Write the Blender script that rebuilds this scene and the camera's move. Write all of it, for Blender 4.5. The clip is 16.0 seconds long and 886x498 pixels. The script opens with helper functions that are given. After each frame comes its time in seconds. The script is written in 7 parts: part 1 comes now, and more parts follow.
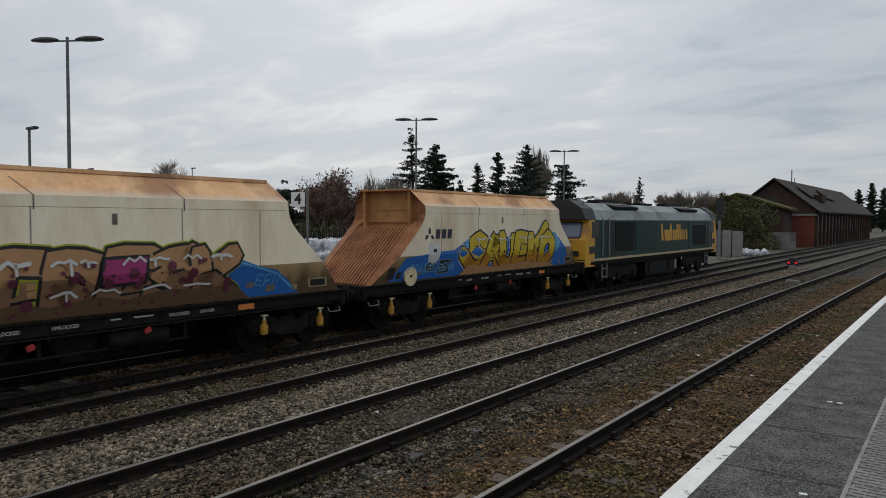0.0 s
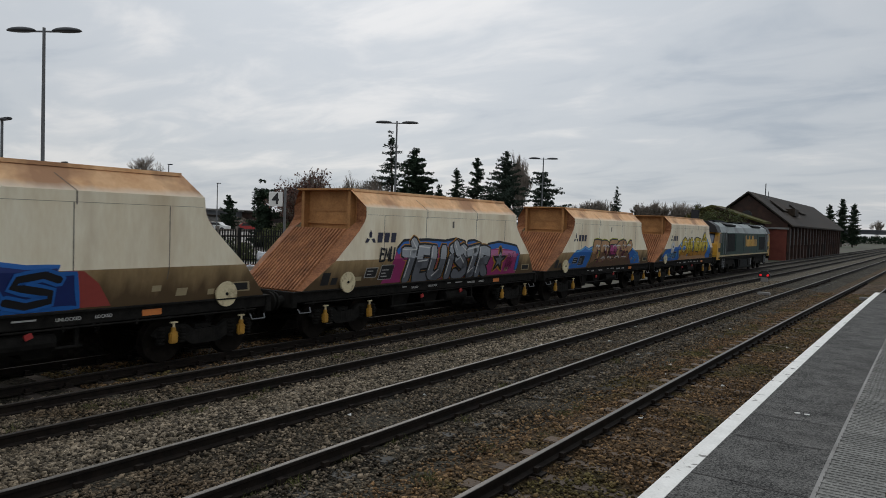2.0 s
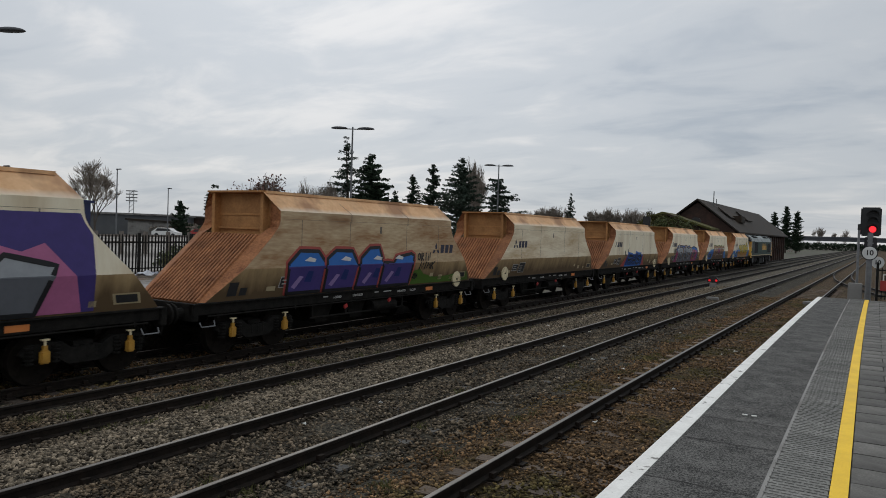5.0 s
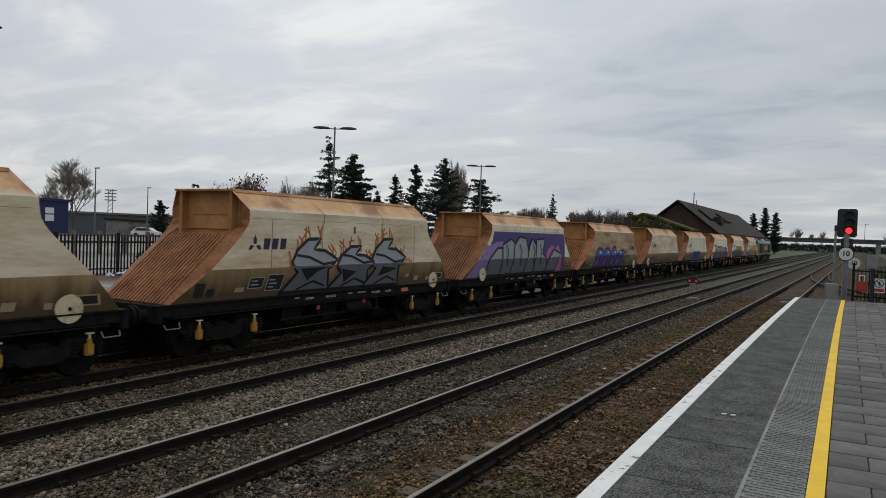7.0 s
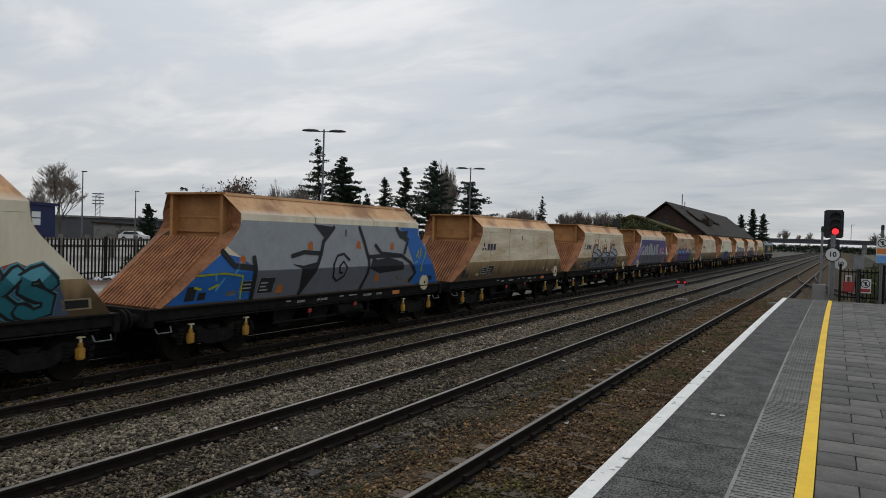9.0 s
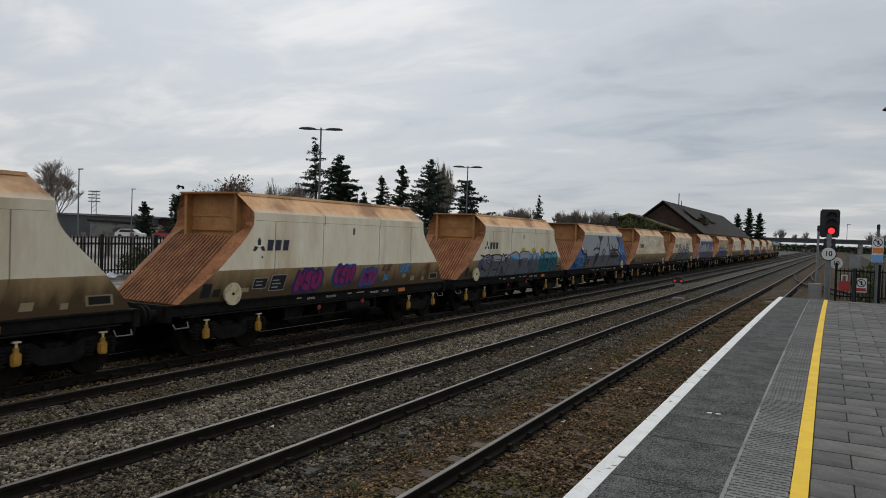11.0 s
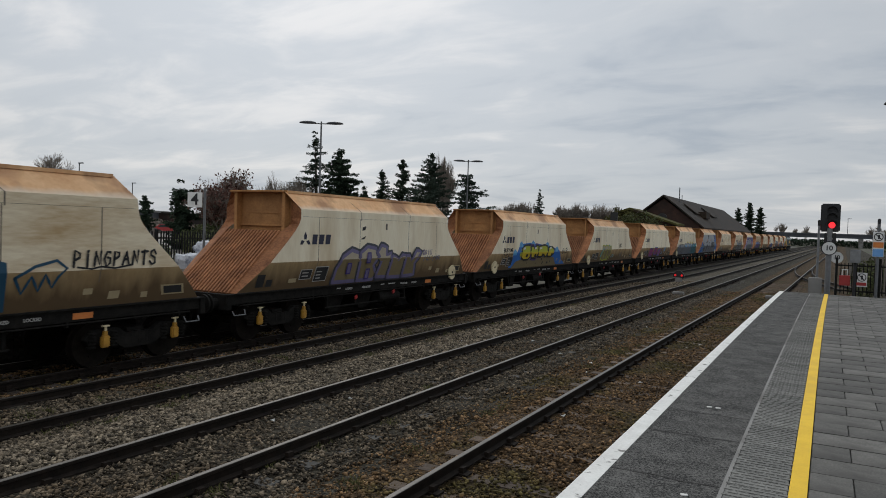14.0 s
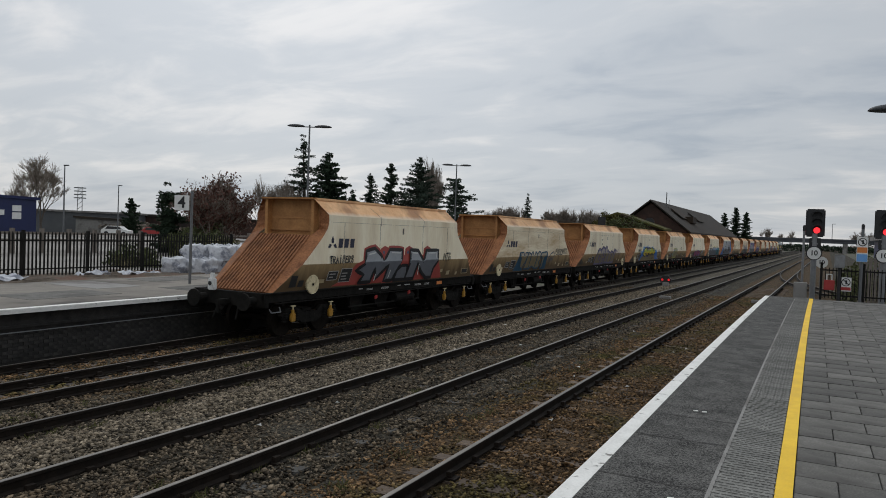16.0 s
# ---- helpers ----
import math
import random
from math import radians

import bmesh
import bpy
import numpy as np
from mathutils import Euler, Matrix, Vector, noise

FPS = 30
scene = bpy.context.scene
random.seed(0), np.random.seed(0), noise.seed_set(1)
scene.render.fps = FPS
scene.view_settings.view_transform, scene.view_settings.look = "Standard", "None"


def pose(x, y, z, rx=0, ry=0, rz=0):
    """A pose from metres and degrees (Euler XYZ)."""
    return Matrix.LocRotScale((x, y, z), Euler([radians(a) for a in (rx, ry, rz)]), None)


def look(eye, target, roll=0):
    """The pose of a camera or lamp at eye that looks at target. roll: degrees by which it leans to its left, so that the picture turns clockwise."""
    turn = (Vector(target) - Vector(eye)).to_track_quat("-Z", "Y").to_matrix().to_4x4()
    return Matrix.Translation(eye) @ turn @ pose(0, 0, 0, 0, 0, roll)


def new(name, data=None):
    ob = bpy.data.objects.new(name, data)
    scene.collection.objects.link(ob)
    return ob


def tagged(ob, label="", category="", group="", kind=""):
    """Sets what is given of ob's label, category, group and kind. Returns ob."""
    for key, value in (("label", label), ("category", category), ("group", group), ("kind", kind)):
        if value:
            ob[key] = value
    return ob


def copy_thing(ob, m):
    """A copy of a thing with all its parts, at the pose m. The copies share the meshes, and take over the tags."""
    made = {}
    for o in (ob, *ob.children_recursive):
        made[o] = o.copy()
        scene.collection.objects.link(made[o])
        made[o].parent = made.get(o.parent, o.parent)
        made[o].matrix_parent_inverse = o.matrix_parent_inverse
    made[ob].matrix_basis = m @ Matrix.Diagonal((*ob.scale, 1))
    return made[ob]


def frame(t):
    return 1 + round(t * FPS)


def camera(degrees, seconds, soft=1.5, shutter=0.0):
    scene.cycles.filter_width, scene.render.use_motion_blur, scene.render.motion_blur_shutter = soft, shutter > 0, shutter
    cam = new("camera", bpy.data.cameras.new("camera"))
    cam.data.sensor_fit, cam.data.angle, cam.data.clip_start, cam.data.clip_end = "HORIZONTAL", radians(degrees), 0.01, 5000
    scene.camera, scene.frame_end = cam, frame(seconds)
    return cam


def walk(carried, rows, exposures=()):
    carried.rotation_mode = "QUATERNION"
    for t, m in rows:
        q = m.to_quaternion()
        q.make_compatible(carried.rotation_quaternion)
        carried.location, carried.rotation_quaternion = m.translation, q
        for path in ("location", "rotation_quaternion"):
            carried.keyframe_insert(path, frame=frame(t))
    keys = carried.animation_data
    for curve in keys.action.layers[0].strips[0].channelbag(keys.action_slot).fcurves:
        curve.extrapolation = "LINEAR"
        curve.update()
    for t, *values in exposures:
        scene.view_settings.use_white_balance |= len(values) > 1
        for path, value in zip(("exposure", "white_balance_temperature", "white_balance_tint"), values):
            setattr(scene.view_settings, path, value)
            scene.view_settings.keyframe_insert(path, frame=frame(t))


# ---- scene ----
cam = camera(64.0, 16.0, soft=0.9, shutter=0.06)
EYE = (0.0, 0.0, 2.73)
# seconds, yaw, pitch, lean of the hand-held camera
TURNS = [(0, 36.11, -2.39, 0.25), (0.5, 35.41, -2.32, 1.14), (1, 34.74, -2.06, 1.6), (1.5, 34.88, -2.11, 1.64),
         (2, 34.29, -2.03, 1.81), (2.5, 33.43, -1.53, 1.79), (3, 32.32, -1.43, 1.9), (3.5, 31.97, -1.28, 1.84),
         (4, 31.63, -1.25, 1.77), (6.5, 29.61, -1.48, 1.97), (7, 29.34, -1.33, 1.97), (7.5, 29.03, -1.26, 2.23),
         (8, 28.76, -1.29, 2.08), (8.5, 28.59, -1.11, 1.76), (11, 28.27, -1.22, 1.86), (11.5, 28.37, -1.36, 1.87),
         (12, 28.28, -1.5, 1.99), (12.5, 28.43, -1.65, 2.13), (13, 28.36, -1.71, 2.23), (13.5, 28.28, -1.74, 1.99),
         (14, 28.29, -1.69, 1.89), (14.5, 27.98, -1.62, 1.88), (15, 28.0, -1.5, 2.05), (15.5, 27.85, -1.46, 2.11),
         (16, 27.35, -1.34, 2.07)]


def aim(yaw, pitch, lean):
    a, b = radians(yaw), radians(pitch)
    way = Vector((-math.sin(a) * math.cos(b), math.cos(a) * math.cos(b), math.sin(b)))
    return look(EYE, Vector(EYE) + way * 10, lean)


walk(cam, [(t, aim(a, b, c)) for t, a, b, c in TURNS])

# ---- sky and light: high overcast, brighter towards the upper left ----
SUN_DIR = Vector((-0.50, 0.62, 0.60)).normalized()


def make_world():
    w = bpy.data.worlds.new("overcast_sky")
    scene.world = w
    w.use_nodes = True
    nt = w.node_tree
    N, L = nt.nodes, nt.links
    N.clear()
    out = N.new("ShaderNodeOutputWorld")
    bg = N.new("ShaderNodeBackground")
    sky = N.new("ShaderNodeTexSky")
    sky.sky_type, sky.sun_disc = "NISHITA", False
    sky.sun_elevation = math.asin(SUN_DIR.z)
    sky.sun_rotation = math.atan2(SUN_DIR.x, SUN_DIR.y)
    tc = N.new("ShaderNodeTexCoord")
    sep = N.new("ShaderNodeSeparateXYZ")
    L.new(tc.outputs["Generated"], sep.inputs[0])

    def mth(op, a, b=None, clamp=False):
        n = N.new("ShaderNodeMath")
        n.operation, n.use_clamp = op, clamp
        for i, v in enumerate((a, b)):
            if v is None:
                continue
            if isinstance(v, (int, float)):
                n.inputs[i].default_value = v
            else:
                L.new(v, n.inputs[i])
        return n.outputs[0]

    # cloud layer laid on a flat sheet overhead
    up = mth("ADD", mth("MAXIMUM", sep.outputs[2], 0.0), 0.16)
    cx, cy = mth("DIVIDE", sep.outputs[0], up), mth("DIVIDE", sep.outputs[1], up)
    comb = N.new("ShaderNodeCombineXYZ")
    L.new(cx, comb.inputs[0]), L.new(cy, comb.inputs[1])

    def clouds(scale, detail, rough, stretch):
        m = N.new("ShaderNodeMapping")
        m.inputs["Scale"].default_value = stretch
        m.inputs["Rotation"].default_value = (0, 0, 0.5)
        L.new(comb.outputs[0], m.inputs[0])
        n = N.new("ShaderNodeTexNoise")
        n.inputs["Scale"].default_value = scale
        n.inputs["Detail"].default_value = detail
        n.inputs["Roughness"].default_value = rough
        n.inputs["Distortion"].default_value = 0.4
        L.new(m.outputs[0], n.inputs["Vector"])
        return n.outputs[0]

    big = clouds(0.5, 3.0, 0.45, (1.0, 1.25, 1.0))
    fine = clouds(1.7, 5.0, 0.55, (1.0, 1.7, 1.0))
    mixv = mth("ADD", mth("MULTIPLY", big, 0.52), mth("MULTIPLY", fine, 0.48))
    ramp = N.new("ShaderNodeValToRGB")
    ramp.color_ramp.interpolation = "EASE"
    e = ramp.color_ramp.elements
    e[0].position, e[0].color = 0.34, (0.435, 0.487, 0.553, 1)
    e[1].position, e[1].color = 0.64, (0.75, 0.755, 0.765, 1)
    mid = e.new(0.5)
    mid.color = (0.575, 0.612, 0.655, 1)
    L.new(mixv, ramp.inputs[0])
    # broad glow round the hidden sun
    dot = N.new("ShaderNodeVectorMath")
    dot.operation = "DOT_PRODUCT"
    dot.inputs[1].default_value = SUN_DIR
    L.new(tc.outputs["Generated"], dot.inputs[0])
    glow = mth("ADD", mth("MULTIPLY", mth("POWER", mth("MAXIMUM", dot.outputs["Value"], 0.0), 6.0), 0.48), 0.92)
    # an overcast sky is brightest overhead
    high = mth("MULTIPLY", mth("SUBTRACT", sep.outputs[2], 0.32), 1.7, True)
    glow = mth("MULTIPLY", glow, mth("ADD", mth("MULTIPLY", high, 0.75), 1.0))
    mul = N.new("ShaderNodeVectorMath")
    mul.operation = "SCALE"
    L.new(ramp.outputs[0], mul.inputs[0]), L.new(glow, mul.inputs["Scale"])
    mx = N.new("ShaderNodeMixRGB")
    mx.inputs[0].default_value = 0.93
    sc = N.new("ShaderNodeVectorMath")
    sc.operation = "SCALE"
    sc.inputs["Scale"].default_value = 0.08
    L.new(sky.outputs[0], sc.inputs[0])
    L.new(sc.outputs[0], mx.inputs[1]), L.new(mul.outputs[0], mx.inputs[2])
    L.new(mx.outputs[0], bg.inputs[0])
    bg.inputs[1].default_value = 0.9
    L.new(bg.outputs[0], out.inputs[0])


make_world()
sun = new("sun", bpy.data.lights.new("sun", "SUN"))
sun.data.energy, sun.data.angle, sun.data.color = 0.5, radians(20), (1.0, 0.95, 0.88)
sun.matrix_world = look(SUN_DIR * 100, (0, 0, 0))
scene.view_settings.exposure = 0.0


# ---- materials ----
def mat(name, a, b, scale=6.0, rough=0.8, metal=0.0, bump=0.2, fine=60.0, c=None, cscale=0.7, camt=(0.5, 0.62), island=0.0,
        dist=0.02, objrand=0.0, stretch=(1, 1, 1), spec=0.5, fw=0.35, lo=0.32, hi=0.68):
    """Two-scale procedural surface: a-b mixed by noise, c in larger patches, fine bump."""
    m = bpy.data.materials.new(name)
    m.use_nodes = True
    nt = m.node_tree
    N, L = nt.nodes, nt.links
    bs = N["Principled BSDF"]
    tc = N.new("ShaderNodeTexCoord")
    mp = N.new("ShaderNodeMapping")
    mp.inputs["Scale"].default_value = stretch
    L.new(tc.outputs["Object"], mp.inputs[0])

    def nz(s, d):
        n = N.new("ShaderNodeTexNoise")
        n.inputs["Scale"].default_value = s
        n.inputs["Detail"].default_value = d
        n.inputs["Roughness"].default_value = 0.6
        L.new(mp.outputs[0], n.inputs["Vector"])
        return n.outputs[0]

    n1, n2 = nz(scale, 6), nz(fine, 3)
    r = N.new("ShaderNodeValToRGB")
    r.color_ramp.elements[0].position, r.color_ramp.elements[0].color = lo, (*a, 1)
    r.color_ramp.elements[1].position, r.color_ramp.elements[1].color = hi, (*b, 1)
    add = N.new("ShaderNodeMath")
    add.operation = "MULTIPLY_ADD"
    add.inputs[1].default_value, add.inputs[2].default_value = fw, 0.0
    L.new(n2, add.inputs[0])
    ad2 = N.new("ShaderNodeMath")
    ad2.operation = "MULTIPLY_ADD"
    ad2.inputs[1].default_value = 1.0 - fw
    L.new(n1, ad2.inputs[0]), L.new(add.outputs[0], ad2.inputs[2])
    L.new(ad2.outputs[0], r.inputs[0])
    col = r.outputs[0]
    if c:
        n3 = nz(cscale, 4)
        mr = N.new("ShaderNodeMapRange")
        mr.inputs[1].default_value, mr.inputs[2].default_value = camt
        L.new(n3, mr.inputs[0])
        mx = N.new("ShaderNodeMixRGB")
        mx.inputs[2].default_value = (*c, 1)
        L.new(mr.outputs[0], mx.inputs[0]), L.new(col, mx.inputs[1])
        col = mx.outputs[0]
    if island or objrand:
        g = N.new("ShaderNodeNewGeometry" if island else "ShaderNodeObjectInfo")
        mr = N.new("ShaderNodeMapRange")
        amt = island or objrand
        mr.inputs[3].default_value, mr.inputs[4].default_value = 1 - amt, 1 + amt
        L.new(g.outputs["Random Per Island" if island else "Random"], mr.inputs[0])
        sc = N.new("ShaderNodeVectorMath")
        sc.operation = "SCALE"
        L.new(col, sc.inputs[0]), L.new(mr.outputs[0], sc.inputs["Scale"])
        col = sc.outputs[0]
    L.new(col, bs.inputs["Base Color"])
    bs.inputs["Roughness"].default_value, bs.inputs["Metallic"].default_value = rough, metal
    bs.inputs["Specular IOR Level"].default_value = spec
    if bump:
        bp = N.new("ShaderNodeBump")
        bp.inputs["Strength"].default_value, bp.inputs["Distance"].default_value = bump, dist
        L.new(ad2.outputs[0], bp.inputs["Height"])
        L.new(bp.outputs[0], bs.inputs["Normal"])
    return m


def glow_mat(name, colour, strength):
    m = bpy.data.materials.new(name)
    m.use_nodes = True
    bs = m.node_tree.nodes["Principled BSDF"]
    bs.inputs["Base Color"].default_value = (*colour, 1)
    bs.inputs["Emission Color"].default_value = (*colour, 1)
    bs.inputs["Emission Strength"].default_value = strength
    return m


M = {}
M["ballast"] = mat("grey_ballast", (0.00276, 0.002419, 0.00168), (0.09232, 0.0806, 0.05842), 9, 0.95, bump=0.9, fine=24, c=(0.01984, 0.0143, 0.00828), cscale=0.35, camt=(0.5, 0.75), dist=0.06, spec=0.15, fw=0.62, lo=0.40, hi=0.64)
M["ballast_brown"] = mat("brown_ballast", (0.00276, 0.00215, 0.0012), (0.1399, 0.08895, 0.04605), 9, 0.95, bump=0.9, fine=24, c=(0.03564, 0.03345, 0.0124), cscale=0.5, camt=(0.5, 0.75), dist=0.06, spec=0.15, fw=0.62, lo=0.40, hi=0.64)
M["stone"] = mat("ballast_stone", (0.006624, 0.006128, 0.004512), (0.2135, 0.167, 0.1146), 5, 0.9, bump=0.3, fine=50, island=0.88, c=(0.08223, 0.05095, 0.02457), cscale=0.4, camt=(0.52, 0.72), spec=0.2)
M["stone_brown"] = mat("rusty_ballast_stone", (0.006184, 0.004728, 0.002784), (0.2764, 0.168, 0.08239), 5, 0.9, bump=0.3, fine=50, island=0.88, c=(0.08868, 0.07073, 0.02495), cscale=0.5, spec=0.2)
M["stone_pale"] = mat("pale_ballast_stone", (0.007728, 0.006988, 0.005184), (0.2898, 0.2352, 0.1674), 5, 0.9, bump=0.3, fine=50, island=0.85, c=(0.1356, 0.09692, 0.05505), cscale=0.4, camt=(0.55, 0.8), spec=0.2)
M["ballast_pale"] = mat("pale_ballast", (0.00644, 0.005957, 0.0042), (0.1872, 0.1611, 0.1202), 9, 0.95, bump=0.9, fine=24, c=(0.05094, 0.03965, 0.02568), cscale=0.35, camt=(0.5, 0.75), dist=0.06, spec=0.15, fw=0.62, lo=0.40, hi=0.64)
M["rail"] = mat("rusty_rail_steel", (0.0056, 0.0048, 0.004), (0.0234, 0.0162, 0.0117), 7, 0.8, 0.1, fine=40, spec=0.2)
M["railtop"] = mat("worn_rail_head", (0.075, 0.068, 0.06), (0.15, 0.137, 0.123), 3, 0.5, 0.5, 0.05)
M["railtop_rusty"] = mat("dull_rail_head", (0.022, 0.018, 0.014), (0.05, 0.04, 0.031), 3, 0.6, 0.3, 0.05)
M["sleeper"] = mat("weathered_timber", (0.0198, 0.0144, 0.0108), (0.095, 0.07, 0.052), 3, 0.9, bump=0.5, fine=30, stretch=(1, 6, 6), objrand=0.4)
M["sleeper_brown"] = mat("dry_brown_timber", (0.035, 0.0238, 0.0168), (0.1387, 0.0975, 0.066), 3, 0.9, bump=0.5, fine=30, stretch=(1, 6, 6), objrand=0.35)
M["sleeper_conc"] = mat("concrete_sleeper", (0.03, 0.028, 0.025), (0.075, 0.07, 0.062), 5, 0.9, bump=0.3, objrand=0.2)
M["asphalt"] = mat("platform_asphalt", (0.00896, 0.00896, 0.00868), (0.1418, 0.1376, 0.1281), 3.5, 0.9, bump=0.6, fine=75, c=(0.0375, 0.036, 0.03375), cscale=0.9, camt=(0.5, 0.95), dist=0.01, spec=0.25, fw=0.75, lo=0.42, hi=0.60)
M["edge"] = mat("white_edge_paint", (0.6072, 0.598, 0.5612), (0.7912, 0.782, 0.7452), 5, 0.75, bump=0.25, fine=40, c=(0.176, 0.168, 0.152), cscale=7.0, camt=(0.62, 0.68))
M["yellow"] = mat("yellow_line_paint", (0.70, 0.42, 0.012), (0.88, 0.57, 0.02), 3, 0.7, bump=0.15, c=(0.72, 0.44, 0.02), cscale=2)
M["slab"] = mat("concrete_paving", (0.05279, 0.04998, 0.04505), (0.159, 0.1519, 0.1369), 5, 0.9, bump=0.3, fine=60, objrand=0.3, c=(0.06375, 0.06, 0.05325), cscale=1.1, fw=0.5)
M["tactile"] = mat("tactile_paving", (0.06912, 0.06797, 0.06221), (0.2402, 0.2356, 0.2171), 4, 0.9, bump=0.25, fine=60, objrand=0.15, fw=0.5)
M["brickdark"] = mat("sooty_platform_wall", (0.00576, 0.00576, 0.00576), (0.04624, 0.04216, 0.03808), 4, 0.95, bump=0.5, objrand=0.4)
M["plat_far"] = mat("worn_platform_surface", (0.1148, 0.1023, 0.085), (0.2508, 0.2257, 0.1922), 1.2, 0.9, bump=0.2, c=(0.0608, 0.0528, 0.0448), cscale=0.3)
M["white"] = mat("off_white_wagon_paint", (0.7844, 0.6708, 0.4704), (0.918, 0.8446, 0.6583), 1.6, 0.62, bump=0.06, fine=14, c=(0.6, 0.4704, 0.301), cscale=0.9, camt=(0.48, 0.75), objrand=0.1, stretch=(1, 1, 0.28))


def upper_side_mat():
    """Sloping upper sheets: stone dust lies thick at the top and thins to bare paint below."""
    m = mat("dusty_ochre_top", (0.66, 0.35, 0.16), (0.88, 0.56, 0.30), 1.6, 0.75, bump=0.08, fine=12, c=(0.42, 0.22, 0.11), cscale=0.6, objrand=0.12)
    nt = m.node_tree
    N, L = nt.nodes, nt.links
    bs = N["Principled BSDF"]
    src = bs.inputs["Base Color"].links[0].from_socket
    tc = N.new("ShaderNodeTexCoord")
    sp = N.new("ShaderNodeSeparateXYZ")
    L.new(tc.outputs["Object"], sp.inputs[0])
    nz = N.new("ShaderNodeTexNoise")
    nz.inputs["Scale"].default_value, nz.inputs["Detail"].default_value = 3.0, 6
    L.new(tc.outputs["Object"], nz.inputs["Vector"])
    a = N.new("ShaderNodeMath")
    a.operation = "MULTIPLY_ADD"
    a.inputs[1].default_value = -0.12
    L.new(nz.outputs[0], a.inputs[0]), L.new(sp.outputs[2], a.inputs[2])
    mr = N.new("ShaderNodeMapRange")
    mr.inputs[1].default_value, mr.inputs[2].default_value = 3.46, 3.30
    L.new(a.outputs[0], mr.inputs[0])
    mx = N.new("ShaderNodeMixRGB")
    mx.inputs[2].default_value = (0.68, 0.60, 0.48, 1)
    L.new(mr.outputs[0], mx.inputs[0]), L.new(src, mx.inputs[1])
    L.new(mx.outputs[0], bs.inputs["Base Color"])
    return m


M["ochre"] = upper_side_mat()


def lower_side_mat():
    """Lower side sheets: streaked tan, with a darkening towards the sole bar put into the colour."""
    m = mat("tan_brown_lower_side", (0.37, 0.24, 0.105), (0.55, 0.39, 0.20), 1.4, 0.8, bump=0.08, fine=12, objrand=0.15, stretch=(1, 1, 0.5))
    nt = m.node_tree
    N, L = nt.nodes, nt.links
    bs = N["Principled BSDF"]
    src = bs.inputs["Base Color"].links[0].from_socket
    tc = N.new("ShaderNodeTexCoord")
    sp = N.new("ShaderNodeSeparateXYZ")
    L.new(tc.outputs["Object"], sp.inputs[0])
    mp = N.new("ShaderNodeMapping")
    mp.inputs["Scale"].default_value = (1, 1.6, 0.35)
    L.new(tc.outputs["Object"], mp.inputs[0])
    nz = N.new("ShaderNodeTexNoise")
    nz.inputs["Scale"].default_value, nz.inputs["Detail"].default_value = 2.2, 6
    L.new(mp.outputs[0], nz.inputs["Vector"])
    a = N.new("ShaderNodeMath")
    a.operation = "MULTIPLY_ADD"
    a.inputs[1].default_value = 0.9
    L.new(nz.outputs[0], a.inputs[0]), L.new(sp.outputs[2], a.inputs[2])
    # mixes to dark brown by height, broken up by the streaked noise
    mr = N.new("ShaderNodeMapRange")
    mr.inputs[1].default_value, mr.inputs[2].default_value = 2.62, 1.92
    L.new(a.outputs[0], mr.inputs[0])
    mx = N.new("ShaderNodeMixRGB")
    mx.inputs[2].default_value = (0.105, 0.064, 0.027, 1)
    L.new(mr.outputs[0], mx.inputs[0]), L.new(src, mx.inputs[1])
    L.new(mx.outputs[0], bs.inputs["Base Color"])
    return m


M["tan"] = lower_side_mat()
M["rust"] = mat("rusty_slope_sheet", (0.1219, 0.04143, 0.01392), (0.4127, 0.1745, 0.07105), 2.5, 0.85, bump=0.2, fine=20, c=(0.08704, 0.04335, 0.0238), cscale=0.8, camt=(0.55, 0.95), objrand=0.18)
M["rustlight"] = mat("ochre_end_panel", (0.24, 0.1092, 0.0364), (0.494, 0.2475, 0.0864), 2.2, 0.8, bump=0.15, fine=20, c=(0.119, 0.0527, 0.0231), cscale=1.2, camt=(0.52, 0.9), objrand=0.12)
M["white_stained"] = mat("rust_stained_wagon_paint", (0.2907, 0.144, 0.05419), (0.6384, 0.5069, 0.3174), 1.1, 0.7, bump=0.08, fine=9, c=(0.24, 0.12, 0.049), cscale=0.55, camt=(0.58, 0.72), stretch=(1, 0.35, 1.8), fw=0.3, lo=0.36, hi=0.66)
M["white_streaked"] = mat("grimy_wagon_paint", (0.494, 0.342, 0.1785), (0.81, 0.7052, 0.5148), 1.3, 0.65, bump=0.06, fine=9, c=(0.55, 0.40, 0.23), cscale=0.6, camt=(0.55, 0.75), stretch=(1, 0.3, 1.6), fw=0.3, lo=0.30, hi=0.58)
M["under"] = mat("grimy_underframe", (0.00525, 0.00525, 0.004725), (0.0221, 0.02015, 0.01755), 5, 0.9, 0.0, bump=0.3, spec=0.12)
M["wheel"] = mat("wheel_steel", (0.00546, 0.00455, 0.00364), (0.02112, 0.01632, 0.01248), 6, 0.85, 0.1, bump=0.2, spec=0.15)
M["damper"] = mat("yellow_axlebox_cover", (0.30, 0.14, 0.015), (0.52, 0.28, 0.035), 9, 0.65, bump=0.15)
M["disc"] = mat("cream_handwheel_disc", (0.58, 0.49, 0.29), (0.80, 0.69, 0.45), 5, 0.6, bump=0.1, c=(0.42, 0.34, 0.20), cscale=5)
M["navy"] = mat("navy_lettering", (0.016, 0.016, 0.035), (0.03, 0.03, 0.06), 8, 0.6, bump=0)
M["seam"] = mat("panel_seam", (0.10, 0.085, 0.07), (0.17, 0.14, 0.11), 8, 0.8, bump=0)
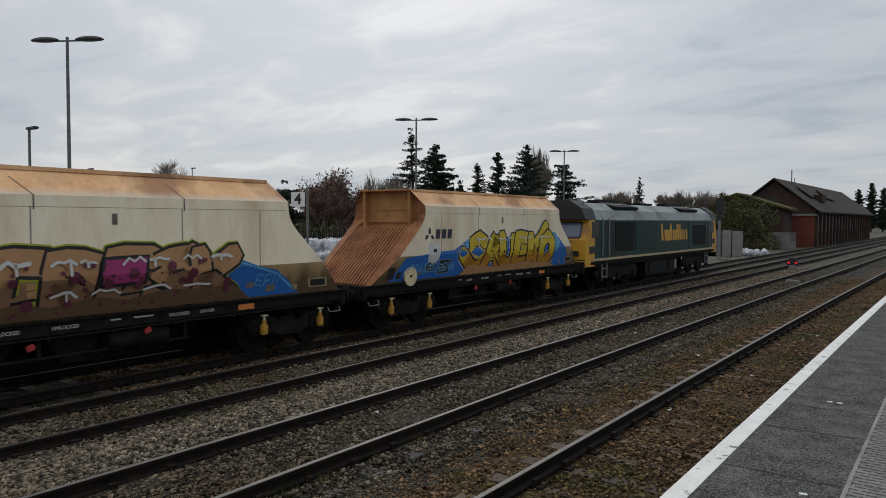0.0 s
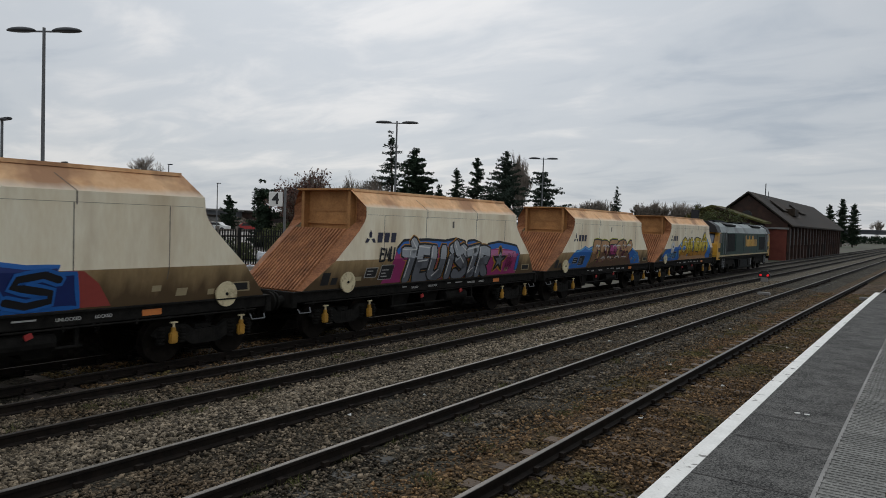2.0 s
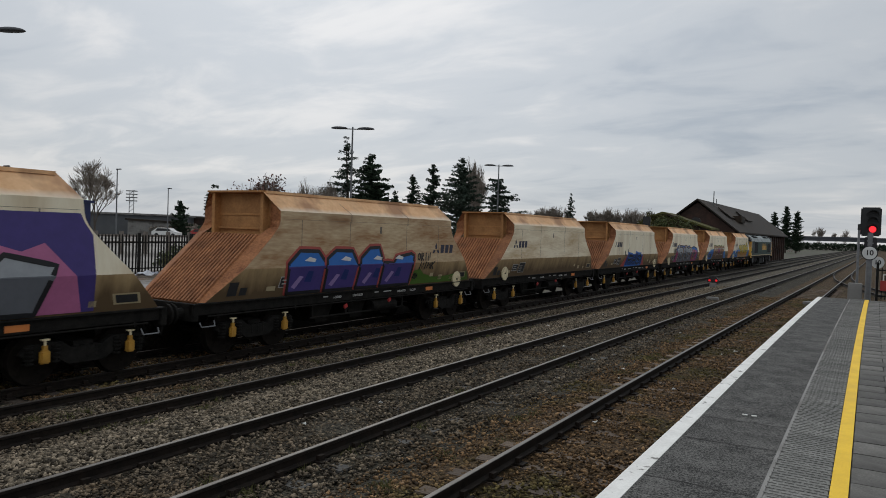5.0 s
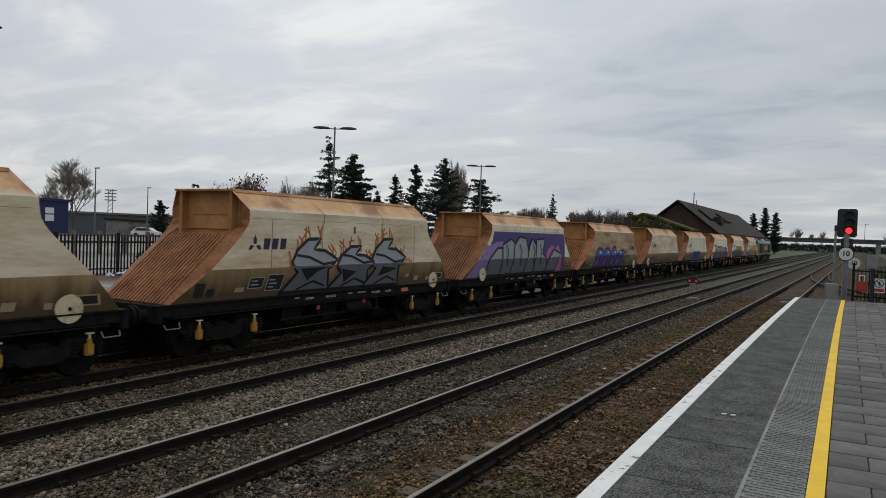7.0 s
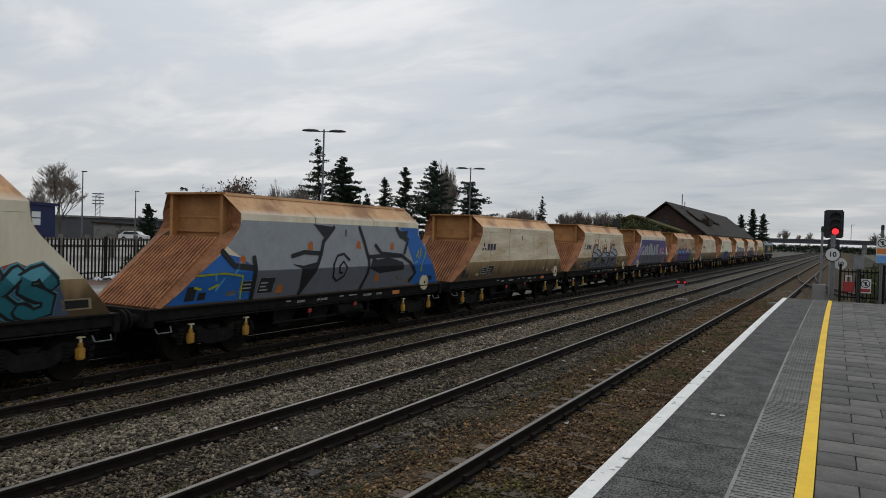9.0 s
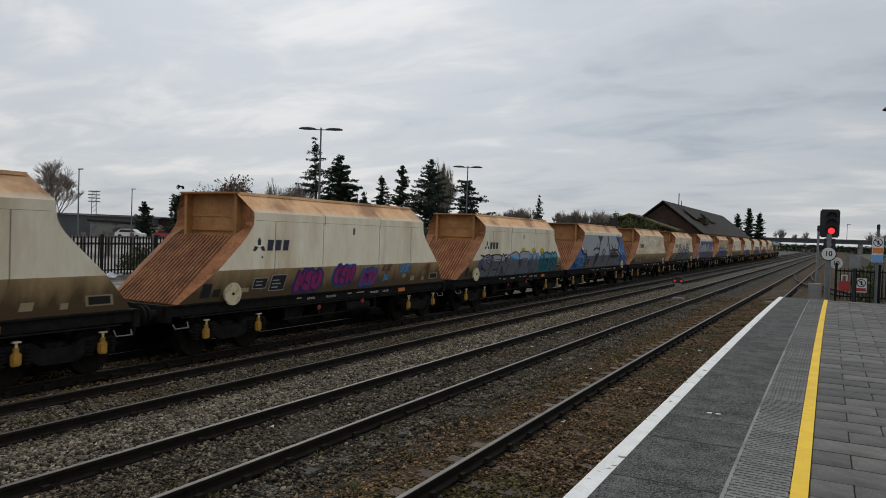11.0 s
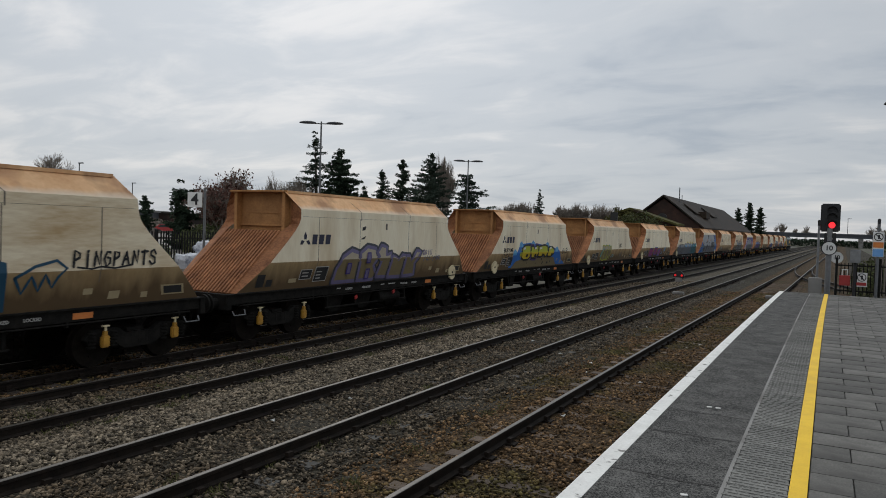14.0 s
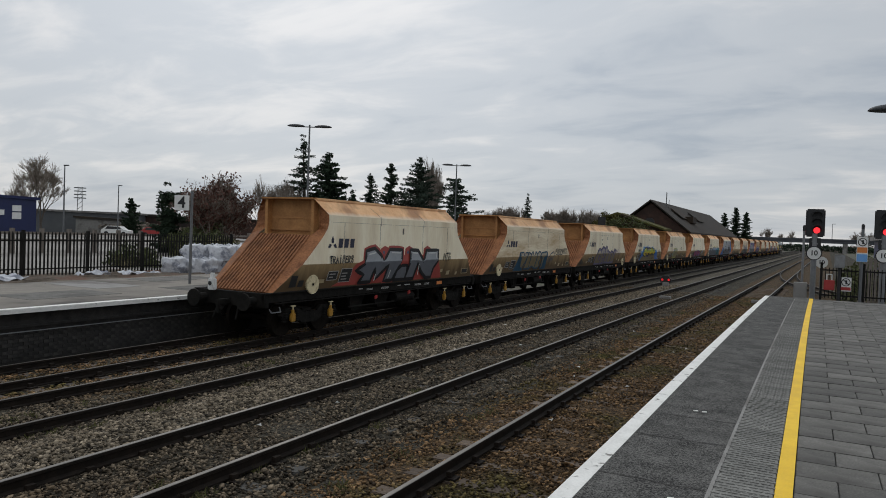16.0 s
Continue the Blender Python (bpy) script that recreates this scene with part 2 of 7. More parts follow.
M["markbar"] = mat("white_stencil_marks", (0.34, 0.33, 0.31), (0.5, 0.49, 0.46), 8, 0.7, bump=0)


# ---- mesh helpers ----
def part(name, bm, material, parent=None, label="", smooth=False):
    me = bpy.data.meshes.new(name)
    bmesh.ops.recalc_face_normals(bm, faces=bm.faces)
    bm.to_mesh(me)
    bm.free()
    me.materials.append(M[material] if isinstance(material, str) else material)
    if smooth:
        me.polygons.foreach_set("use_smooth", [True] * len(me.polygons))
    ob = new(name, me)
    if parent:
        ob.parent = parent
    if label:
        ob["label"] = label
    return ob


def raw(name, verts, faces, material, parent=None, label=""):
    me = bpy.data.meshes.new(name)
    me.from_pydata(verts, [], faces)
    me.materials.append(M[material] if isinstance(material, str) else material)
    ob = new(name, me)
    if parent:
        ob.parent = parent
    if label:
        ob["label"] = label
    return ob


def thing(name, label, category, group="", kind="", m=None):
    ob = new(name)
    if m is not None:
        ob.matrix_world = m
    return tagged(ob, label, category, group, kind)


def box(bm, c, s, m=None, bevel=0.0):
    v = bmesh.ops.create_cube(bm, size=1.0)["verts"]
    mat4 = Matrix.Translation(c) @ (m or Matrix()) @ Matrix.Diagonal((*s, 1))
    bmesh.ops.transform(bm, matrix=mat4, verts=v)
    if bevel:
        es = list({e for q in v for e in q.link_edges})
        bmesh.ops.bevel(bm, geom=es, offset=bevel, segments=2, affect="EDGES")
    return bm


def tube(bm, p0, p1, r0, r1=None, seg=10, caps=True):
    p0, p1 = Vector(p0), Vector(p1)
    r1 = r0 if r1 is None else r1
    d = p1 - p0
    m = Matrix.Translation((p0 + p1) / 2) @ d.to_track_quat("Z", "Y").to_matrix().to_4x4()
    bmesh.ops.create_cone(bm, cap_ends=caps, segments=seg, radius1=r0, radius2=r1, depth=d.length, matrix=m)
    return bm


def prism(bm, prof, y0, y1, axis="y"):
    """Closed profile of (a, z) pulled along y (or along x with axis 'x')."""
    put = (lambda a, z, y: (a, y, z)) if axis == "y" else (lambda a, z, y: (y, a, z))
    A = [bm.verts.new(put(a, z, y0)) for a, z in prof]
    B = [bm.verts.new(put(a, z, y1)) for a, z in prof]
    n = len(prof)
    for i in range(n):
        bm.faces.new((A[i], A[(i + 1) % n], B[(i + 1) % n], B[i]))
    bm.faces.new(A[::-1]), bm.faces.new(B)
    return bm


def bm_new():
    return bmesh.new()


# ---- lie of the line: gentle right-hand curve, then straight ----
def bend(y, k=0.000574, y1=35.0):
    if y < 0:
        return 0.0
    return k * y * y / 2 if y < y1 else k * y1 * (y - y1 / 2)


def bend_train(y):
    return bend(y, 0.000197, 102.4)


TRACKS = [  # centre, rail height, curve, sleeper and head material
    (-13.65, -0.29, bend_train, "sleeper", "railtop_rusty"),
    (-10.31, -0.12, bend, "sleeper", "railtop_rusty"),
    (-6.57, 0.0, bend, "sleeper_conc", "railtop"),
    (-3.02, 0.0, bend, "sleeper_brown", "railtop"),
]
YS = [-260, -120, -60, -30, -10, 0] + [3 * i for i in range(1, 21)] + [70, 80, 90, 100, 120, 150, 180, 220, 260, 320, 400, 520, 700]


def sweep(name, prof, cx, z, curve, ys, material, parent, label="", closed=True):
    v, f, n = [], [], len(prof)
    for y in ys:
        b = curve(y)
        v += [(cx + b + a, y, z + q) for a, q in prof]
    for i in range(len(ys) - 1):
        for j in range(n if closed else n - 1):
            a, b2 = i * n + j, i * n + (j + 1) % n
            f.append((a, b2, b2 + n, a + n))
    return raw(name, v, f, material, parent, label)


RAIL = [(-0.034, -0.004), (-0.036, -0.035), (-0.010, -0.05), (-0.009, -0.125), (-0.068, -0.143), (-0.068, -0.16),
        (0.068, -0.16), (0.068, -0.143), (0.009, -0.125), (0.010, -0.05), (0.036, -0.035), (0.034, -0.004)]
HEAD = [(-0.033, -0.006), (-0.027, 0.001), (0.027, 0.001), (0.033, -0.006)]


def build_ground():
    # one sheet to the horizon
    xs = [-3000, -600, -150, -60, 60, 150, 600, 3000]
    ys = [-3000, -600, -150, 0, 150, 600, 3000]
    v = [(x, y, -0.75) for y in ys for x in xs]
    f = [(j * 8 + i, j * 8 + i + 1, j * 8 + i + 9, j * 8 + i + 8) for j in range(6) for i in range(7)]
    tagged(raw("ground", v, f, "earth"), "dull brown and green rough ground", "ground", kind="structure")
    # ballast bed: uneven cross-section along the tracks
    rng = random.Random(4)
    prof = [(-15.2, -0.55), (-14.7, -0.50), (-13.65, -0.47), (-12.6, -0.50), (-12.0, -0.40), (-11.3, -0.31), (-10.31, -0.27),
            (-9.3, -0.30), (-8.6, -0.20), (-8.0, -0.17), (-7.5, -0.17), (-6.57, -0.175), (-5.6, -0.19), (-4.9, -0.27), (-4.2, -0.22),
            (-3.02, -0.19), (-2.0, -0.20), (-1.4, -0.25), (1.5, -0.3), (4, -0.45), (7, -0.76)]
    ys2 = [-260, -80, -30] + [-10 + 0.5 * i for i in range(0, 121)] + [52 + 3 * i for i in range(12)] + [100, 140, 200, 300, 450, 700]
    xs2 = np.arange(-15.2, 7.01, 0.3)
    zz = np.interp(xs2, [p[0] for p in prof], [p[1] for p in prof])
    v, f, n = [], [], len(xs2)
    for y in ys2:
        for x, z in zip(xs2, zz):
            b = bend(y) if x > -11.9 else bend_train(y)
            z2 = z + (0.05 * noise.noise((x * 1.3, y * 1.3, 0)) if -10 < y < 60 else 0)
            v.append((x + b, y, z2))
    for i in range(len(ys2) - 1):
        for j in range(n - 1):
            f.append((i * n + j, i * n + j + 1, (i + 1) * n + j + 1, (i + 1) * n + j))
    ob = raw("ballast_bed", v, f, "ballast")
    ob.data.materials.append(M["ballast_brown"])
    ob.data.materials.append(M["ballast_pale"])
    for p in ob.data.polygons:
        px = p.center.x - bend(p.center.y)
        if -4.6 < px < 1:
            p.material_index = 1
        elif -9.2 < px < -7.5 or -12.3 < px < -11.5:
            p.material_index = 2
    tagged(ob, "bed of grey and brown crushed stone under the rails", "ballast", kind="structure")


M["earth"] = mat("rough_earth", (0.035, 0.0336, 0.021), (0.078, 0.069, 0.048), 0.4, 0.95, bump=0.4, fine=4, c=(0.049, 0.0595, 0.0245), cscale=0.05)


def build_tracks():
    rng = random.Random(7)
    for k, (c, z, curve, sm, hm) in enumerate(TRACKS):
        root = tagged(new("railway_track"), ("rusty running rails on timber sleepers in ballast", "rusty running rails on timber sleepers in ballast",
                                             "polished running rails on concrete sleepers", "polished running rails on brown timber sleepers")[k], "track", "railway tracks", "structure")
        for s in (-0.7525, 0.7525):
            r = sweep("rail", RAIL, c + s, z, curve, YS, "rail", root)
            sweep("rail_head", HEAD, c + s, z, curve, YS, hm, r, closed=False)
        # sleepers and rail chairs
        bm = bm_new()
        box(bm, (0, 0, -0.235), (2.5, 0.25, 0.13), bevel=0.012)
        me = None
        bmc = bm_new()
        for s in (-0.7525, 0.7525):
            box(bmc, (s, 0, -0.155), (0.36, 0.16, 0.03))
            box(bmc, (s - 0.085, 0, -0.115), (0.06, 0.10, 0.08))
            box(bmc, (s + 0.085, 0, -0.115), (0.06, 0.10, 0.08))
        first = firstc = None
        y = 0.4
        while y < 52:
            b = curve(y)
            m = pose(c + b, y, z + rng.uniform(-0.012, 0.004) - (0.0, 0.03, 0.025, 0.020)[k], 0, 0, rng.uniform(-0.7, 0.7) - math.degrees(math.atan(curve(y + 1) - b)))
            if first is None:
                first = part("sleeper", bm, sm, root)
                firstc = part("rail_chair", bmc, "rail", root)
                o, oc = first, firstc
            else:
                o, oc = new("sleeper", first.data), new("rail_chair", firstc.data)
                o.parent = oc.parent = root
            o.matrix_local = m
            oc.matrix_local = m
            y += 0.71


def strip(name, x0, x1, z0, z1, ys, material, parent=None, label=""):
    return sweep(name, [(x0, z1), (x1, z1), (x1, z0), (x0, z0)], 0, 0, bend, ys, material, parent, label)


# ---- hopper wagons ----
TRACK_Z = -0.29
WAGON_Y0, SPEED, ACCEL, PITCH, CORNER = 15.904, 12.378, 0.0603, 13.306, 2.1
PROF = [(1.27, 1.16), (2.0, 1.35), (3.40, 1.35), (3.86, 0.95)]   # height, half width


def half_width(z):
    return float(np.interp(z, [p[0] for p in PROF], [p[1] for p in PROF]))


def u_rear(z):
    return float(np.interp(z, [1.20, 2.0, 2.65, 2.9, 3.05, 3.2, 3.40, 3.86], [0.0, 1.05, 1.80, 2.04, 2.15, 2.19, 2.17, 1.95]))


def u_front(z):
    return float(np.interp(z, [1.20, 1.5, 2.0, 2.53, 2.72, 2.88, 3.05, 3.2, 3.40, 3.86], [12.25, 11.98, 11.48, 10.9, 10.70, 10.54, 10.45, 10.42, 10.40, 10.12]))


def side_strip(bm, z0, z1, sx, n=6, off=0.0):
    zs = [z0 + (z1 - z0) * i / n for i in range(n + 1)]
    rows = []
    for z in zs:
        x = sx * (half_width(z) + off)
        a, b = u_rear(z), u_front(z)
        rows.append([bm.verts.new((x, a + (b - a) * j / 8, z)) for j in range(9)])
    for r0, r1 in zip(rows, rows[1:]):
        for j in range(8):
            bm.faces.new((r0[j], r0[j + 1], r1[j + 1], r1[j]))


def build_wagon():
    w = thing("hopper_wagon", "off-white bogie hopper wagon with rusty sloping ends", "wagon", "hopper wagons in the train")
    # side sheets, welded of three bands
    for sx in (1, -1):
        bm = bm_new(); side_strip(bm, 2.0, 3.40, sx, 12); s = part("side_sheet", bm, "white", w, "off-white painted side sheet")
        bm = bm_new(); side_strip(bm, 1.27, 2.0, sx); part("lower_side", bm, "tan", w, "tan lower side, darker brown towards the sole bar")
        bm = bm_new(); side_strip(bm, 3.40, 3.86, sx); part("upper_side", bm, "ochre", w, "dusty orange upper side")
    # dusty top rim and load floor below it
    bm = bm_new()
    for sx in (1, -1):
        box(bm, (sx * 0.97, 6.05, 3.85), (0.09, 8.05, 0.07))
    part("top_rim", bm, "ochre", w)
    bm = bm_new()
    box(bm, (0, 6.05, 3.3), (2.0, 7.7, 0.05))
    part("load_cover", bm, "rustlight", w)
    # rear slope with corrugations, bulkhead above
    for end in (0, 1):
        if end == 0:
            foot, head, top = (0.02, 1.25), (1.80, 2.78), 1.92
        else:
            foot, head, top = (12.22, 1.25), (10.62, 2.78), 10.0
        bm = bm_new()
        d = Vector((head[0] - foot[0], head[1] - foot[1]))
        L = d.length
        nrm = Vector((-d.y, d.x)).normalized() if end == 0 else Vector((d.y, -d.x)).normalized()
        n = 17
        prof = []
        wid = 1.98
        for i in range(n):
            a = -wid / 2 + wid * i / n
            s = wid / n
            prof += [(a, -0.05), (a + 0.42 * s, -0.05), (a + 0.48 * s, 0.05), (a + 0.95 * s, 0.05)]
        prof.append((wid / 2, 0.0))
        A, B = [], []
        for a, o in prof:
            A.append(bm.verts.new((a, foot[0] + nrm.x * o, foot[1] + nrm.y * o)))
            B.append(bm.verts.new((a, head[0] + nrm.x * o, head[1] + nrm.y * o)))
        for i in range(len(prof) - 1):
            bm.faces.new((A[i], A[i + 1], B[i + 1], B[i]))
        q = [bm.verts.new((a, u, z)) for a, u, z in ((-0.99, head[0], head[1]), (0.99, head[0], head[1]), (0.99, top + (0.34 if end == 0 else -0.34), 2.80), (-0.99, top + (0.34 if end == 0 else -0.34), 2.80))]
        bm.faces.new(q)
        part("slope_sheet", bm, "rust", w, "rust-brown corrugated slope sheet")
        # bulkhead with posts and rail
        sg = 1 if end == 0 else -1
        bm = bm_new()
        q0 = [(-0.98, 2.76), (0.98, 2.76), (0.98, 3.72), (0.92, 3.85), (-0.92, 3.85), (-0.98, 3.72)]
        prism(bm, q0, top + sg * 0.30, top + sg * 0.35)
        part("end_panel", bm, "rustlight", w, "ochre end panel")
        for sx in (-0.86, 0.86):
            bm = bm_new()
            box(bm, (sx, top + sg * 0.20, 3.30), (0.10, 0.20, 1.08))
            part("end_post", bm, "rustlight", w)
        bm = bm_new()
        box(bm, (0, top + sg * 0.18, 3.86), (1.94, 0.40, 0.05), bevel=0.01)
        box(bm, (0, top + sg * 0.27, 2.95), (1.62, 0.06, 0.05))
        part("end_rail", bm, "rustlight", w)
        # inner faces of the wing plates
        for sx in (1, -1):
            bm = bm_new()
            zs = [1.27, 1.6, 2.0, 2.4, 2.78, 3.0, 3.15, 3.40, 3.6, 3.86]
            fn = u_rear if end == 0 else u_front
            pr = []
            for z in zs:
                uo = fn(z)
                ui = float(np.interp(z, [1.25, 2.78, 3.86], [foot[0], head[0], top]))
                xo = sx * half_width(z)
                xi = sx * min(0.99, half_width(z) - 0.02)
                pr.append((bm.verts.new((xo, uo, z)), bm.verts.new((xi, ui if z < 2.9 else top + sg * 0.28, z))))
            for (a, b), (c, d2) in zip(pr, pr[1:]):
                bm.faces.new((a, b, d2, c))
            part("wing_plate", bm, "rust", w)
    # underframe
    for sx in (1, -1):
        bm = bm_new()
        box(bm, (sx * 1.16, 6.0, 1.14), (0.10, 12.6, 0.26), bevel=0.012)
        box(bm, (sx * 1.22, 6.0, 1.26), (0.10, 12.6, 0.03))
        part("sole_bar", bm, "under", w, "grimy black sole bar")
    bm = bm_new()
    box(bm, (0, -0.22, 1.08), (2.5, 0.16, 0.38), bevel=0.015)
    box(bm, (0, 12.27, 1.08), (2.5, 0.16, 0.38), bevel=0.015)
    box(bm, (0, 6.0, 1.05), (0.5, 12.4, 0.3))
    part("underframe", bm, "under", w, "grimy black steel underframe")
    for yy, sg in ((-0.30, -1), (12.35, 1)):
        for sx in (-0.87, 0.87):
            bm = bm_new()
            tube(bm, (sx, yy, 1.06), (sx, yy + sg * 0.36, 1.06), 0.12, 0.10, 12)
            tube(bm, (sx, yy + sg * 0.36, 1.06), (sx, yy + sg * 0.41, 1.06), 0.23, 0.23, 16)
            part("buffer", bm, "under", w)
        bm = bm_new()
        box(bm, (0, yy + sg * 0.2, 1.0), (0.16, 0.5, 0.14), bevel=0.02)
        box(bm, (0.05, yy + sg * 0.42, 0.9), (0.1, 0.08, 0.36), bevel=0.02)
        tube(bm, (0.35, yy, 0.95), (0.4, yy + sg * 0.15, 0.55), 0.025)
        tube(bm, (-0.35, yy, 0.95), (-0.4, yy + sg * 0.15, 0.55), 0.025)
        part("coupler", bm, "under", w)
    # hoppers doors between the bogies
    bm = bm_new()
    for u in (4.3, 5.8, 7.3):
        prism(bm, [(u - 0.65, 1.2), (u + 0.65, 1.2), (u + 0.22, 0.45), (u - 0.22, 0.45)], -0.9, 0.9, axis="x")
    part("discharge_door", bm, "under", w)
    bm = bm_new()
    tube(bm, (1.1, 3.6, 0.62), (1.1, 8.0, 0.62), 0.03)
    tube(bm, (1.05, 6.3, 0.75), (1.05, 7.5, 0.75), 0.16, 0.16, 12)
    for u in (3.7, 5.1, 6.4, 7.9):
        box(bm, (1.1, u, 0.85), (0.05, 0.07, 0.45))
    part("brake_gear", bm, "under", w)
    bm = bm_new()
    tube(bm, (1.24, 0.1, 0.98), (1.24, 11.9, 0.98), 0.018, 0.018, 6)
    for u in (0.4, 2.9, 5.2, 7.6, 9.0, 11.6):
        box(bm, (1.2, u, 0.97), (0.1, 0.04, 0.1))
    part("brake_pipe", bm, "under", w)
    # bogies
    for u in (1.73, 10.68):
        bg = part("bogie", bogie_mesh(u), "under", w)
        for a in (-0.85, 0.85):
            ws = part("wheelset", wheel_mesh(), "wheel", bg)
            ws.location = (0, u + a, 0.46)
            for sx in (1, -1):
                bm = bm_new()
                box(bm, (sx * 1.19, u + a, 0.56), (0.10, 0.18, 0.24), bevel=0.025)
                box(bm, (sx * 1.19, u + a, 0.72), (0.06, 0.09, 0.10), bevel=0.01)
                part("axlebox_cover", bm, "damper", bg, "yellow axlebox cover")
                bm = bm_new()
                tube(bm, (sx * 1.2, u + a, 0.77), (sx * 1.2, u + a, 0.85), 0.025, 0.025, 8)
                box(bm, (sx * 1.2, u + a, 0.87), (0.06, 0.15, 0.03))
                part("damper_top", bm, "disc", bg)
    # stencilled words, seams
    for u, word in ((4.6, "LOCKED"), (5.5, "UNLOCKED"), (7.7, "UNLOCKED"), (8.35, "LOCKED")):
        text_mesh(word, 0.085, "markbar", w, Matrix(((0, 0, 1, 1.214), (1, 0, 0, u), (0, 1, 0, 1.13), (0, 0, 0, 1))), "white stencilled word")
    side_marks(w)
    return w


def bogie_mesh(u):
    bm = bm_new()
    for sx in (1, -1):
        prism(bm, [(u - 1.25, 0.62), (u - 1.1, 0.78), (u - 0.5, 0.80), (u - 0.3, 0.66), (u + 0.3, 0.66), (u + 0.5, 0.80), (u + 1.1, 0.78), (u + 1.25, 0.62),
                   (u + 1.1, 0.5), (u + 0.6, 0.52), (u + 0.35, 0.36), (u - 0.35, 0.36), (u - 0.6, 0.52), (u - 1.1, 0.5)], sx * 1.0, sx * 1.12, axis="x")
        for a in (-0.18, 0.0, 0.18):
            tube(bm, (sx * 1.06, u + a, 0.45), (sx * 1.06, u + a, 0.68), 0.07, 0.07, 8)
        for a in (-0.85, 0.85):
            for q in (-0.24, 0.24):
                tube(bm, (sx * 1.1, u + a + q, 0.42), (sx * 1.1, u + a + q, 0.78), 0.05, 0.05, 8)
                for z in (0.44, 0.51, 0.58, 0.65, 0.72):
                    tube(bm, (sx * 1.1, u + a + q, z), (sx * 1.1, u + a + q, z + 0.03), 0.09, 0.09, 10)
    box(bm, (0, u, 0.62), (2.0, 0.4, 0.25))
    return bm


def wheel_mesh(r=0.46):
    bm = bm_new()
    tube(bm, (-0.98, 0, 0), (0.98, 0, 0), 0.08, 0.08, 10)
    for sx in (1, -1):
        tube(bm, (sx * 0.70, 0, 0), (sx * 0.82, 0, 0), r, r - 0.01, 24)
        tube(bm, (sx * 0.67, 0, 0), (sx * 0.70, 0, 0), r + 0.028, r + 0.02, 24)
        for k in range(4):
            a = k * math.pi / 2
            box(bm, (sx * 0.83, 0.25 * math.cos(a), 0.25 * math.sin(a)), (0.02, 0.05, 0.05))
    return bm


def on_side(u, z, off=0.006):
    return (half_width(z) + off, u, z)


def plate(bm, u0, u1, z0, z1, off=0.006, skew=0.0):
    zs = [z0] + ([2.0] if z0 < 2.0 < z1 else []) + [z1]
    for a, b in zip(zs, zs[1:]):
        q = [bm.verts.new(on_side(u + skew * (z - z0), z, off)) for u, z in ((u0, a), (u1, a), (u1, b), (u0, b))]
        bm.faces.new(q)


def side_marks(w):
    bm = bm_new()
    for u, low in ((2.95, 1.72), (4.9, 2.0), (7.7, 1.75), (9.6, 1.75)):
        plate(bm, u - 0.010, u + 0.010, low, 3.2, 0.003)
    for u in (4.95, 7.75):
        plate(bm, u - 0.014, u + 0.014, 3.16, 3.40, 0.004)
        q = [bm.verts.new(on_side(a, z, 0.005)) for a, z in ((u - 0.014, 3.40), (u + 0.014, 3.40), (u - 0.26, 3.70), (u - 0.28, 3.70))]
        bm.faces.new(q)
    plate(bm, 2.25, 10.35, 3.20, 3.206, 0.003)
    part("panel_seam", bm, "seam", w)


def build_train():
    w0 = build_wagon()
    ws = [w0]
    for i in range(1, 17):
        ws.append(copy_thing(w0, Matrix()))
    return ws


def along(s):
    """Pose on the train's line, s metres along it."""
    b, b2 = bend_train(s), bend_train(s + 12.0)
    return pose(-13.65 + b, s, TRACK_Z, 0, 0, -math.degrees(math.atan2(b2 - b, 12.0)))


def train_pos(t, i):
    return WAGON_Y0 + SPEED * t + ACCEL * t * t - PITCH * i - CORNER


# ---- more materials ----
M["cream_label"] = mat("white_sign_face", (0.62, 0.62, 0.60), (0.74, 0.74, 0.72), 4, 0.6, bump=0)
M["black"] = mat("black_paint", (0.010, 0.010, 0.011), (0.022, 0.022, 0.023), 8, 0.6, bump=0.05)
M["galv"] = mat("galvanised_steel", (0.15, 0.155, 0.16), (0.25, 0.255, 0.26), 6, 0.55, 0.3, bump=0.08)
M["pole"] = mat("dull_grey_pole", (0.085, 0.09, 0.095), (0.15, 0.155, 0.16), 5, 0.6, bump=0.05)
M["lamp_head"] = mat("dark_lamp_housing", (0.018, 0.02, 0.024), (0.04, 0.042, 0.046), 5, 0.5, bump=0)
M["fence"] = mat("dark_fence_paint", (0.006, 0.006, 0.0055), (0.018, 0.017, 0.015), 5, 0.8, bump=0.1, spec=0.2)
M["wood"] = mat("grey_fence_timber", (0.12, 0.10, 0.085), (0.22, 0.19, 0.165), 3, 0.9, bump=0.3)
M["brick"] = mat("dark_red_brick", (0.0264, 0.0156, 0.012), (0.0715, 0.0364, 0.026), 1.3, 0.92, bump=0.3, fine=9, c=(0.0216, 0.0168, 0.0144), cscale=0.25)
M["redbrick"] = mat("red_brick_patch", (0.12, 0.030, 0.020), (0.19, 0.050, 0.033), 1.5, 0.92, bump=0.2, fine=9)
M["slate"] = mat("weathered_slate", (0.0165, 0.01428, 0.012), (0.048, 0.0385, 0.031), 0.8, 0.85, bump=0.3, fine=5, c=(0.04, 0.028, 0.0182), cscale=0.2, spec=0.25)
M["moss"] = mat("mossy_roof", (0.04, 0.042, 0.014), (0.115, 0.105, 0.032), 1.0, 0.95, bump=0.4, fine=6, c=(0.05, 0.035, 0.024), cscale=0.4, spec=0.2)
M["window_dark"] = mat("grimy_window", (0.012, 0.012, 0.013), (0.03, 0.03, 0.032), 3, 0.35, bump=0.03)
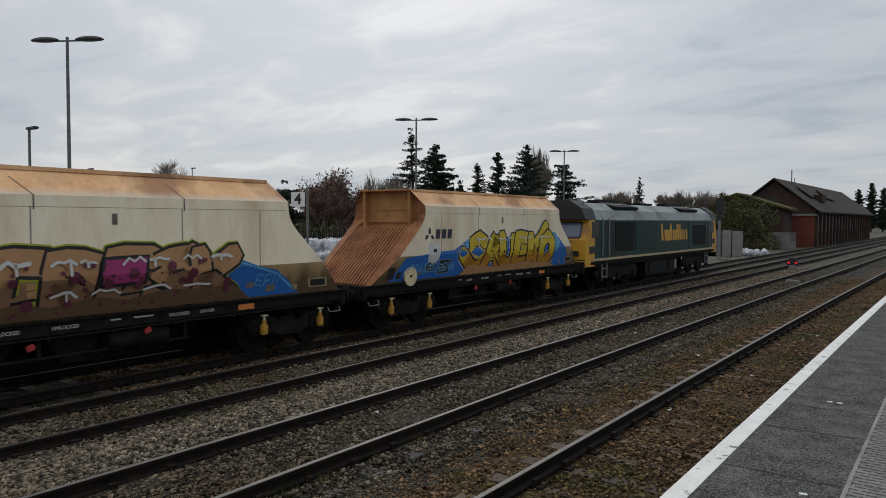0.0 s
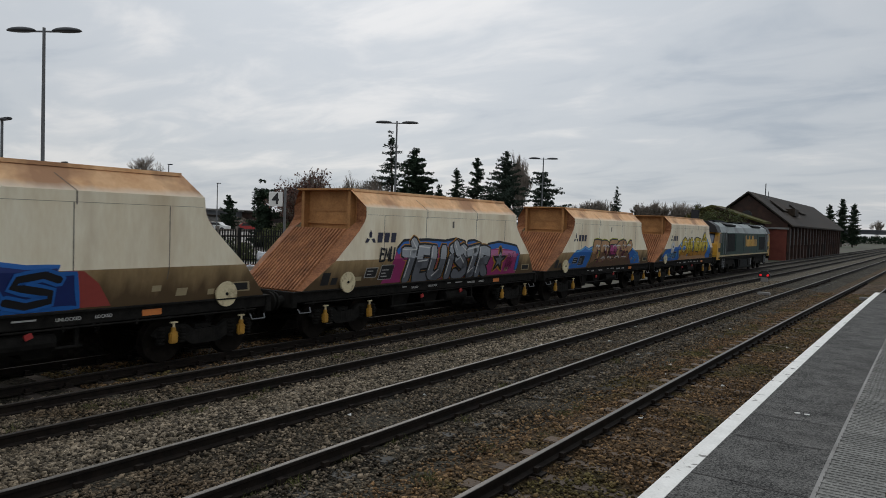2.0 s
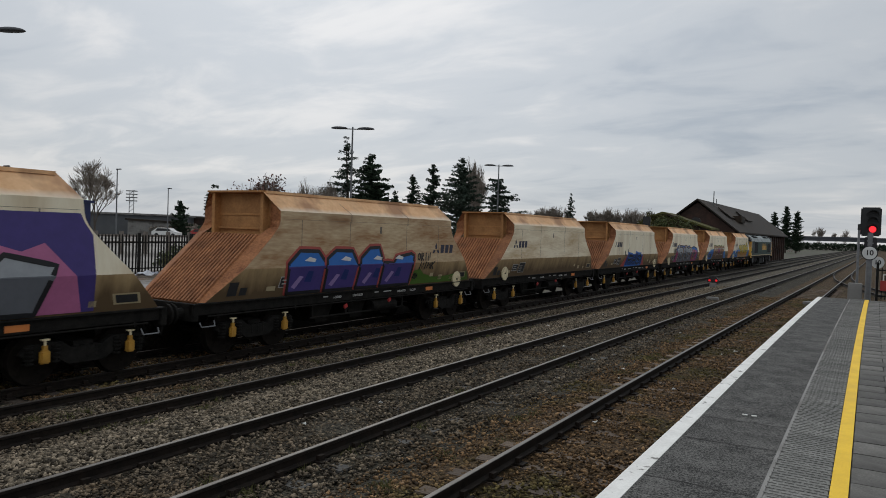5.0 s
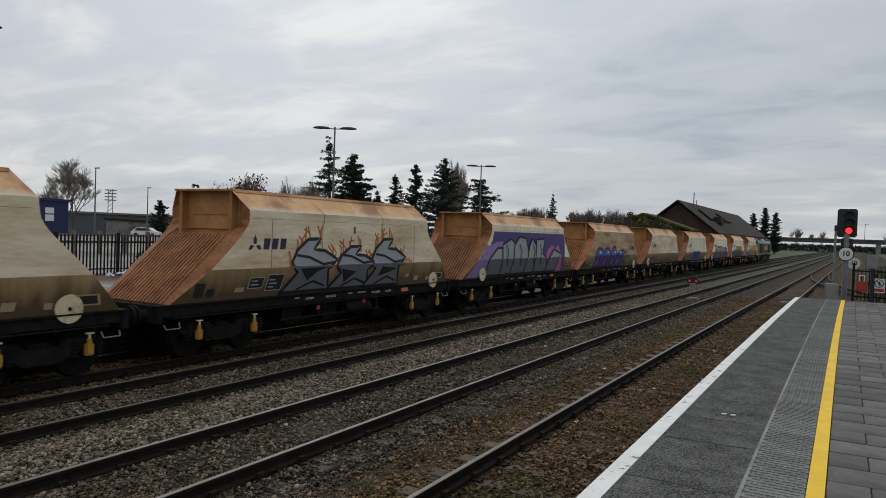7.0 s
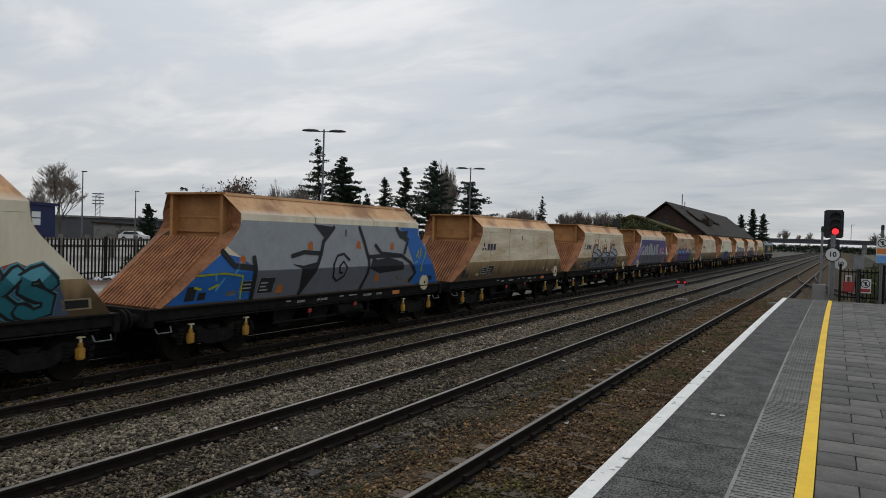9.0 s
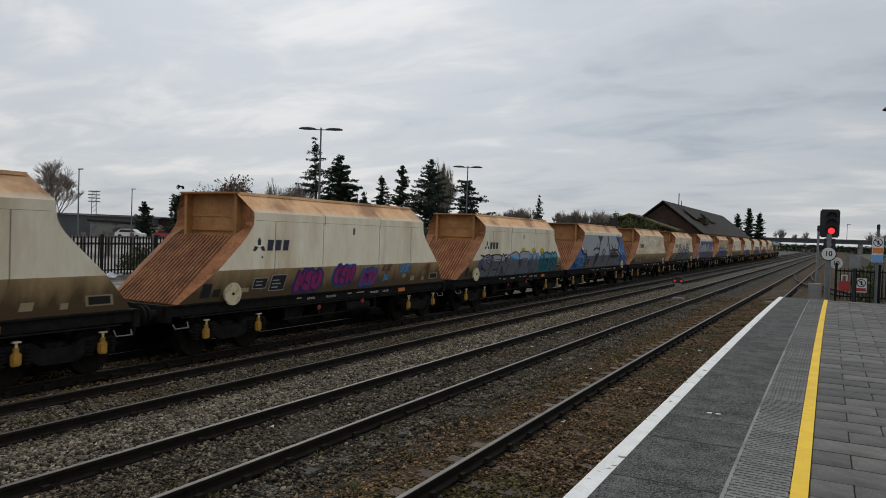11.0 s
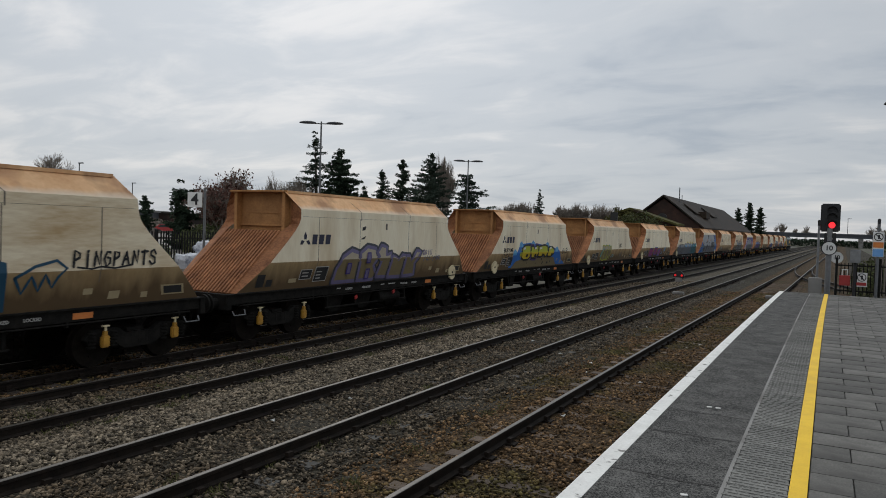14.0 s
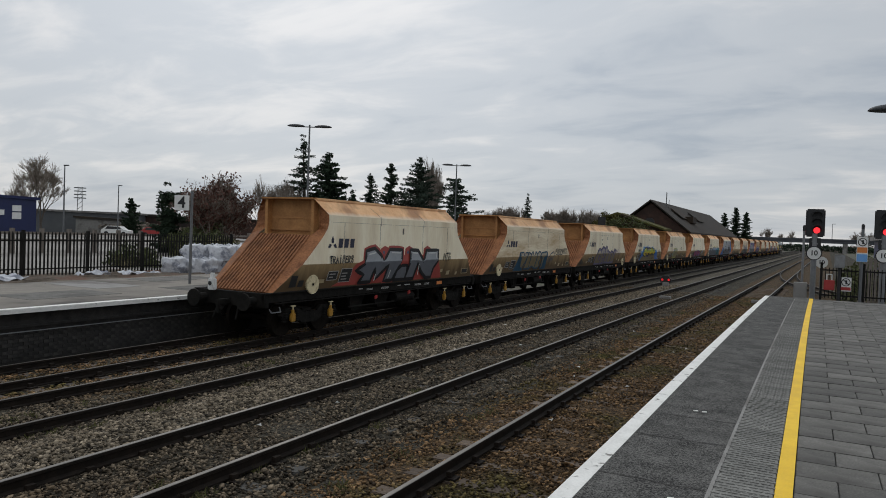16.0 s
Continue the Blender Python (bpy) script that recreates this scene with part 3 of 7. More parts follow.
M["concrete"] = mat("pale_concrete", (0.17, 0.165, 0.155), (0.28, 0.27, 0.255), 1.5, 0.9, bump=0.2, c=(0.13, 0.12, 0.11))
M["carpark"] = mat("pale_car_park", (0.18, 0.1728, 0.1584), (0.2964, 0.2774, 0.2516), 0.3, 0.9, bump=0.1, c=(0.14, 0.126, 0.112), cscale=0.1)
M["bridge"] = mat("grey_bridge_girder", (0.055, 0.058, 0.065), (0.10, 0.105, 0.115), 0.2, 0.85, bump=0, spec=0.2)
M["blue"] = mat("blue_cladding", (0.0072, 0.0132, 0.06), (0.012, 0.021, 0.09), 0.4, 0.5, bump=0)
M["greyclad"] = mat("dark_grey_cladding", (0.06, 0.063, 0.07), (0.10, 0.105, 0.11), 0.4, 0.6, bump=0)
M["needle"] = mat("conifer_needles", (0.015, 0.027, 0.018), (0.051, 0.0765, 0.0442), 1.2, 0.9, bump=0, island=0.4, spec=0.2)
M["needle_blue"] = mat("blue_green_needles", (0.0252, 0.0392, 0.0308), (0.08, 0.1056, 0.0768), 1.2, 0.9, bump=0, island=0.4, spec=0.2)
M["bark"] = mat("grey_brown_bark", (0.06, 0.048, 0.04), (0.13, 0.11, 0.09), 5, 0.95, bump=0.3)
M["leaf_brown"] = mat("withered_leaves", (0.07, 0.0308, 0.0252), (0.176, 0.088, 0.064), 2, 0.9, bump=0, island=0.4)
M["leaf_green"] = mat("ivy_leaves", (0.039, 0.052, 0.0182), (0.1215, 0.135, 0.0432), 1.0, 0.8, bump=0, island=0.5, c=(0.144, 0.12, 0.06), cscale=0.3)
M["weed"] = mat("trackside_weeds", (0.05, 0.055, 0.015), (0.13, 0.125, 0.04), 3, 0.9, bump=0, island=0.4)
M["bag"] = mat("white_woven_bags", (0.42, 0.43, 0.46), (0.66, 0.67, 0.70), 3, 0.75, bump=0.5, fine=14, c=(0.22, 0.23, 0.27), cscale=2.2, dist=0.08)
M["rubble"] = mat("rubble_and_litter", (0.05, 0.038, 0.028), (0.15, 0.12, 0.09), 2.5, 0.95, bump=0.8, fine=12, c=(0.11, 0.06, 0.04), cscale=0.8, dist=0.08)
M["red"] = mat("red_paint", (0.30, 0.02, 0.02), (0.42, 0.04, 0.035), 5, 0.5, bump=0)
M["lightblue"] = mat("blue_sign_face", (0.12, 0.30, 0.60), (0.16, 0.36, 0.68), 5, 0.5, bump=0)
M["orange"] = mat("orange_plate", (0.55, 0.16, 0.03), (0.66, 0.22, 0.05), 5, 0.6, bump=0)
M["loco_green"] = mat("dark_green_loco_paint", (0.0072, 0.033, 0.026), (0.0162, 0.0528, 0.042), 1.5, 0.6, bump=0.03, c=(0.022, 0.03, 0.027), cscale=0.5, spec=0.3)
M["loco_yellow"] = mat("grimy_yellow_cab_paint", (0.48, 0.24, 0.02), (0.66, 0.37, 0.035), 2, 0.5, bump=0.03, c=(0.34, 0.17, 0.03), cscale=1)
M["loco_roof"] = mat("grey_loco_roof", (0.144, 0.172, 0.168), (0.2465, 0.279, 0.2653), 1.5, 0.5, bump=0.05, c=(0.108, 0.117, 0.117))
M["loco_grille"] = mat("dark_grille", (0.004, 0.005, 0.005), (0.013, 0.015, 0.015), 20, 0.8, bump=0.4, stretch=(1, 1, 4), spec=0.2)
M["twig"] = mat("grey_twigs", (0.15, 0.1275, 0.105), (0.315, 0.27, 0.228), 2, 0.95, bump=0, island=0.3, spec=0.1)
M["glass"] = mat("cab_glass", (0.10, 0.12, 0.17), (0.14, 0.17, 0.23), 1, 0.08, bump=0)
M["sticker"] = mat("stone_buff_stripe", (0.34, 0.27, 0.15), (0.46, 0.37, 0.22), 3, 0.6, bump=0)
GLOW_RED = glow_mat("red_signal_lens", (1.0, 0.03, 0.04), 1.2)
GLOW_RED_DIM = glow_mat("red_marker_lens", (0.7, 0.015, 0.02), 0.5)


def text_mesh(body, size, material, parent, m, label=""):
    cu = bpy.data.curves.new("lettering", "FONT")
    cu.body, cu.size, cu.align_x, cu.align_y, cu.extrude = body, size, "CENTER", "CENTER", 0.002
    cu.offset = 0.012 * min(1.0, size / 0.5)
    tmp = bpy.data.objects.new("lettering_source", cu)
    scene.collection.objects.link(tmp)
    me = bpy.data.meshes.new_from_object(tmp.evaluated_get(bpy.context.evaluated_depsgraph_get()))
    bpy.data.objects.remove(tmp)
    me.materials.clear()
    me.materials.append(M[material])
    ob = new("lettering", me)
    ob.parent = parent
    ob.matrix_local = m
    if label:
        ob["label"] = label
    return ob


# ---- platforms ----
def build_near_platform():
    root = tagged(new("platform_near"), "asphalt and slab platform with white edge and yellow line", "platform", kind="structure")
    ys = [-14, -8, -4, 0, 3, 6, 9, 12, 15, 18, 21, 24, 27.6]
    z = 0.90
    strip("platform_core", -1.44, 9.0, -0.6, z - 0.06, ys, "brickdark", root)
    strip("edge_coping", -1.56, -1.415, z - 0.10, z + 0.004, ys, "edge", root, "worn white painted platform edge")
    strip("asphalt_strip", -1.415, -0.60, z - 0.10, z, ys, "asphalt", root, "dark asphalt strip")
    strip("kerb_joint", -0.605, -0.575, z - 0.10, z + 0.002, ys, "concrete", root, "pale worn mortar joint")
    strip("yellow_line", -0.165, -0.045, z - 0.10, z + 0.003, ys, "yellow", root, "yellow safety line")
    strip("slab_bed", -0.575, 9.0, z - 0.10, z - 0.03, ys, "asphalt", root)
    strip("slab_surround", 2.72, 9.0, z - 0.06, z - 0.002, ys, "slab", root)
    # tactile slabs
    bm = bm_new()
    box(bm, (0, 0, -0.03), (0.402, 0.396, 0.06), bevel=0.004)
    for i in range(5):
        for j in range(6):
            x = -0.16 + 0.08 * i + (0.018 if j % 2 else -0.018)
            y = -0.165 + 0.066 * j
            box(bm, (x, y, 0.003), (0.062, 0.030, 0.007))
    t0 = part("tactile_slab", bm, "tactile", root)
    y = 2.0
    first = True
    while y < 27.4:
        o = t0 if first else new("tactile_slab", t0.data)
        first = False
        o.parent = root
        o.matrix_local = pose(-0.372 + bend(y), y + 0.2, z, 0, 0, 0)
        y += 0.402
    # paving slabs, staggered
    rng = random.Random(3)
    bm = bm_new()
    box(bm, (0, 0, -0.03), (0.592, 0.442, 0.06), bevel=0.005)
    s0 = part("paving_slab", bm, "slab", root)
    first, y, row, half = True, 3.6, 0, None
    hb = bm_new()
    box(hb, (0, 0, -0.03), (0.292, 0.442, 0.06), bevel=0.005)
    while y < 27.3:
        x = -0.04 + (0.3 if row % 2 else 0.0)
        if row % 2:
            pass
        n = 5 if y > 12 else 3
        if row % 2:
            o = half if half else part("half_slab", hb, "slab", root)
            o = new("half_slab", half.data) if half else o
            half = half or o
            o.parent = root
            o.matrix_local = pose(0.11 + bend(y), y + 0.225, z - rng.uniform(0, 0.004))
        for i in range(n):
            o = s0 if first else new("paving_slab", s0.data)
            first = False
            o.parent = root
            o.matrix_local = pose(x + 0.3 + 0.6 * i + bend(y), y + 0.225, z - rng.uniform(0, 0.004), rng.uniform(-.25, .25), rng.uniform(-.25, .25), 0)
        y += 0.45
        row += 1
    rng = random.Random(8)
    y = 3.4
    while y < 26:
        bm = bm_new()
        p, n = [], 14
        for k in range(n + 1):
            x = -1.40 + 0.79 * k / n
            p.append((x + bend(y), y + 0.05 * noise.noise((x * 3, y * 2, 1)) + 0.02 * noise.noise((x * 14, y, 2)), rng.uniform(0.004, 0.011)))
        for (x0, a0, w0), (x1, a1, w1) in zip(p, p[1:]):
            bm.faces.new([bm.verts.new(q) for q in ((x0, a0 - w0, z + 0.003), (x1, a1 - w1, z + 0.003), (x1, a1 + w1, z + 0.003), (x0, a0 + w0, z + 0.003))])
        part("crack", bm, "brickdark", root, "dark crack across the asphalt")
        y += rng.uniform(0.7, 1.5)
    bm = bm_new()
    box(bm, (3.8 + bend(27.6), 27.75, 0.35), (10.6, 0.3, 1.0))
    part("end_wall", bm, "brickdark", root)


def build_far_platform():
    root = tagged(new("platform_far"), "pale worn platform with white edge and sooty brick face", "platform", kind="structure")
    ys = [-45, -20, 0, 10, 20, 30, 36]
    z = 0.72

    def st(name, x0, x1, z0, z1, m, label=""):
        return sweep(name, [(x0, z1), (x1, z1), (x1, z0), (x0, z0)], 0, 0, bend_train, ys, m, root, label)
    st("platform_wall", -21.4, -15.5, -0.75, z - 0.12, "brickdark", "sooty brick platform face")
    st("platform_top", -21.4, -15.52, z - 0.12, z, "plat_far", "worn pale platform surface")
    st("edge_coping", -15.52, -15.30, z - 0.10, z + 0.004, "edge", "white painted coping")
    st("wall_ledge", -15.5, -15.44, 0.28, 0.34, "brickdark")
    st("cable", -15.44, -15.42, 0.18, 0.20, "galv")
    rng = random.Random(5)
    bm = bm_new()
    box(bm, (0, 0, 0), (0.03, 0.22, 0.07))
    b0 = None
    for r in range(8):
        for k in range(34):
            o = part("brick", bm, "brickdark", root) if b0 is None else new("brick", b0.data)
            b0 = b0 or o
            o.parent = root
            o.matrix_local = pose(-15.495 + rng.uniform(0, 0.008), 8.2 + k * 0.235 + (0.117 if r % 2 else 0), -0.42 + r * 0.082)
    for x, y, sx, sy, m in ((-17.6, 12.0, 1.6, 2.6, "slab"), (-19.6, 14.5, 2.4, 1.6, "concrete"), (-18.8, 9.4, 2.8, 1.2, "asphalt"), (-17.0, 16.4, 1.4, 2.2, "slab"), (-20.3, 18.2, 1.6, 3.0, "slab"), (-16.6, 8.2, 1.2, 2.2, "concrete")):
        bm = bm_new()
        box(bm, (x, y, z), (sx, sy, 0.012))
        part("repair_patch", bm, m, root, "patched platform surfacing")
    # verge of rubble behind
    bm = bm_new()
    bmesh.ops.create_grid(bm, x_segments=26, y_segments=90, size=0.5)
    for v in bm.verts:
        x, y = v.co.x, v.co.y
        v.co = Vector((-24.2 + x * 5.6, 0 + y * 90, 0.50 + 0.22 * noise.noise((x * 18, y * 110, 0)) + 0.1 * noise.noise((x * 50, y * 330, 3))))
    tagged(part("verge", bm, "rubble"), "brown rubble and litter verge beside the platform", "verge", kind="structure")
    # car park
    bm = bm_new()
    box(bm, (-66, 30, 0.0), (78, 120, 0.9))
    tagged(part("car_park", bm, "carpark"), "pale concrete yard behind the fence", "yard", kind="structure")


# ---- lamps, signs, fences ----
def lamp_post(x, y, base, top, arm=0.78, group="double-headed platform lamps", ang=0.0):
    l = thing("platform_lamp", "tall grey pole with two flat dark lamp heads", "lamp post", group, m=pose(x, y, base, 0, 0, ang))
    h = top - base
    bm = bm_new()
    tube(bm, (0, 0, 0), (0, 0, 1.4), 0.11, 0.11, 12)
    tube(bm, (0, 0, 1.4), (0, 0, h + 0.12), 0.065, 0.045, 12)
    part("pole", bm, "pole", l)
    bm = bm_new()
    tube(bm, (-arm * 0.7, 0, h), (arm * 0.7, 0, h), 0.03, 0.03, 8)
    part("cross_arm", bm, "pole", l)
    for s in (-1, 1):
        bm = bm_new()
        v = bmesh.ops.create_uvsphere(bm, u_segments=14, v_segments=8, radius=1.0)["verts"]
        for q in v:
            q.co = Vector((s * (arm * 0.95 + q.co.x * 0.50), q.co.y * 0.17, h + 0.02 + (q.co.z * 0.12 if q.co.z > 0 else q.co.z * 0.05)))
        part("lamp_head", bm, "lamp_head", l, smooth=True)
    return l


def build_posts():
    a = lamp_post(-23.4, 11.5, 0.45, 8.42, 0.80, ang=30)
    bm = bm_new()
    box(bm, (0.12, -0.02, 2.1), (0.02, 0.2, 0.22))
    part("warning_plate", bm, "red", a, "small red warning plate")
    lamp_post(-25.35, 32.1, 0.3, 8.40, 0.80, ang=30)
    lamp_post(-26.75, 53.7, 0.0, 8.40, 0.80, ang=30)
    lamp_post(2.12, 16.0, 0.9, 5.36, 0.80)
    # single-headed lamp in the yard
    for x, y, b, t in ((-28.2, 12.4, 0.4, 6.05), (-65.6, 45, 0.4, 8.0), (-76.9, 60, 0.4, 7.1), (-53.2, 27.6, 0.4, 6.4)):
        s = thing("street_lamp", "slim grey street lamp with a short head", "street lamp", "single street lamps", m=pose(x, y, b))
        bm = bm_new()
        tube(bm, (0, 0, 0), (0, 0, t - b), 0.09 if x < -30 else 0.06, 0.05, 8)
        part("pole", bm, "pole", s)
        bm = bm_new()
        box(bm, (0.25, 0, t - b), (0.7, 0.2, 0.1), bevel=0.03)
        part("lamp_head", bm, "lamp_head", s)
    # platform number
    s = thing("platform_number_sign", "white square sign with a black number on a grey post", "sign", m=pose(-18.3, 17.1, 0.72))
    bm = bm_new()
    tube(bm, (0, 0, 0), (0, 0, 3.08), 0.045, 0.045, 10)
    part("post", bm, "pole", s)
    bm = bm_new()
    box(bm, (-0.33, -0.02, 2.68), (0.50, 0.03, 0.50), pose(0, 0, 0), bevel=0.006)
    b = part("sign_board", bm, "cream_label", s)
    text_mesh("4", 0.52, "black", s, pose(-0.33, -0.04, 2.68, 90, 0, 0))
    s.matrix_world = pose(-18.3, 17.1, 0.72, 0, 0, 25)
    # station name board
    s = thing("station_name_board", "white station name board on two posts", "sign", m=pose(-22.0, 26.0, 0.5, 0, 0, 38))
    bm = bm_new()
    box(bm, (0, 0, 2.52), (1.75, 0.05, 0.40), bevel=0.006)
    part("sign_board", bm, "cream_label", s)
    for x in (-0.8, 0.8):
        bm = bm_new()
        tube(bm, (x, 0.05, 0), (x, 0.05, 2.7), 0.04, 0.04, 8)
        part("post", bm, "lightblue", s)
    text_mesh("Hereford", 0.3, "black", s, pose(0, -0.03, 2.54, 90, 0, 0))


def build_fences():
    f = thing("palisade_fence", "dark steel palisade fence with pointed pales", "fence")
    bm = bm_new()
    prism(bm, [(-0.035, 0), (0.035, 0), (0.035, 1.66), (0.0, 1.74), (-0.035, 1.66)], -0.008, 0.008, axis="x")
    p0 = None
    y, i = 3.0, 0
    while y < 27.5:
        o = part("pale", bm, "fence", f) if p0 is None else new("pale", p0.data)
        p0 = p0 or o
        o.parent = f
        o.matrix_local = pose(-26.5 + 0.02 * math.sin(y), y, 0.46, 0, random.Random(i).uniform(-1, 1), 0)
        y += 0.155
        i += 1
    for z in (0.75, 1.85):
        bm = bm_new()
        box(bm, (-26.53, 15.2, z), (0.04, 24.6, 0.05))
        part("rail", bm, "fence", f)
    for k in range(10):
        bm = bm_new()
        box(bm, (-26.56, 3.0 + 2.72 * k, 1.3), (0.09, 0.11, 1.9))
        part("post", bm, "fence", f)
    # low timber rail fence round the yard
    f = thing("timber_fence", "pale grey timber post and rail fence", "fence")
    for k in range(26):
        bm = bm_new()
        box(bm, (-44, 4 + 1.9 * k, 1.2), (0.22, 0.22, 1.7))
        part("post", bm, "wood", f)
    for z in (1.3, 1.75):
        bm = bm_new()
        box(bm, (-44.05, 27.5, z), (0.08, 49, 0.16))
        part("rail", bm, "wood", f)


def build_bags():
    rng = random.Random(12)
    i = 0
    for x, y, n in ((-25.3, 23.0, 1), (-25.2, 24.0, 2), (-25.1, 25.0, 2), (-25.0, 26.0, 2), (-24.2, 23.6, 1), (-24.1, 24.6, 2), (-24.0, 25.6, 2)):
        for k in range(n):
            b = thing("bulk_bag", "crumpled white woven bulk bag", "bag", "heap of white bulk bags", m=pose(x + rng.uniform(-.1, .1), y, 0.45 + 0.58 * k, 0, 0, rng.uniform(-30, 30)))
            bm = bm_new()
            bmesh.ops.create_cube(bm, size=1.0)
            bmesh.ops.subdivide_edges(bm, edges=bm.edges[:], cuts=6, use_grid_fill=True)
            sd = rng.uniform(0, 50)
            for v in bm.verts:
                c = v.co.copy()
                r = 1 + 0.26 * noise.noise((c.x * 4 + sd, c.y * 4, c.z * 4)) + 0.18 * noise.noise((c.x * 9 + sd, c.y * 9, c.z * 9))
                l = max(0.86, 1 - 0.35 * (abs(c.x) ** 4 + abs(c.y) ** 4 + abs(c.z) ** 4))
                v.co = Vector((c.x * r * l * 1.05, c.y * r * l * 1.05, (c.z + 0.5) * 0.66 * r))
            part("sack", bm, "bag", b, smooth=True)
            bm = bm_new()
            for sx in (-0.3, 0.3):
                tube(bm, (sx, -0.25, 0.62), (sx * 0.4, 0, 0.78), 0.02, 0.02, 6)
                tube(bm, (sx * 0.4, 0, 0.78), (sx, 0.25, 0.62), 0.02, 0.02, 6)
            part("strap", bm, "bag", b)
    # torn sheeting on the verge
    for x, y, s in ((-24.6, 20.3, 0.9), (-25.2, 18.6, 0.7), (-24.9, 14.8, 0.9)):
        bm = bm_new()
        bmesh.ops.create_grid(bm, x_segments=10, y_segments=10, size=0.5)
        for v in bm.verts:
            v.co = Vector((v.co.x * s, v.co.y * s * 1.6, 0.10 + 0.16 * noise.noise((v.co.x * 5 + x, v.co.y * 5, y))))
        bmesh.ops.solidify(bm, geom=bm.faces[:], thickness=0.02)
        o = part("plastic_sheet", bm, "bag")
        o.matrix_world = pose(x, y, 0.52)
        tagged(o, "crumpled pale plastic sheet on the rubble", "sheet", "torn plastic sheets")


# ---- signals and the platform end ----
def build_signal(x, y, base, k):
    s = thing("signal", "tall colour-light signal showing red, black backboard", "signal", "red signals at the platform end", m=pose(x, y, base))
    z0 = 0.9 - base
    bm = bm_new()
    tube(bm, (0, 0, 0), (0, 0, z0 + 2.3), 0.10, 0.10, 12)
    box(bm, (0, 0, 0.03), (0.9, 0.6, 0.06))
    part("post", bm, "galv", s)
    bm = bm_new()
    box(bm, (0, 0, z0 + 2.70), (0.66, 0.10, 1.06), bevel=0.045)
    part("backboard", bm, "black", s, "matt black backboard with rounded corners")
    bm = bm_new()
    tube(bm, (0.06, -0.09, z0 + 2.42), (0.06, -0.05, z0 + 2.42), 0.115, 0.115, 18)
    part("red_lens", bm, GLOW_RED, s, "glowing red lens")
    bm = bm_new()
    for zz in (2.42, 2.68, 2.94):
        for a in range(-5, 6):
            an = a * 0.28
            box(bm, (0.06 + 0.19 * math.sin(an), -0.13, z0 + zz + 0.19 * math.cos(an)), (0.06, 0.17, 0.012), pose(0, 0, 0, 0, math.degrees(an), 0))
    part("lens_hood", bm, "black", s)
    bm = bm_new()
    box(bm, (0.02, 0, z0 + 1.95), (0.40, 0.12, 0.36), bevel=0.02)
    part("route_box", bm, "black", s)
    bm = bm_new()
    for a, b in ((-0.07, 0.04), (0.02, 0.04), (0.09, -0.04), (-0.02, -0.05)):
        box(bm, (a, -0.065, z0 + 1.95 + b), (0.045, 0.01, 0.05))
    part("route_lamp", bm, "galv", s)
    bm = bm_new()
    tube(bm, (0, -0.13, z0 + 1.55), (0, -0.11, z0 + 1.55), 0.27, 0.27, 28)
    part("speed_sign_rim", bm, "black", s)
    bm = bm_new()
    tube(bm, (0, -0.136, z0 + 1.55), (0, -0.128, z0 + 1.55), 0.235, 0.235, 28)
    part("speed_sign", bm, "cream_label", s, "round white speed sign")
    text_mesh("10", 0.26, "black", s, pose(0, -0.14, z0 + 1.55, 90, 0, 0))
    return s


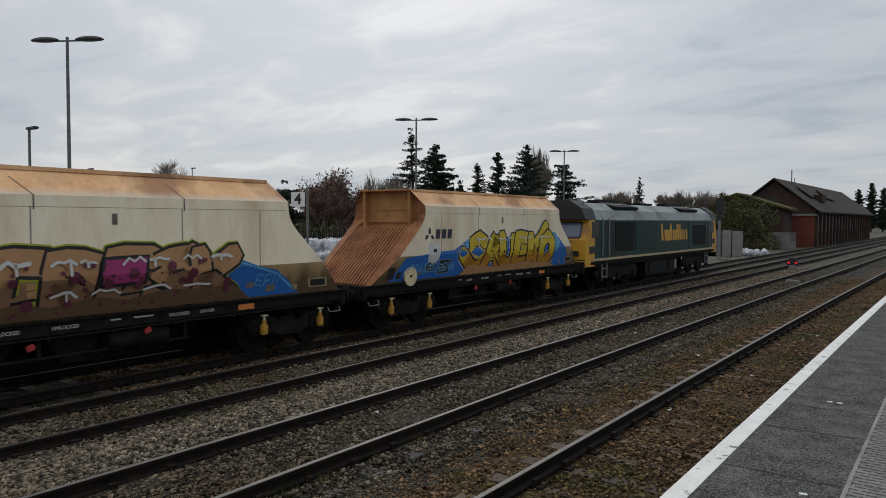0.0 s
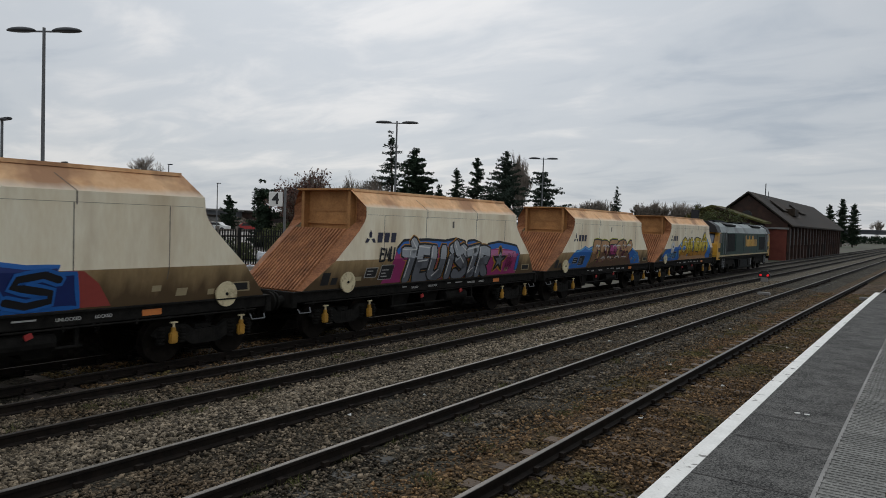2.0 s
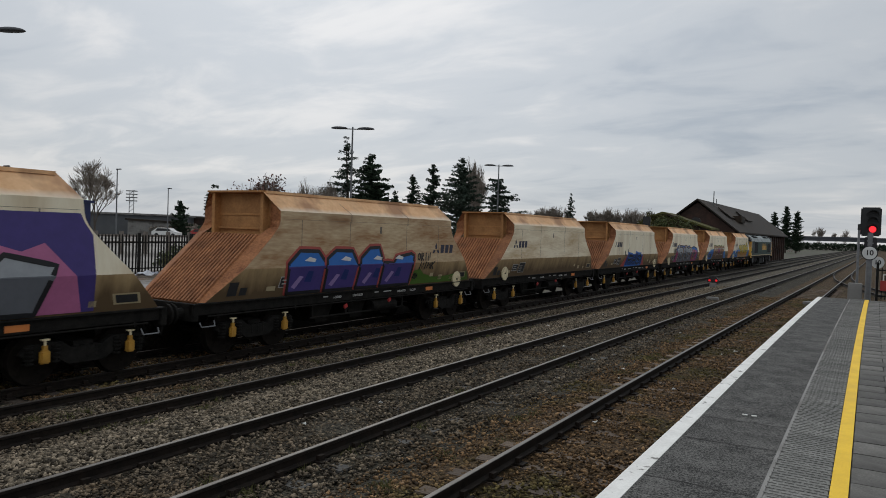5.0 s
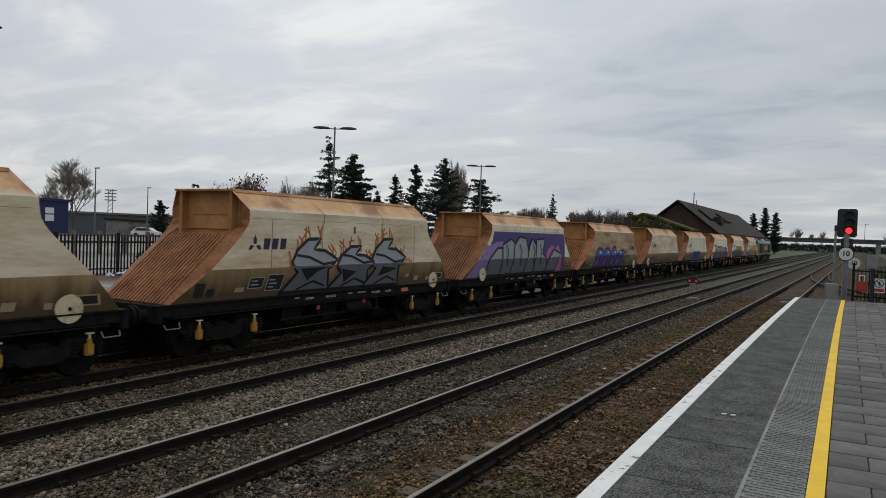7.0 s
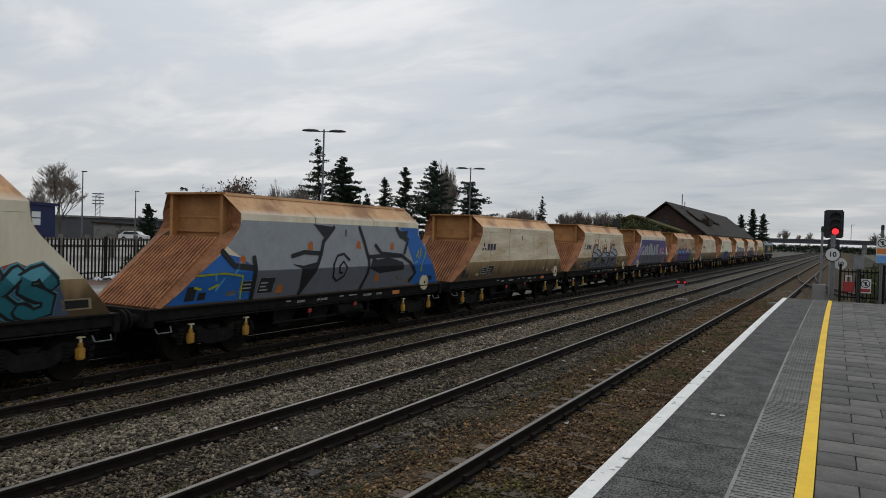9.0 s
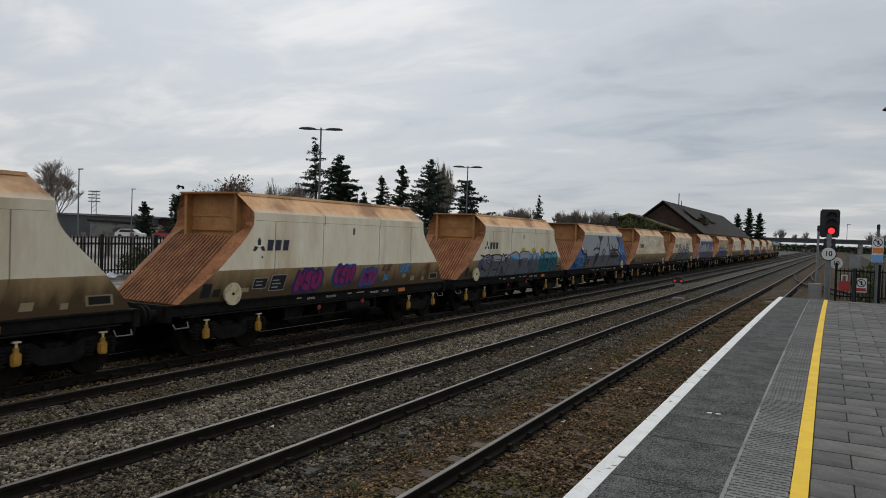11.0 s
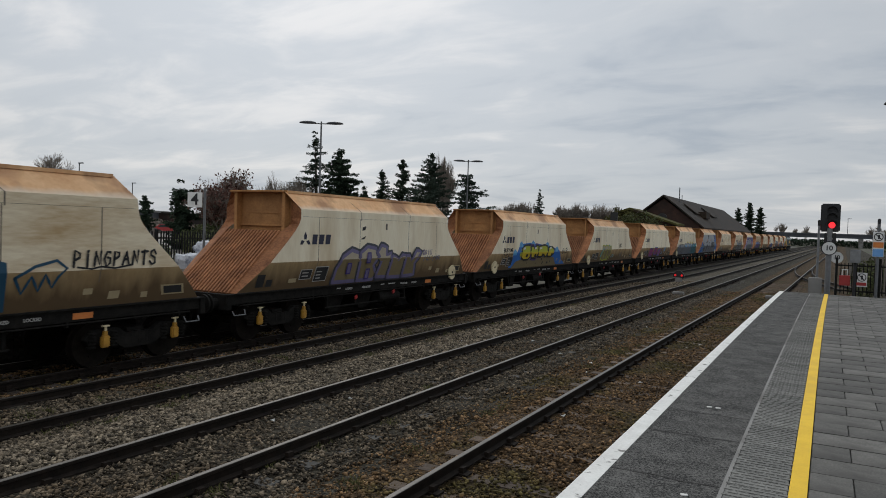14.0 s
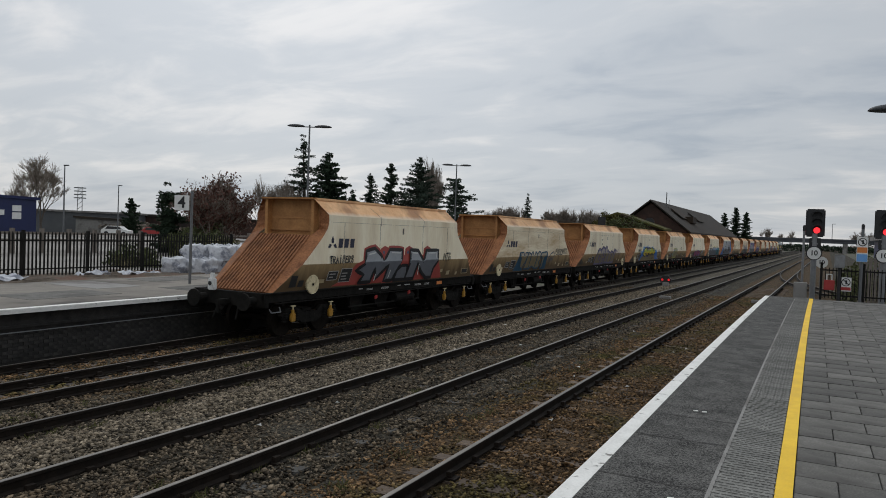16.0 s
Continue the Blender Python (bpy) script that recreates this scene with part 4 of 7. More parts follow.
def build_platform_end():
    build_signal(0.14, 30.5, -0.3, 0)
    build_signal(2.40, 30.5, -0.3, 1)
    # second round sign behind
    s = thing("speed_sign_post", "round white speed sign on a thin post", "sign", m=pose(0.42, 31.2, -0.3))
    bm = bm_new()
    tube(bm, (0, 0, 0), (0, 0, 2.4), 0.04, 0.04, 8)
    part("post", bm, "pole", s)
    bm = bm_new()
    tube(bm, (0, -0.07, 2.4), (0, -0.05, 2.4), 0.22, 0.22, 24)
    part("sign_face", bm, "cream_label", s)
    text_mesh("10", 0.22, "black", s, pose(0, -0.075, 2.4, 90, 0, 0))
    s = thing("slim_post", "slim grey post with a small dark cap", "post", m=pose(-0.22, 30.0, -0.3))
    bm = bm_new()
    tube(bm, (0, 0, 0), (0, 0, 3.6), 0.045, 0.04, 8)
    part("post", bm, "galv", s)
    bm = bm_new()
    box(bm, (0, 0, 3.68), (0.10, 0.1, 0.24), bevel=0.02)
    part("cap", bm, "black", s)
    s = thing("trackside_cabinet", "pale grey trackside cabinet", "cabinet", m=pose(-0.26, 29.4, -0.3))
    bm = bm_new()
    box(bm, (0, 0, 0.83), (0.45, 0.4, 1.66), bevel=0.02)
    part("body", bm, "concrete", s)
    bm = bm_new()
    box(bm, (0, -0.21, 1.15), (0.38, 0.015, 0.86), bevel=0.005)
    part("door", bm, "concrete", s)
    # railing gate across the platform end
    f = thing("railing_fence", "black steel railings across the platform end", "fence")
    for i in range(30):
        bm = bm_new()
        box(bm, (0.42 + 0.115 * i, 28.9, 1.42), (0.028, 0.028, 1.1))
        part("bar", bm, "fence", f)
    for z in (0.98, 1.88):
        bm = bm_new()
        box(bm, (2.1, 28.9, z), (3.5, 0.035, 0.05))
        part("rail", bm, "fence", f)
    for x in (0.40, 1.0, 1.72, 3.0):
        bm = bm_new()
        box(bm, (x, 28.9, 0.8), (0.08, 0.08, 2.7))
        part("post", bm, "fence", f)
    g = thing("timber_screen_fence", "grey vertical board fence beyond the platform", "fence")
    for i in range(22):
        bm = bm_new()
        box(bm, (1.9 + 0.17 * i, 34.0, 0.9), (0.13, 0.03, 2.8))
        part("board", bm, "wood", g)
    s = thing("equipment_box", "grey equipment box on a post", "box", m=pose(0.95, 28.6, -0.4))
    bm = bm_new()
    tube(bm, (0, 0, 0), (0, 0, 2.4), 0.05, 0.05, 8)
    part("post", bm, "black", s)
    bm = bm_new()
    box(bm, (0, -0.05, 2.62), (0.32, 0.2, 0.46), bevel=0.015)
    part("box", bm, "galv", s)
    s = thing("red_box", "small red box on the railings", "box", m=pose(0.66, 28.815, 1.35))
    bm = bm_new()
    box(bm, (0, 0, 0), (0.34, 0.14, 0.36), bevel=0.015)
    part("case", bm, "red", s)
    bm = bm_new()
    tube(bm, (-0.08, 0, 0.18), (-0.08, 0, 0.38), 0.02, 0.02, 6)
    tube(bm, (0.08, 0, 0.18), (0.08, 0, 0.38), 0.02, 0.02, 6)
    box(bm, (0, 0, 0.38), (0.2, 0.03, 0.03))
    part("handle", bm, "cream_label", s)

    def warning(px, py, z, w, h, blue):
        s = thing("warning_sign", "white prohibition sign with a crossed black ring", "sign", "warning signs at the platform end", m=pose(px, py, z))
        bm = bm_new()
        box(bm, (0, 0, 0), (w, 0.02, h), bevel=0.004)
        part("sign_board", bm, "cream_label", s)
        bm = bm_new()
        bmesh.ops.create_circle(bm, segments=24, radius=w * 0.42, matrix=pose(0, -0.013, h * 0.5 - w * 0.5, 90, 0, 0), cap_ends=True)
        bmesh.ops.solidify(bm, geom=bm.faces[:], thickness=0.002)
        part("ring", bm, "black", s)
        bm = bm_new()
        bmesh.ops.create_circle(bm, segments=24, radius=w * 0.34, matrix=pose(0, -0.017, h * 0.5 - w * 0.5, 90, 0, 0), cap_ends=True)
        part("ring_face", bm, "cream_label", s)
        bm = bm_new()
        box(bm, (0, -0.02, h * 0.5 - w * 0.5), (w * 0.70, 0.004, w * 0.09), pose(0, 0, 0, 0, 45, 0))
        box(bm, (0.01, -0.019, h * 0.5 - w * 0.5), (w * 0.16, 0.004, w * 0.42))
        part("symbol", bm, "black", s)
        bm = bm_new()
        box(bm, (0, -0.016, -h * (0.02 if blue else 0.3)), (w * 0.9, 0.004, h * 0.22))
        part("red_band", bm, "orange" if blue else "red", s)
        if blue:
            bm = bm_new()
            box(bm, (0, -0.016, -h * 0.34), (w * 0.94, 0.004, h * 0.3))
            part("blue_band", bm, "lightblue", s)
            bm = bm_new()
            tube(bm, (0, 0.06, -3.05), (0, 0.06, h * 0.5 + 0.35), 0.05, 0.05, 8)
            part("post", bm, "pole", s)
            bm = bm_new()
            box(bm, (0, 0.06, h * 0.5 + 0.36), (0.10, 0.1, 0.2), bevel=0.02)
            part("cap", bm, "black", s)
    warning(1.62, 28.7, 2.66, 0.34, 0.86, True)
    warning(1.18, 28.872, 1.40, 0.34, 0.50, False)


def build_crossover():
    t = tagged(new("railway_turnout"), "rusty crossover rails beyond the platform", "track", kind="structure")
    for pts in (((0.9, 46), (-0.57, 53), (-1.24, 57.6), (-1.92, 63), (-2.40, 74), (-2.42, 80)), ((1.6, 48), (0.3, 54), (-0.40, 59.5), (-0.80, 66), (-0.98, 74), (-0.92, 80))):
        ys = list(np.linspace(pts[0][1], pts[-1][1], 14))

        def curve(y, pts=pts):
            return float(np.interp(y, [p[1] for p in pts], [p[0] for p in pts]))
        r = sweep("rail", RAIL, 0, 0, curve, ys, "rail", t)
        sweep("rail_head", HEAD, 0, 0.002, curve, ys, "railtop_rusty", r, closed=False)


def build_trackside():
    build_crossover()
    # dwarf signal with two red lights
    s = thing("ground_signal", "dwarf ground signal with two red lights", "signal", m=pose(-8.05, 46.5, -0.22))
    bm = bm_new()
    box(bm, (0, 0, 0.12), (0.36, 0.3, 0.40), bevel=0.03)
    part("foot", bm, "concrete", s)
    bm = bm_new()
    prism(bm, [(-0.34, 0.32), (0.34, 0.32), (0.34, 0.50), (0.14, 0.74), (-0.14, 0.74), (-0.34, 0.50)], -0.08, 0.08)
    part("head", bm, "black", s)
    for x in (-0.2, 0.2):
        bm = bm_new()
        tube(bm, (x, -0.12, 0.46), (x, -0.081, 0.46), 0.07, 0.07, 14)
        part("red_lens", bm, GLOW_RED_DIM, s, "glowing red lens")
    for x, y in ((-6.5, 36.5), (-2.0, 33.0), (-2.4, 38.0)):
        s = thing("track_box", "pale box between the rails", "box", "pale track boxes", m=pose(x + bend(y) * 0.5, y, -0.2))
        bm = bm_new()
        box(bm, (0, 0, 0.08), (0.55, 0.35, 0.16), bevel=0.03)
        part("case", bm, "concrete", s)
    # signal facing away beside the shed, cabinets, concrete wall, white sacks
    s = thing("signal_seen_from_behind", "black signal head on a pale post, seen from behind", "signal", m=pose(-16.3, 61.6, -0.6))
    bm = bm_new()
    tube(bm, (0, 0, 0), (0, 0, 3.6), 0.10, 0.10, 10)
    part("post", bm, "galv", s)
    bm = bm_new()
    box(bm, (0, 0, 4.55), (0.62, 0.25, 1.3), bevel=0.05)
    box(bm, (0, 0, 3.6), (0.35, 0.25, 0.5), bevel=0.03)
    part("head", bm, "black", s)
    for i in range(3):
        s = thing("lineside_cabinet", "grey lineside equipment cabinet", "cabinet", "lineside cabinets", m=pose(-17.6 + 0.85 * i, 66, -0.6))
        bm = bm_new()
        box(bm, (0, 0, 1.25), (0.75, 0.6, 2.3 + 0.1 * (i % 2)), bevel=0.02)
        part("body", bm, "pole" if i < 1 else "concrete", s)
    s = tagged(new("concrete_wall"), "pale concrete panel wall by the shed", "wall", kind="structure")
    for i in range(5):
        for k in range(3):
            bm = bm_new()
            box(bm, (-21.6 + 1.25 * i, 94, -0.3 + 0.66 * k), (1.22, 0.12, 0.64), bevel=0.01)
            part("wall_panel", bm, "concrete", s)
    rng = random.Random(2)
    for i in range(5):
        b = thing("rubbish_sack", "crumpled white rubbish sack on the ground", "sack", "white rubbish sacks", m=pose(-17.6 + 0.55 * i, 74 + rng.uniform(-.5, .5), -0.7))
        bm = bm_new()
        bmesh.ops.create_icosphere(bm, subdivisions=2, radius=0.4)
        for v in bm.verts:
            v.co *= 1 + 0.35 * noise.noise((v.co.x * 4 + i, v.co.y * 4, v.co.z * 4))
            v.co.z += 0.3
        part("sack", bm, "bag", b)


# ---- buildings ----
def build_shed():
    s = thing("goods_shed", "long dark brick goods shed with a slate roof", "shed", m=pose(0, 0, 0))
    y0, y1 = 104.0, 162.0
    xr0, xr1 = -15.4, -14.4
    wd = 10.2
    zb, ze, za = -0.75, 4.15, 8.3
    bm = bm_new()
    A = [bm.verts.new(p) for p in ((xr0 - wd, y0, zb), (xr0, y0, zb), (xr0, y0, ze), (xr0 - wd / 2, y0, za - 0.3), (xr0 - wd, y0, ze))]
    B = [bm.verts.new(p) for p in ((xr1 - wd, y1, zb), (xr1, y1, zb), (xr1, y1, ze), (xr1 - wd / 2, y1, za - 0.3), (xr1 - wd, y1, ze))]
    bm.faces.new(A), bm.faces.new(B[::-1])
    for i in range(5):
        bm.faces.new((A[i], B[i], B[(i + 1) % 5], A[(i + 1) % 5]))
    part("wall", bm, "brick", s)
    for side in (1, -1):
        bm = bm_new()
        e = 0.6
        q = []
        for (xr, y) in ((xr0, y0 - 0.5), (xr1, y1 + 0.5)):
            cx = xr - wd / 2
            q.append([(cx, y, za), (cx + side * (wd / 2 + e), y, ze - 0.35), (cx + side * (wd / 2 + e), y, ze - 0.15), (cx, y, za + 0.22)])
        v0 = [bm.verts.new(p) for p in q[0]]
        v1 = [bm.verts.new(p) for p in q[1]]
        bm.faces.new(v0), bm.faces.new(v1[::-1])
        for i in range(4):
            bm.faces.new((v0[i], v1[i], v1[(i + 1) % 4], v0[(i + 1) % 4]))
        part("roof", bm, "slate", s, "weathered slate roof slope")
    # rooflights standing proud of the slope
    for f, m_, wz in ((0.16, "slate", 0.22), (0.42, "slate", 0.5)):
        bm = bm_new()
        y = y0 + (y1 - y0) * f
        cx = xr0 + (xr1 - xr0) * f - wd / 2 + 2.2
        box(bm, (cx + 0.2, y, 7.05 - 0.20), (2.4, 5.5, 0.14), pose(0, 0, 0, 0, 38, 0))
        part("rooflight", bm, m_, s)
    bm = bm_new()
    tube(bm, (-19.6, 111, 7.5), (-19.6, 111, 10.0), 0.07, 0.07, 8)
    tube(bm, (-19.3, 111.5, 7.5), (-19.3, 111.5, 8.9), 0.05, 0.05, 8)
    part("chimney_flue", bm, "pole", s)
    # dormer and buttressed bays
    bm = bm_new()
    box(bm, (-17.2, 116, 6.0), (2.2, 4.0, 1.0), bevel=0.05)
    part("dormer", bm, "slate", s)
    n = 20
    for i in range(n):
        f = (i + 0.5) / n
        y = y0 + (y1 - y0) * f
        x = xr0 + (xr1 - xr0) * f
        bm = bm_new()
        box(bm, (x + 0.12, y - 1.3, 1.5), (0.3, 0.55, 4.5))
        part("buttress", bm, "brick", s)
        bm = bm_new()
        box(bm, (x + 0.03, y + 0.2, 2.4), (0.12, 1.4, 2.2))
        w = part("window", bm, "window_dark", s)
    # red bricked-up doorway and lower lean-to
    bm = bm_new()
    box(bm, (-17.65, 103.9, 1.35), (4.4, 0.35, 4.2))
    part("red_infill", bm, "redbrick", s, "newer red brick infill")
    bm = bm_new()
    box(bm, (-17.65, 103.7, 3.55), (4.9, 0.3, 0.25))
    part("lintel", bm, "concrete", s)
    bm = bm_new()
    tube(bm, (-20.6, 103.95, 5.2), (-20.6, 103.8, 5.2), 0.7, 0.7, 18)
    part("round_window", bm, "window_dark", s)
    a = thing("outbuilding", "low brick outbuilding with a mossy roof", "shed", m=pose(0, 0, 0))
    bm = bm_new()
    prism(bm, [(-25.6, -0.75), (-17.9, -0.75), (-17.9, 4.3), (-23.5, 6.1), (-25.6, 5.3)], 96.9, 102.0)
    part("wall", bm, "brick", a)
    bm = bm_new()
    prism(bm, [(-26.0, 5.4), (-23.5, 6.35), (-17.2, 4.3), (-17.2, 4.05), (-23.5, 6.05), (-26.0, 5.1)], 96.4, 102.6)
    part("roof", bm, "moss", a, "moss-covered roof")
    bm = bm_new()
    box(bm, (-20.5, 96.9, 2.5), (1.2, 0.1, 1.6))
    part("window", bm, "window_dark", a)


def build_far():
    # road bridge across the line
    b = thing("road_bridge", "grey road bridge across the line", "bridge")
    bm = bm_new()
    box(bm, (0, 420, 4.95), (260, 9, 1.5))
    part("deck", bm, "bridge", b)
    bm = bm_new()
    box(bm, (0, 415.4, 6.1), (260, 0.3, 0.8))
    part("parapet", bm, "bridge", b)
    for x in (-62, -34, 16, 44, 70):
        bm = bm_new()
        box(bm, (x, 420, 1.9), (2.0, 8, 5.5))
        part("pier", bm, "concrete", b)
    for i in range(5):
        bm = bm_new()
        y = 424
        tube(bm, (-70 + 40 * i, y, 6.4), (-70 + 40 * i, y, 14.5), 0.16, 0.12, 6)
        box(bm, (-69.3 + 40 * i, y, 14.5), (1.8, 0.4, 0.25))
        o = part("bridge_lamp", bm, "pole", b)
    # stadium floodlight masts
    for x, y, t in ((-252.8, 180, 16.0), (-254.4, 220, 15.5)):
        f = thing("floodlight_mast", "steel lattice floodlight mast far off", "mast", "floodlight masts", m=pose(x, y, -0.7, 0, 0, 55))
        bm = bm_new()
        for a in (-1.0, 1.0):
            for c in (-1.0, 1.0):
                tube(bm, (a, c, 0), (a * 0.7, c * 0.7, t), 0.14, 0.12, 5)
        for k in range(9):
            z = t * k / 9
            tube(bm, (-1, -1, z), (1, -1, z + t / 9), 0.09, 0.09, 4)
        part("lattice", bm, "galv", f)
        for k in range(4):
            bm = bm_new()
            box(bm, (0, -1.2, t - 0.4 - 1.3 * k), (4.2, 0.5, 0.4))
            part("lamp_bank", bm, "galv", f)
    # trade warehouse and other low buildings beyond the yard

    def hall(name, label, p, q, depth, zb, zt, rise, m, roof, marks=()):
        p, q = Vector(p), Vector(q)
        d = (q - p)
        ang = math.degrees(math.atan2(d.y, d.x))
        L = d.length
        o = thing(name, label, "warehouse", m=pose(p.x, p.y, 0, 0, 0, ang))
        bm = bm_new()
        box(bm, (L / 2, depth / 2, (zb + zt) / 2), (L, depth, zt - zb))
        part("wall", bm, m, o)
        bm = bm_new()
        prism(bm, [(-0.4, zt), (L + 0.4, zt - rise), (L + 0.4, zt - rise + 0.35), (-0.4, zt + 0.35)], -0.3, depth, axis="y")
        part("roof", bm, roof, o)
        for (u, z, w, h) in marks:
            bm = bm_new()
            box(bm, (u, -0.06, z), (w, 0.1, h))
            part("sign_panel", bm, "cream_label", o)
        return o
    hall("blue_warehouse", "dark blue clad warehouse with white panels", (-97.3, 46.9, 0), (-94.2, 60.6, 0), 4, -0.7, 5.5, 0.35, "blue", "blue",
         ((11.6, 3.9, 1.1, 0.8), (11.6, 2.9, 1.1, 0.9), (9.0, 3.3, 2.2, 0.7), (2.2, 3.9, 2.6, 0.6), (2.2, 2.9, 2.4, 0.25), (2.2, 2.3, 2.4, 0.25)))
    hall("grey_warehouse", "dark grey warehouse with a pale roof edge", (-100, 22, 0), (-97.5, 46.5, 0), 6, -0.7, 5.1, 0.1, "greyclad", "concrete", ())
    hall("low_shed", "low grey industrial shed beyond the yard", (-131, 80, 0), (-112, 92, 0), 14, -0.7, 4.1, 0.2, "greyclad", "concrete")
    hall("low_shed_brown", "long low brown industrial shed", (-114, 95, 0), (-88, 112, 0), 14, -0.7, 3.7, 0.2, "brick", "slate")
    hall("pale_hut", "pale low hut beyond the yard", (-119, 84, 0), (-112, 88, 0), 5, -0.7, 3.0, 0.3, "concrete", "slate")
    hall("green_roofed_hall", "low hall with a pale roof behind the railings", (5.5, 60, 0), (16, 60, 0), 20, -0.7, 3.4, -0.9, "blue", "concrete")
    # parked vehicles in the yard
    for x, y, m_, ang in ((-94.7, 73.8, "cream_label", 30), (-91.2, 78.0, "red", 40)):
        c = thing("parked_car", "parked car in the yard", "car", "parked cars", m=pose(x, y, 0.45, 0, 0, ang))
        bm = bm_new()
        prism(bm, [(-2.1, 0.35), (2.1, 0.35), (2.1, 0.8), (1.3, 0.95), (0.7, 1.42), (-1.2, 1.45), (-1.9, 0.95), (-2.1, 0.85)], -0.85, 0.85, axis="x")
        for v in bm.verts:
            v.co.x, v.co.y = v.co.y, v.co.x
        part("body", bm, m_, c)
        bm = bm_new()
        prism(bm, [(-1.5, 0.97), (1.0, 0.97), (0.65, 1.36), (-1.15, 1.38)], -0.87, 0.87, axis="x")
        for v in bm.verts:
            v.co.x, v.co.y = v.co.y, v.co.x
        part("window", bm, "window_dark", c)
        for a in (-1.3, 1.3):
            for q in (-0.8, 0.8):
                bm = bm_new()
                tube(bm, (a, q - 0.1, 0.32), (a, q + 0.1, 0.32), 0.32, 0.32, 12)
                part("wheel", bm, "black", c)


# ---- trees ----
def clump_mesh(pts, size, rng, flat=0.5):
    v, f = [], []
    for p in pts:
        for _ in range(2):
            d = Vector((rng.uniform(-1, 1), rng.uniform(-1, 1), rng.uniform(-flat, flat)))
            e = Vector((rng.uniform(-1, 1), rng.uniform(-1, 1), rng.uniform(-flat, flat)))
            d, e = d.normalized() * size * rng.uniform(.6, 1.3), e.normalized() * size * rng.uniform(.3, .7)
            n = len(v)
            v += [tuple(p - d * .5), tuple(p + e * .5), tuple(p + d * .5), tuple(p - e * .5)]
            f.append((n, n + 1, n + 2, n + 3))
    return v, f


def conifer(x, y, zb, top, rad, seed, m="needle", open_=0.0, droop=0.15, label="dark evergreen conifer behind the line", shape=1.0, lean=0.0):
    rng = random.Random(seed)
    t = thing("conifer_tree", label, "tree", "conifers behind the line", m=pose(x, y, zb))
    H = top - zb
    bm = bm_new()
    tube(bm, (0, 0, 0), (lean, 0, H * 0.97), 0.025 * H, 0.02, 7)
    trunk = bm
    pts = []
    levels = int(H * (3.4 - 1.4 * open_))
    for i in range(levels):
        f = (i + rng.random()) / levels
        if f < 0.08:
            continue
        z = H * f
        L = 1.2 * rad * (1 - f) ** shape + 0.12
        if open_ and rng.random() < 0.25:
            L *= 0.5
        for k in range(rng.randint(4, 7)):
            a = rng.uniform(0, 6.283)
            d = Vector((math.cos(a), math.sin(a), rng.uniform(-droop, 0.35 - 0.2 * open_)))
            Lb = L * rng.uniform(.45, 1.15)
            o = Vector((lean * f, 0, z + rng.uniform(-1.5, 1.5) * H / levels))
            tube(trunk, o, o + d * Lb, 0.03, 0.01, 4, caps=False)
            n = max(3, int(Lb * (11 - 5 * open_)))
            for j in range(n):
                s = (j + 0.7) / n
                q = o + d * Lb * s
                w = 0.28 * Lb * (1 - s) + 0.12
                for _ in range(5):
                    pts.append(q + Vector((rng.uniform(-w, w), rng.uniform(-w, w), rng.uniform(-.18, .08))))
    part("trunk", trunk, "bark", t)
    v, f = clump_mesh(pts, 0.31 - 0.06 * open_, rng, 0.6)
    raw("crown", v, f, m, t)
    return t


def bare_tree(x, y, zb, top, rad, seed, leaves=0, leafm="leaf_brown", depth=5, label="bare winter tree with fine twigs", stems=1, group="bare trees"):
    rng = random.Random(seed)
    t = thing("bare_tree", label, "tree", group, m=pose(x, y, zb))
    H = top - zb
    V, F, tips = [], [], []
    thick_v, thick_f = [], []
    tw = 0.006 + 0.00009 * math.hypot(x, y)

    def limb(p, q, r0, r1, n=4):
        d = (q - p).normalized()
        s = d.orthogonal().normalized()
        u = d.cross(s)
        vs, fs = (thick_v, thick_f) if n > 4 else (V, F)
        b = len(vs)
        for c, r in ((p, r0), (q, r1)):
            for k in range(n):
                a = 6.2832 * k / n
                vs.append(tuple(c + s * math.cos(a) * r + u * math.sin(a) * r))
        for k in range(n):
            fs.append((b + k, b + (k + 1) % n, b + n + (k + 1) % n, b + n + k))

    def grow(p, d, L, r, k):
        q = p + d * L
        limb(p, q, max(r, tw), max(r * 0.7, tw), 6 if k > 3 else 3)
        if k == 0:
            tips.append(q)
            return
        for _ in range(3 if k > 2 else rng.randint(4, 5)):
            e = (d + Vector((rng.uniform(-1, 1) * rad / H * 1.25, rng.uniform(-1, 1) * rad / H * 1.25, rng.uniform(-.1, .45)))).normalized()
            tips.append(p + d * L * rng.uniform(.4, 1))
            grow(p + d * L * rng.uniform(.55, 1.0), e, L * rng.uniform(.66, .9), r * 0.62, k - 1)
    for s in range(stems):
        a = rng.uniform(0, 6.283)
        sp = 0.0 if stems == 1 else rad * 0.35
        grow(Vector((math.cos(a) * sp, math.sin(a) * sp, 0)), Vector((rng.uniform(-.12, .12), rng.uniform(-.12, .12), 1)).normalized(), H * 0.22, 0.02 * H / stems ** .5, depth)
    # fit the crown to its height
    zmax = max(v[2] for v in V)
    k = H / zmax
    raw("trunk", [(a, b, c * k) for a, b, c in thick_v], thick_f, "bark", t)
    raw("branch_work", [(a, b, c * k) for a, b, c in V], F, "twig", t)
    if leaves:
        pts = [Vector((p.x, p.y, p.z * k)) for p in tips if rng.random() < leaves]
        v, f = clump_mesh([p + Vector((rng.uniform(-.2, .2), rng.uniform(-.2, .2), rng.uniform(-.2, .2))) for p in pts for _ in range(2)], 0.24, rng, 1)
        raw("leaves", v, f, leafm, t)
    return t


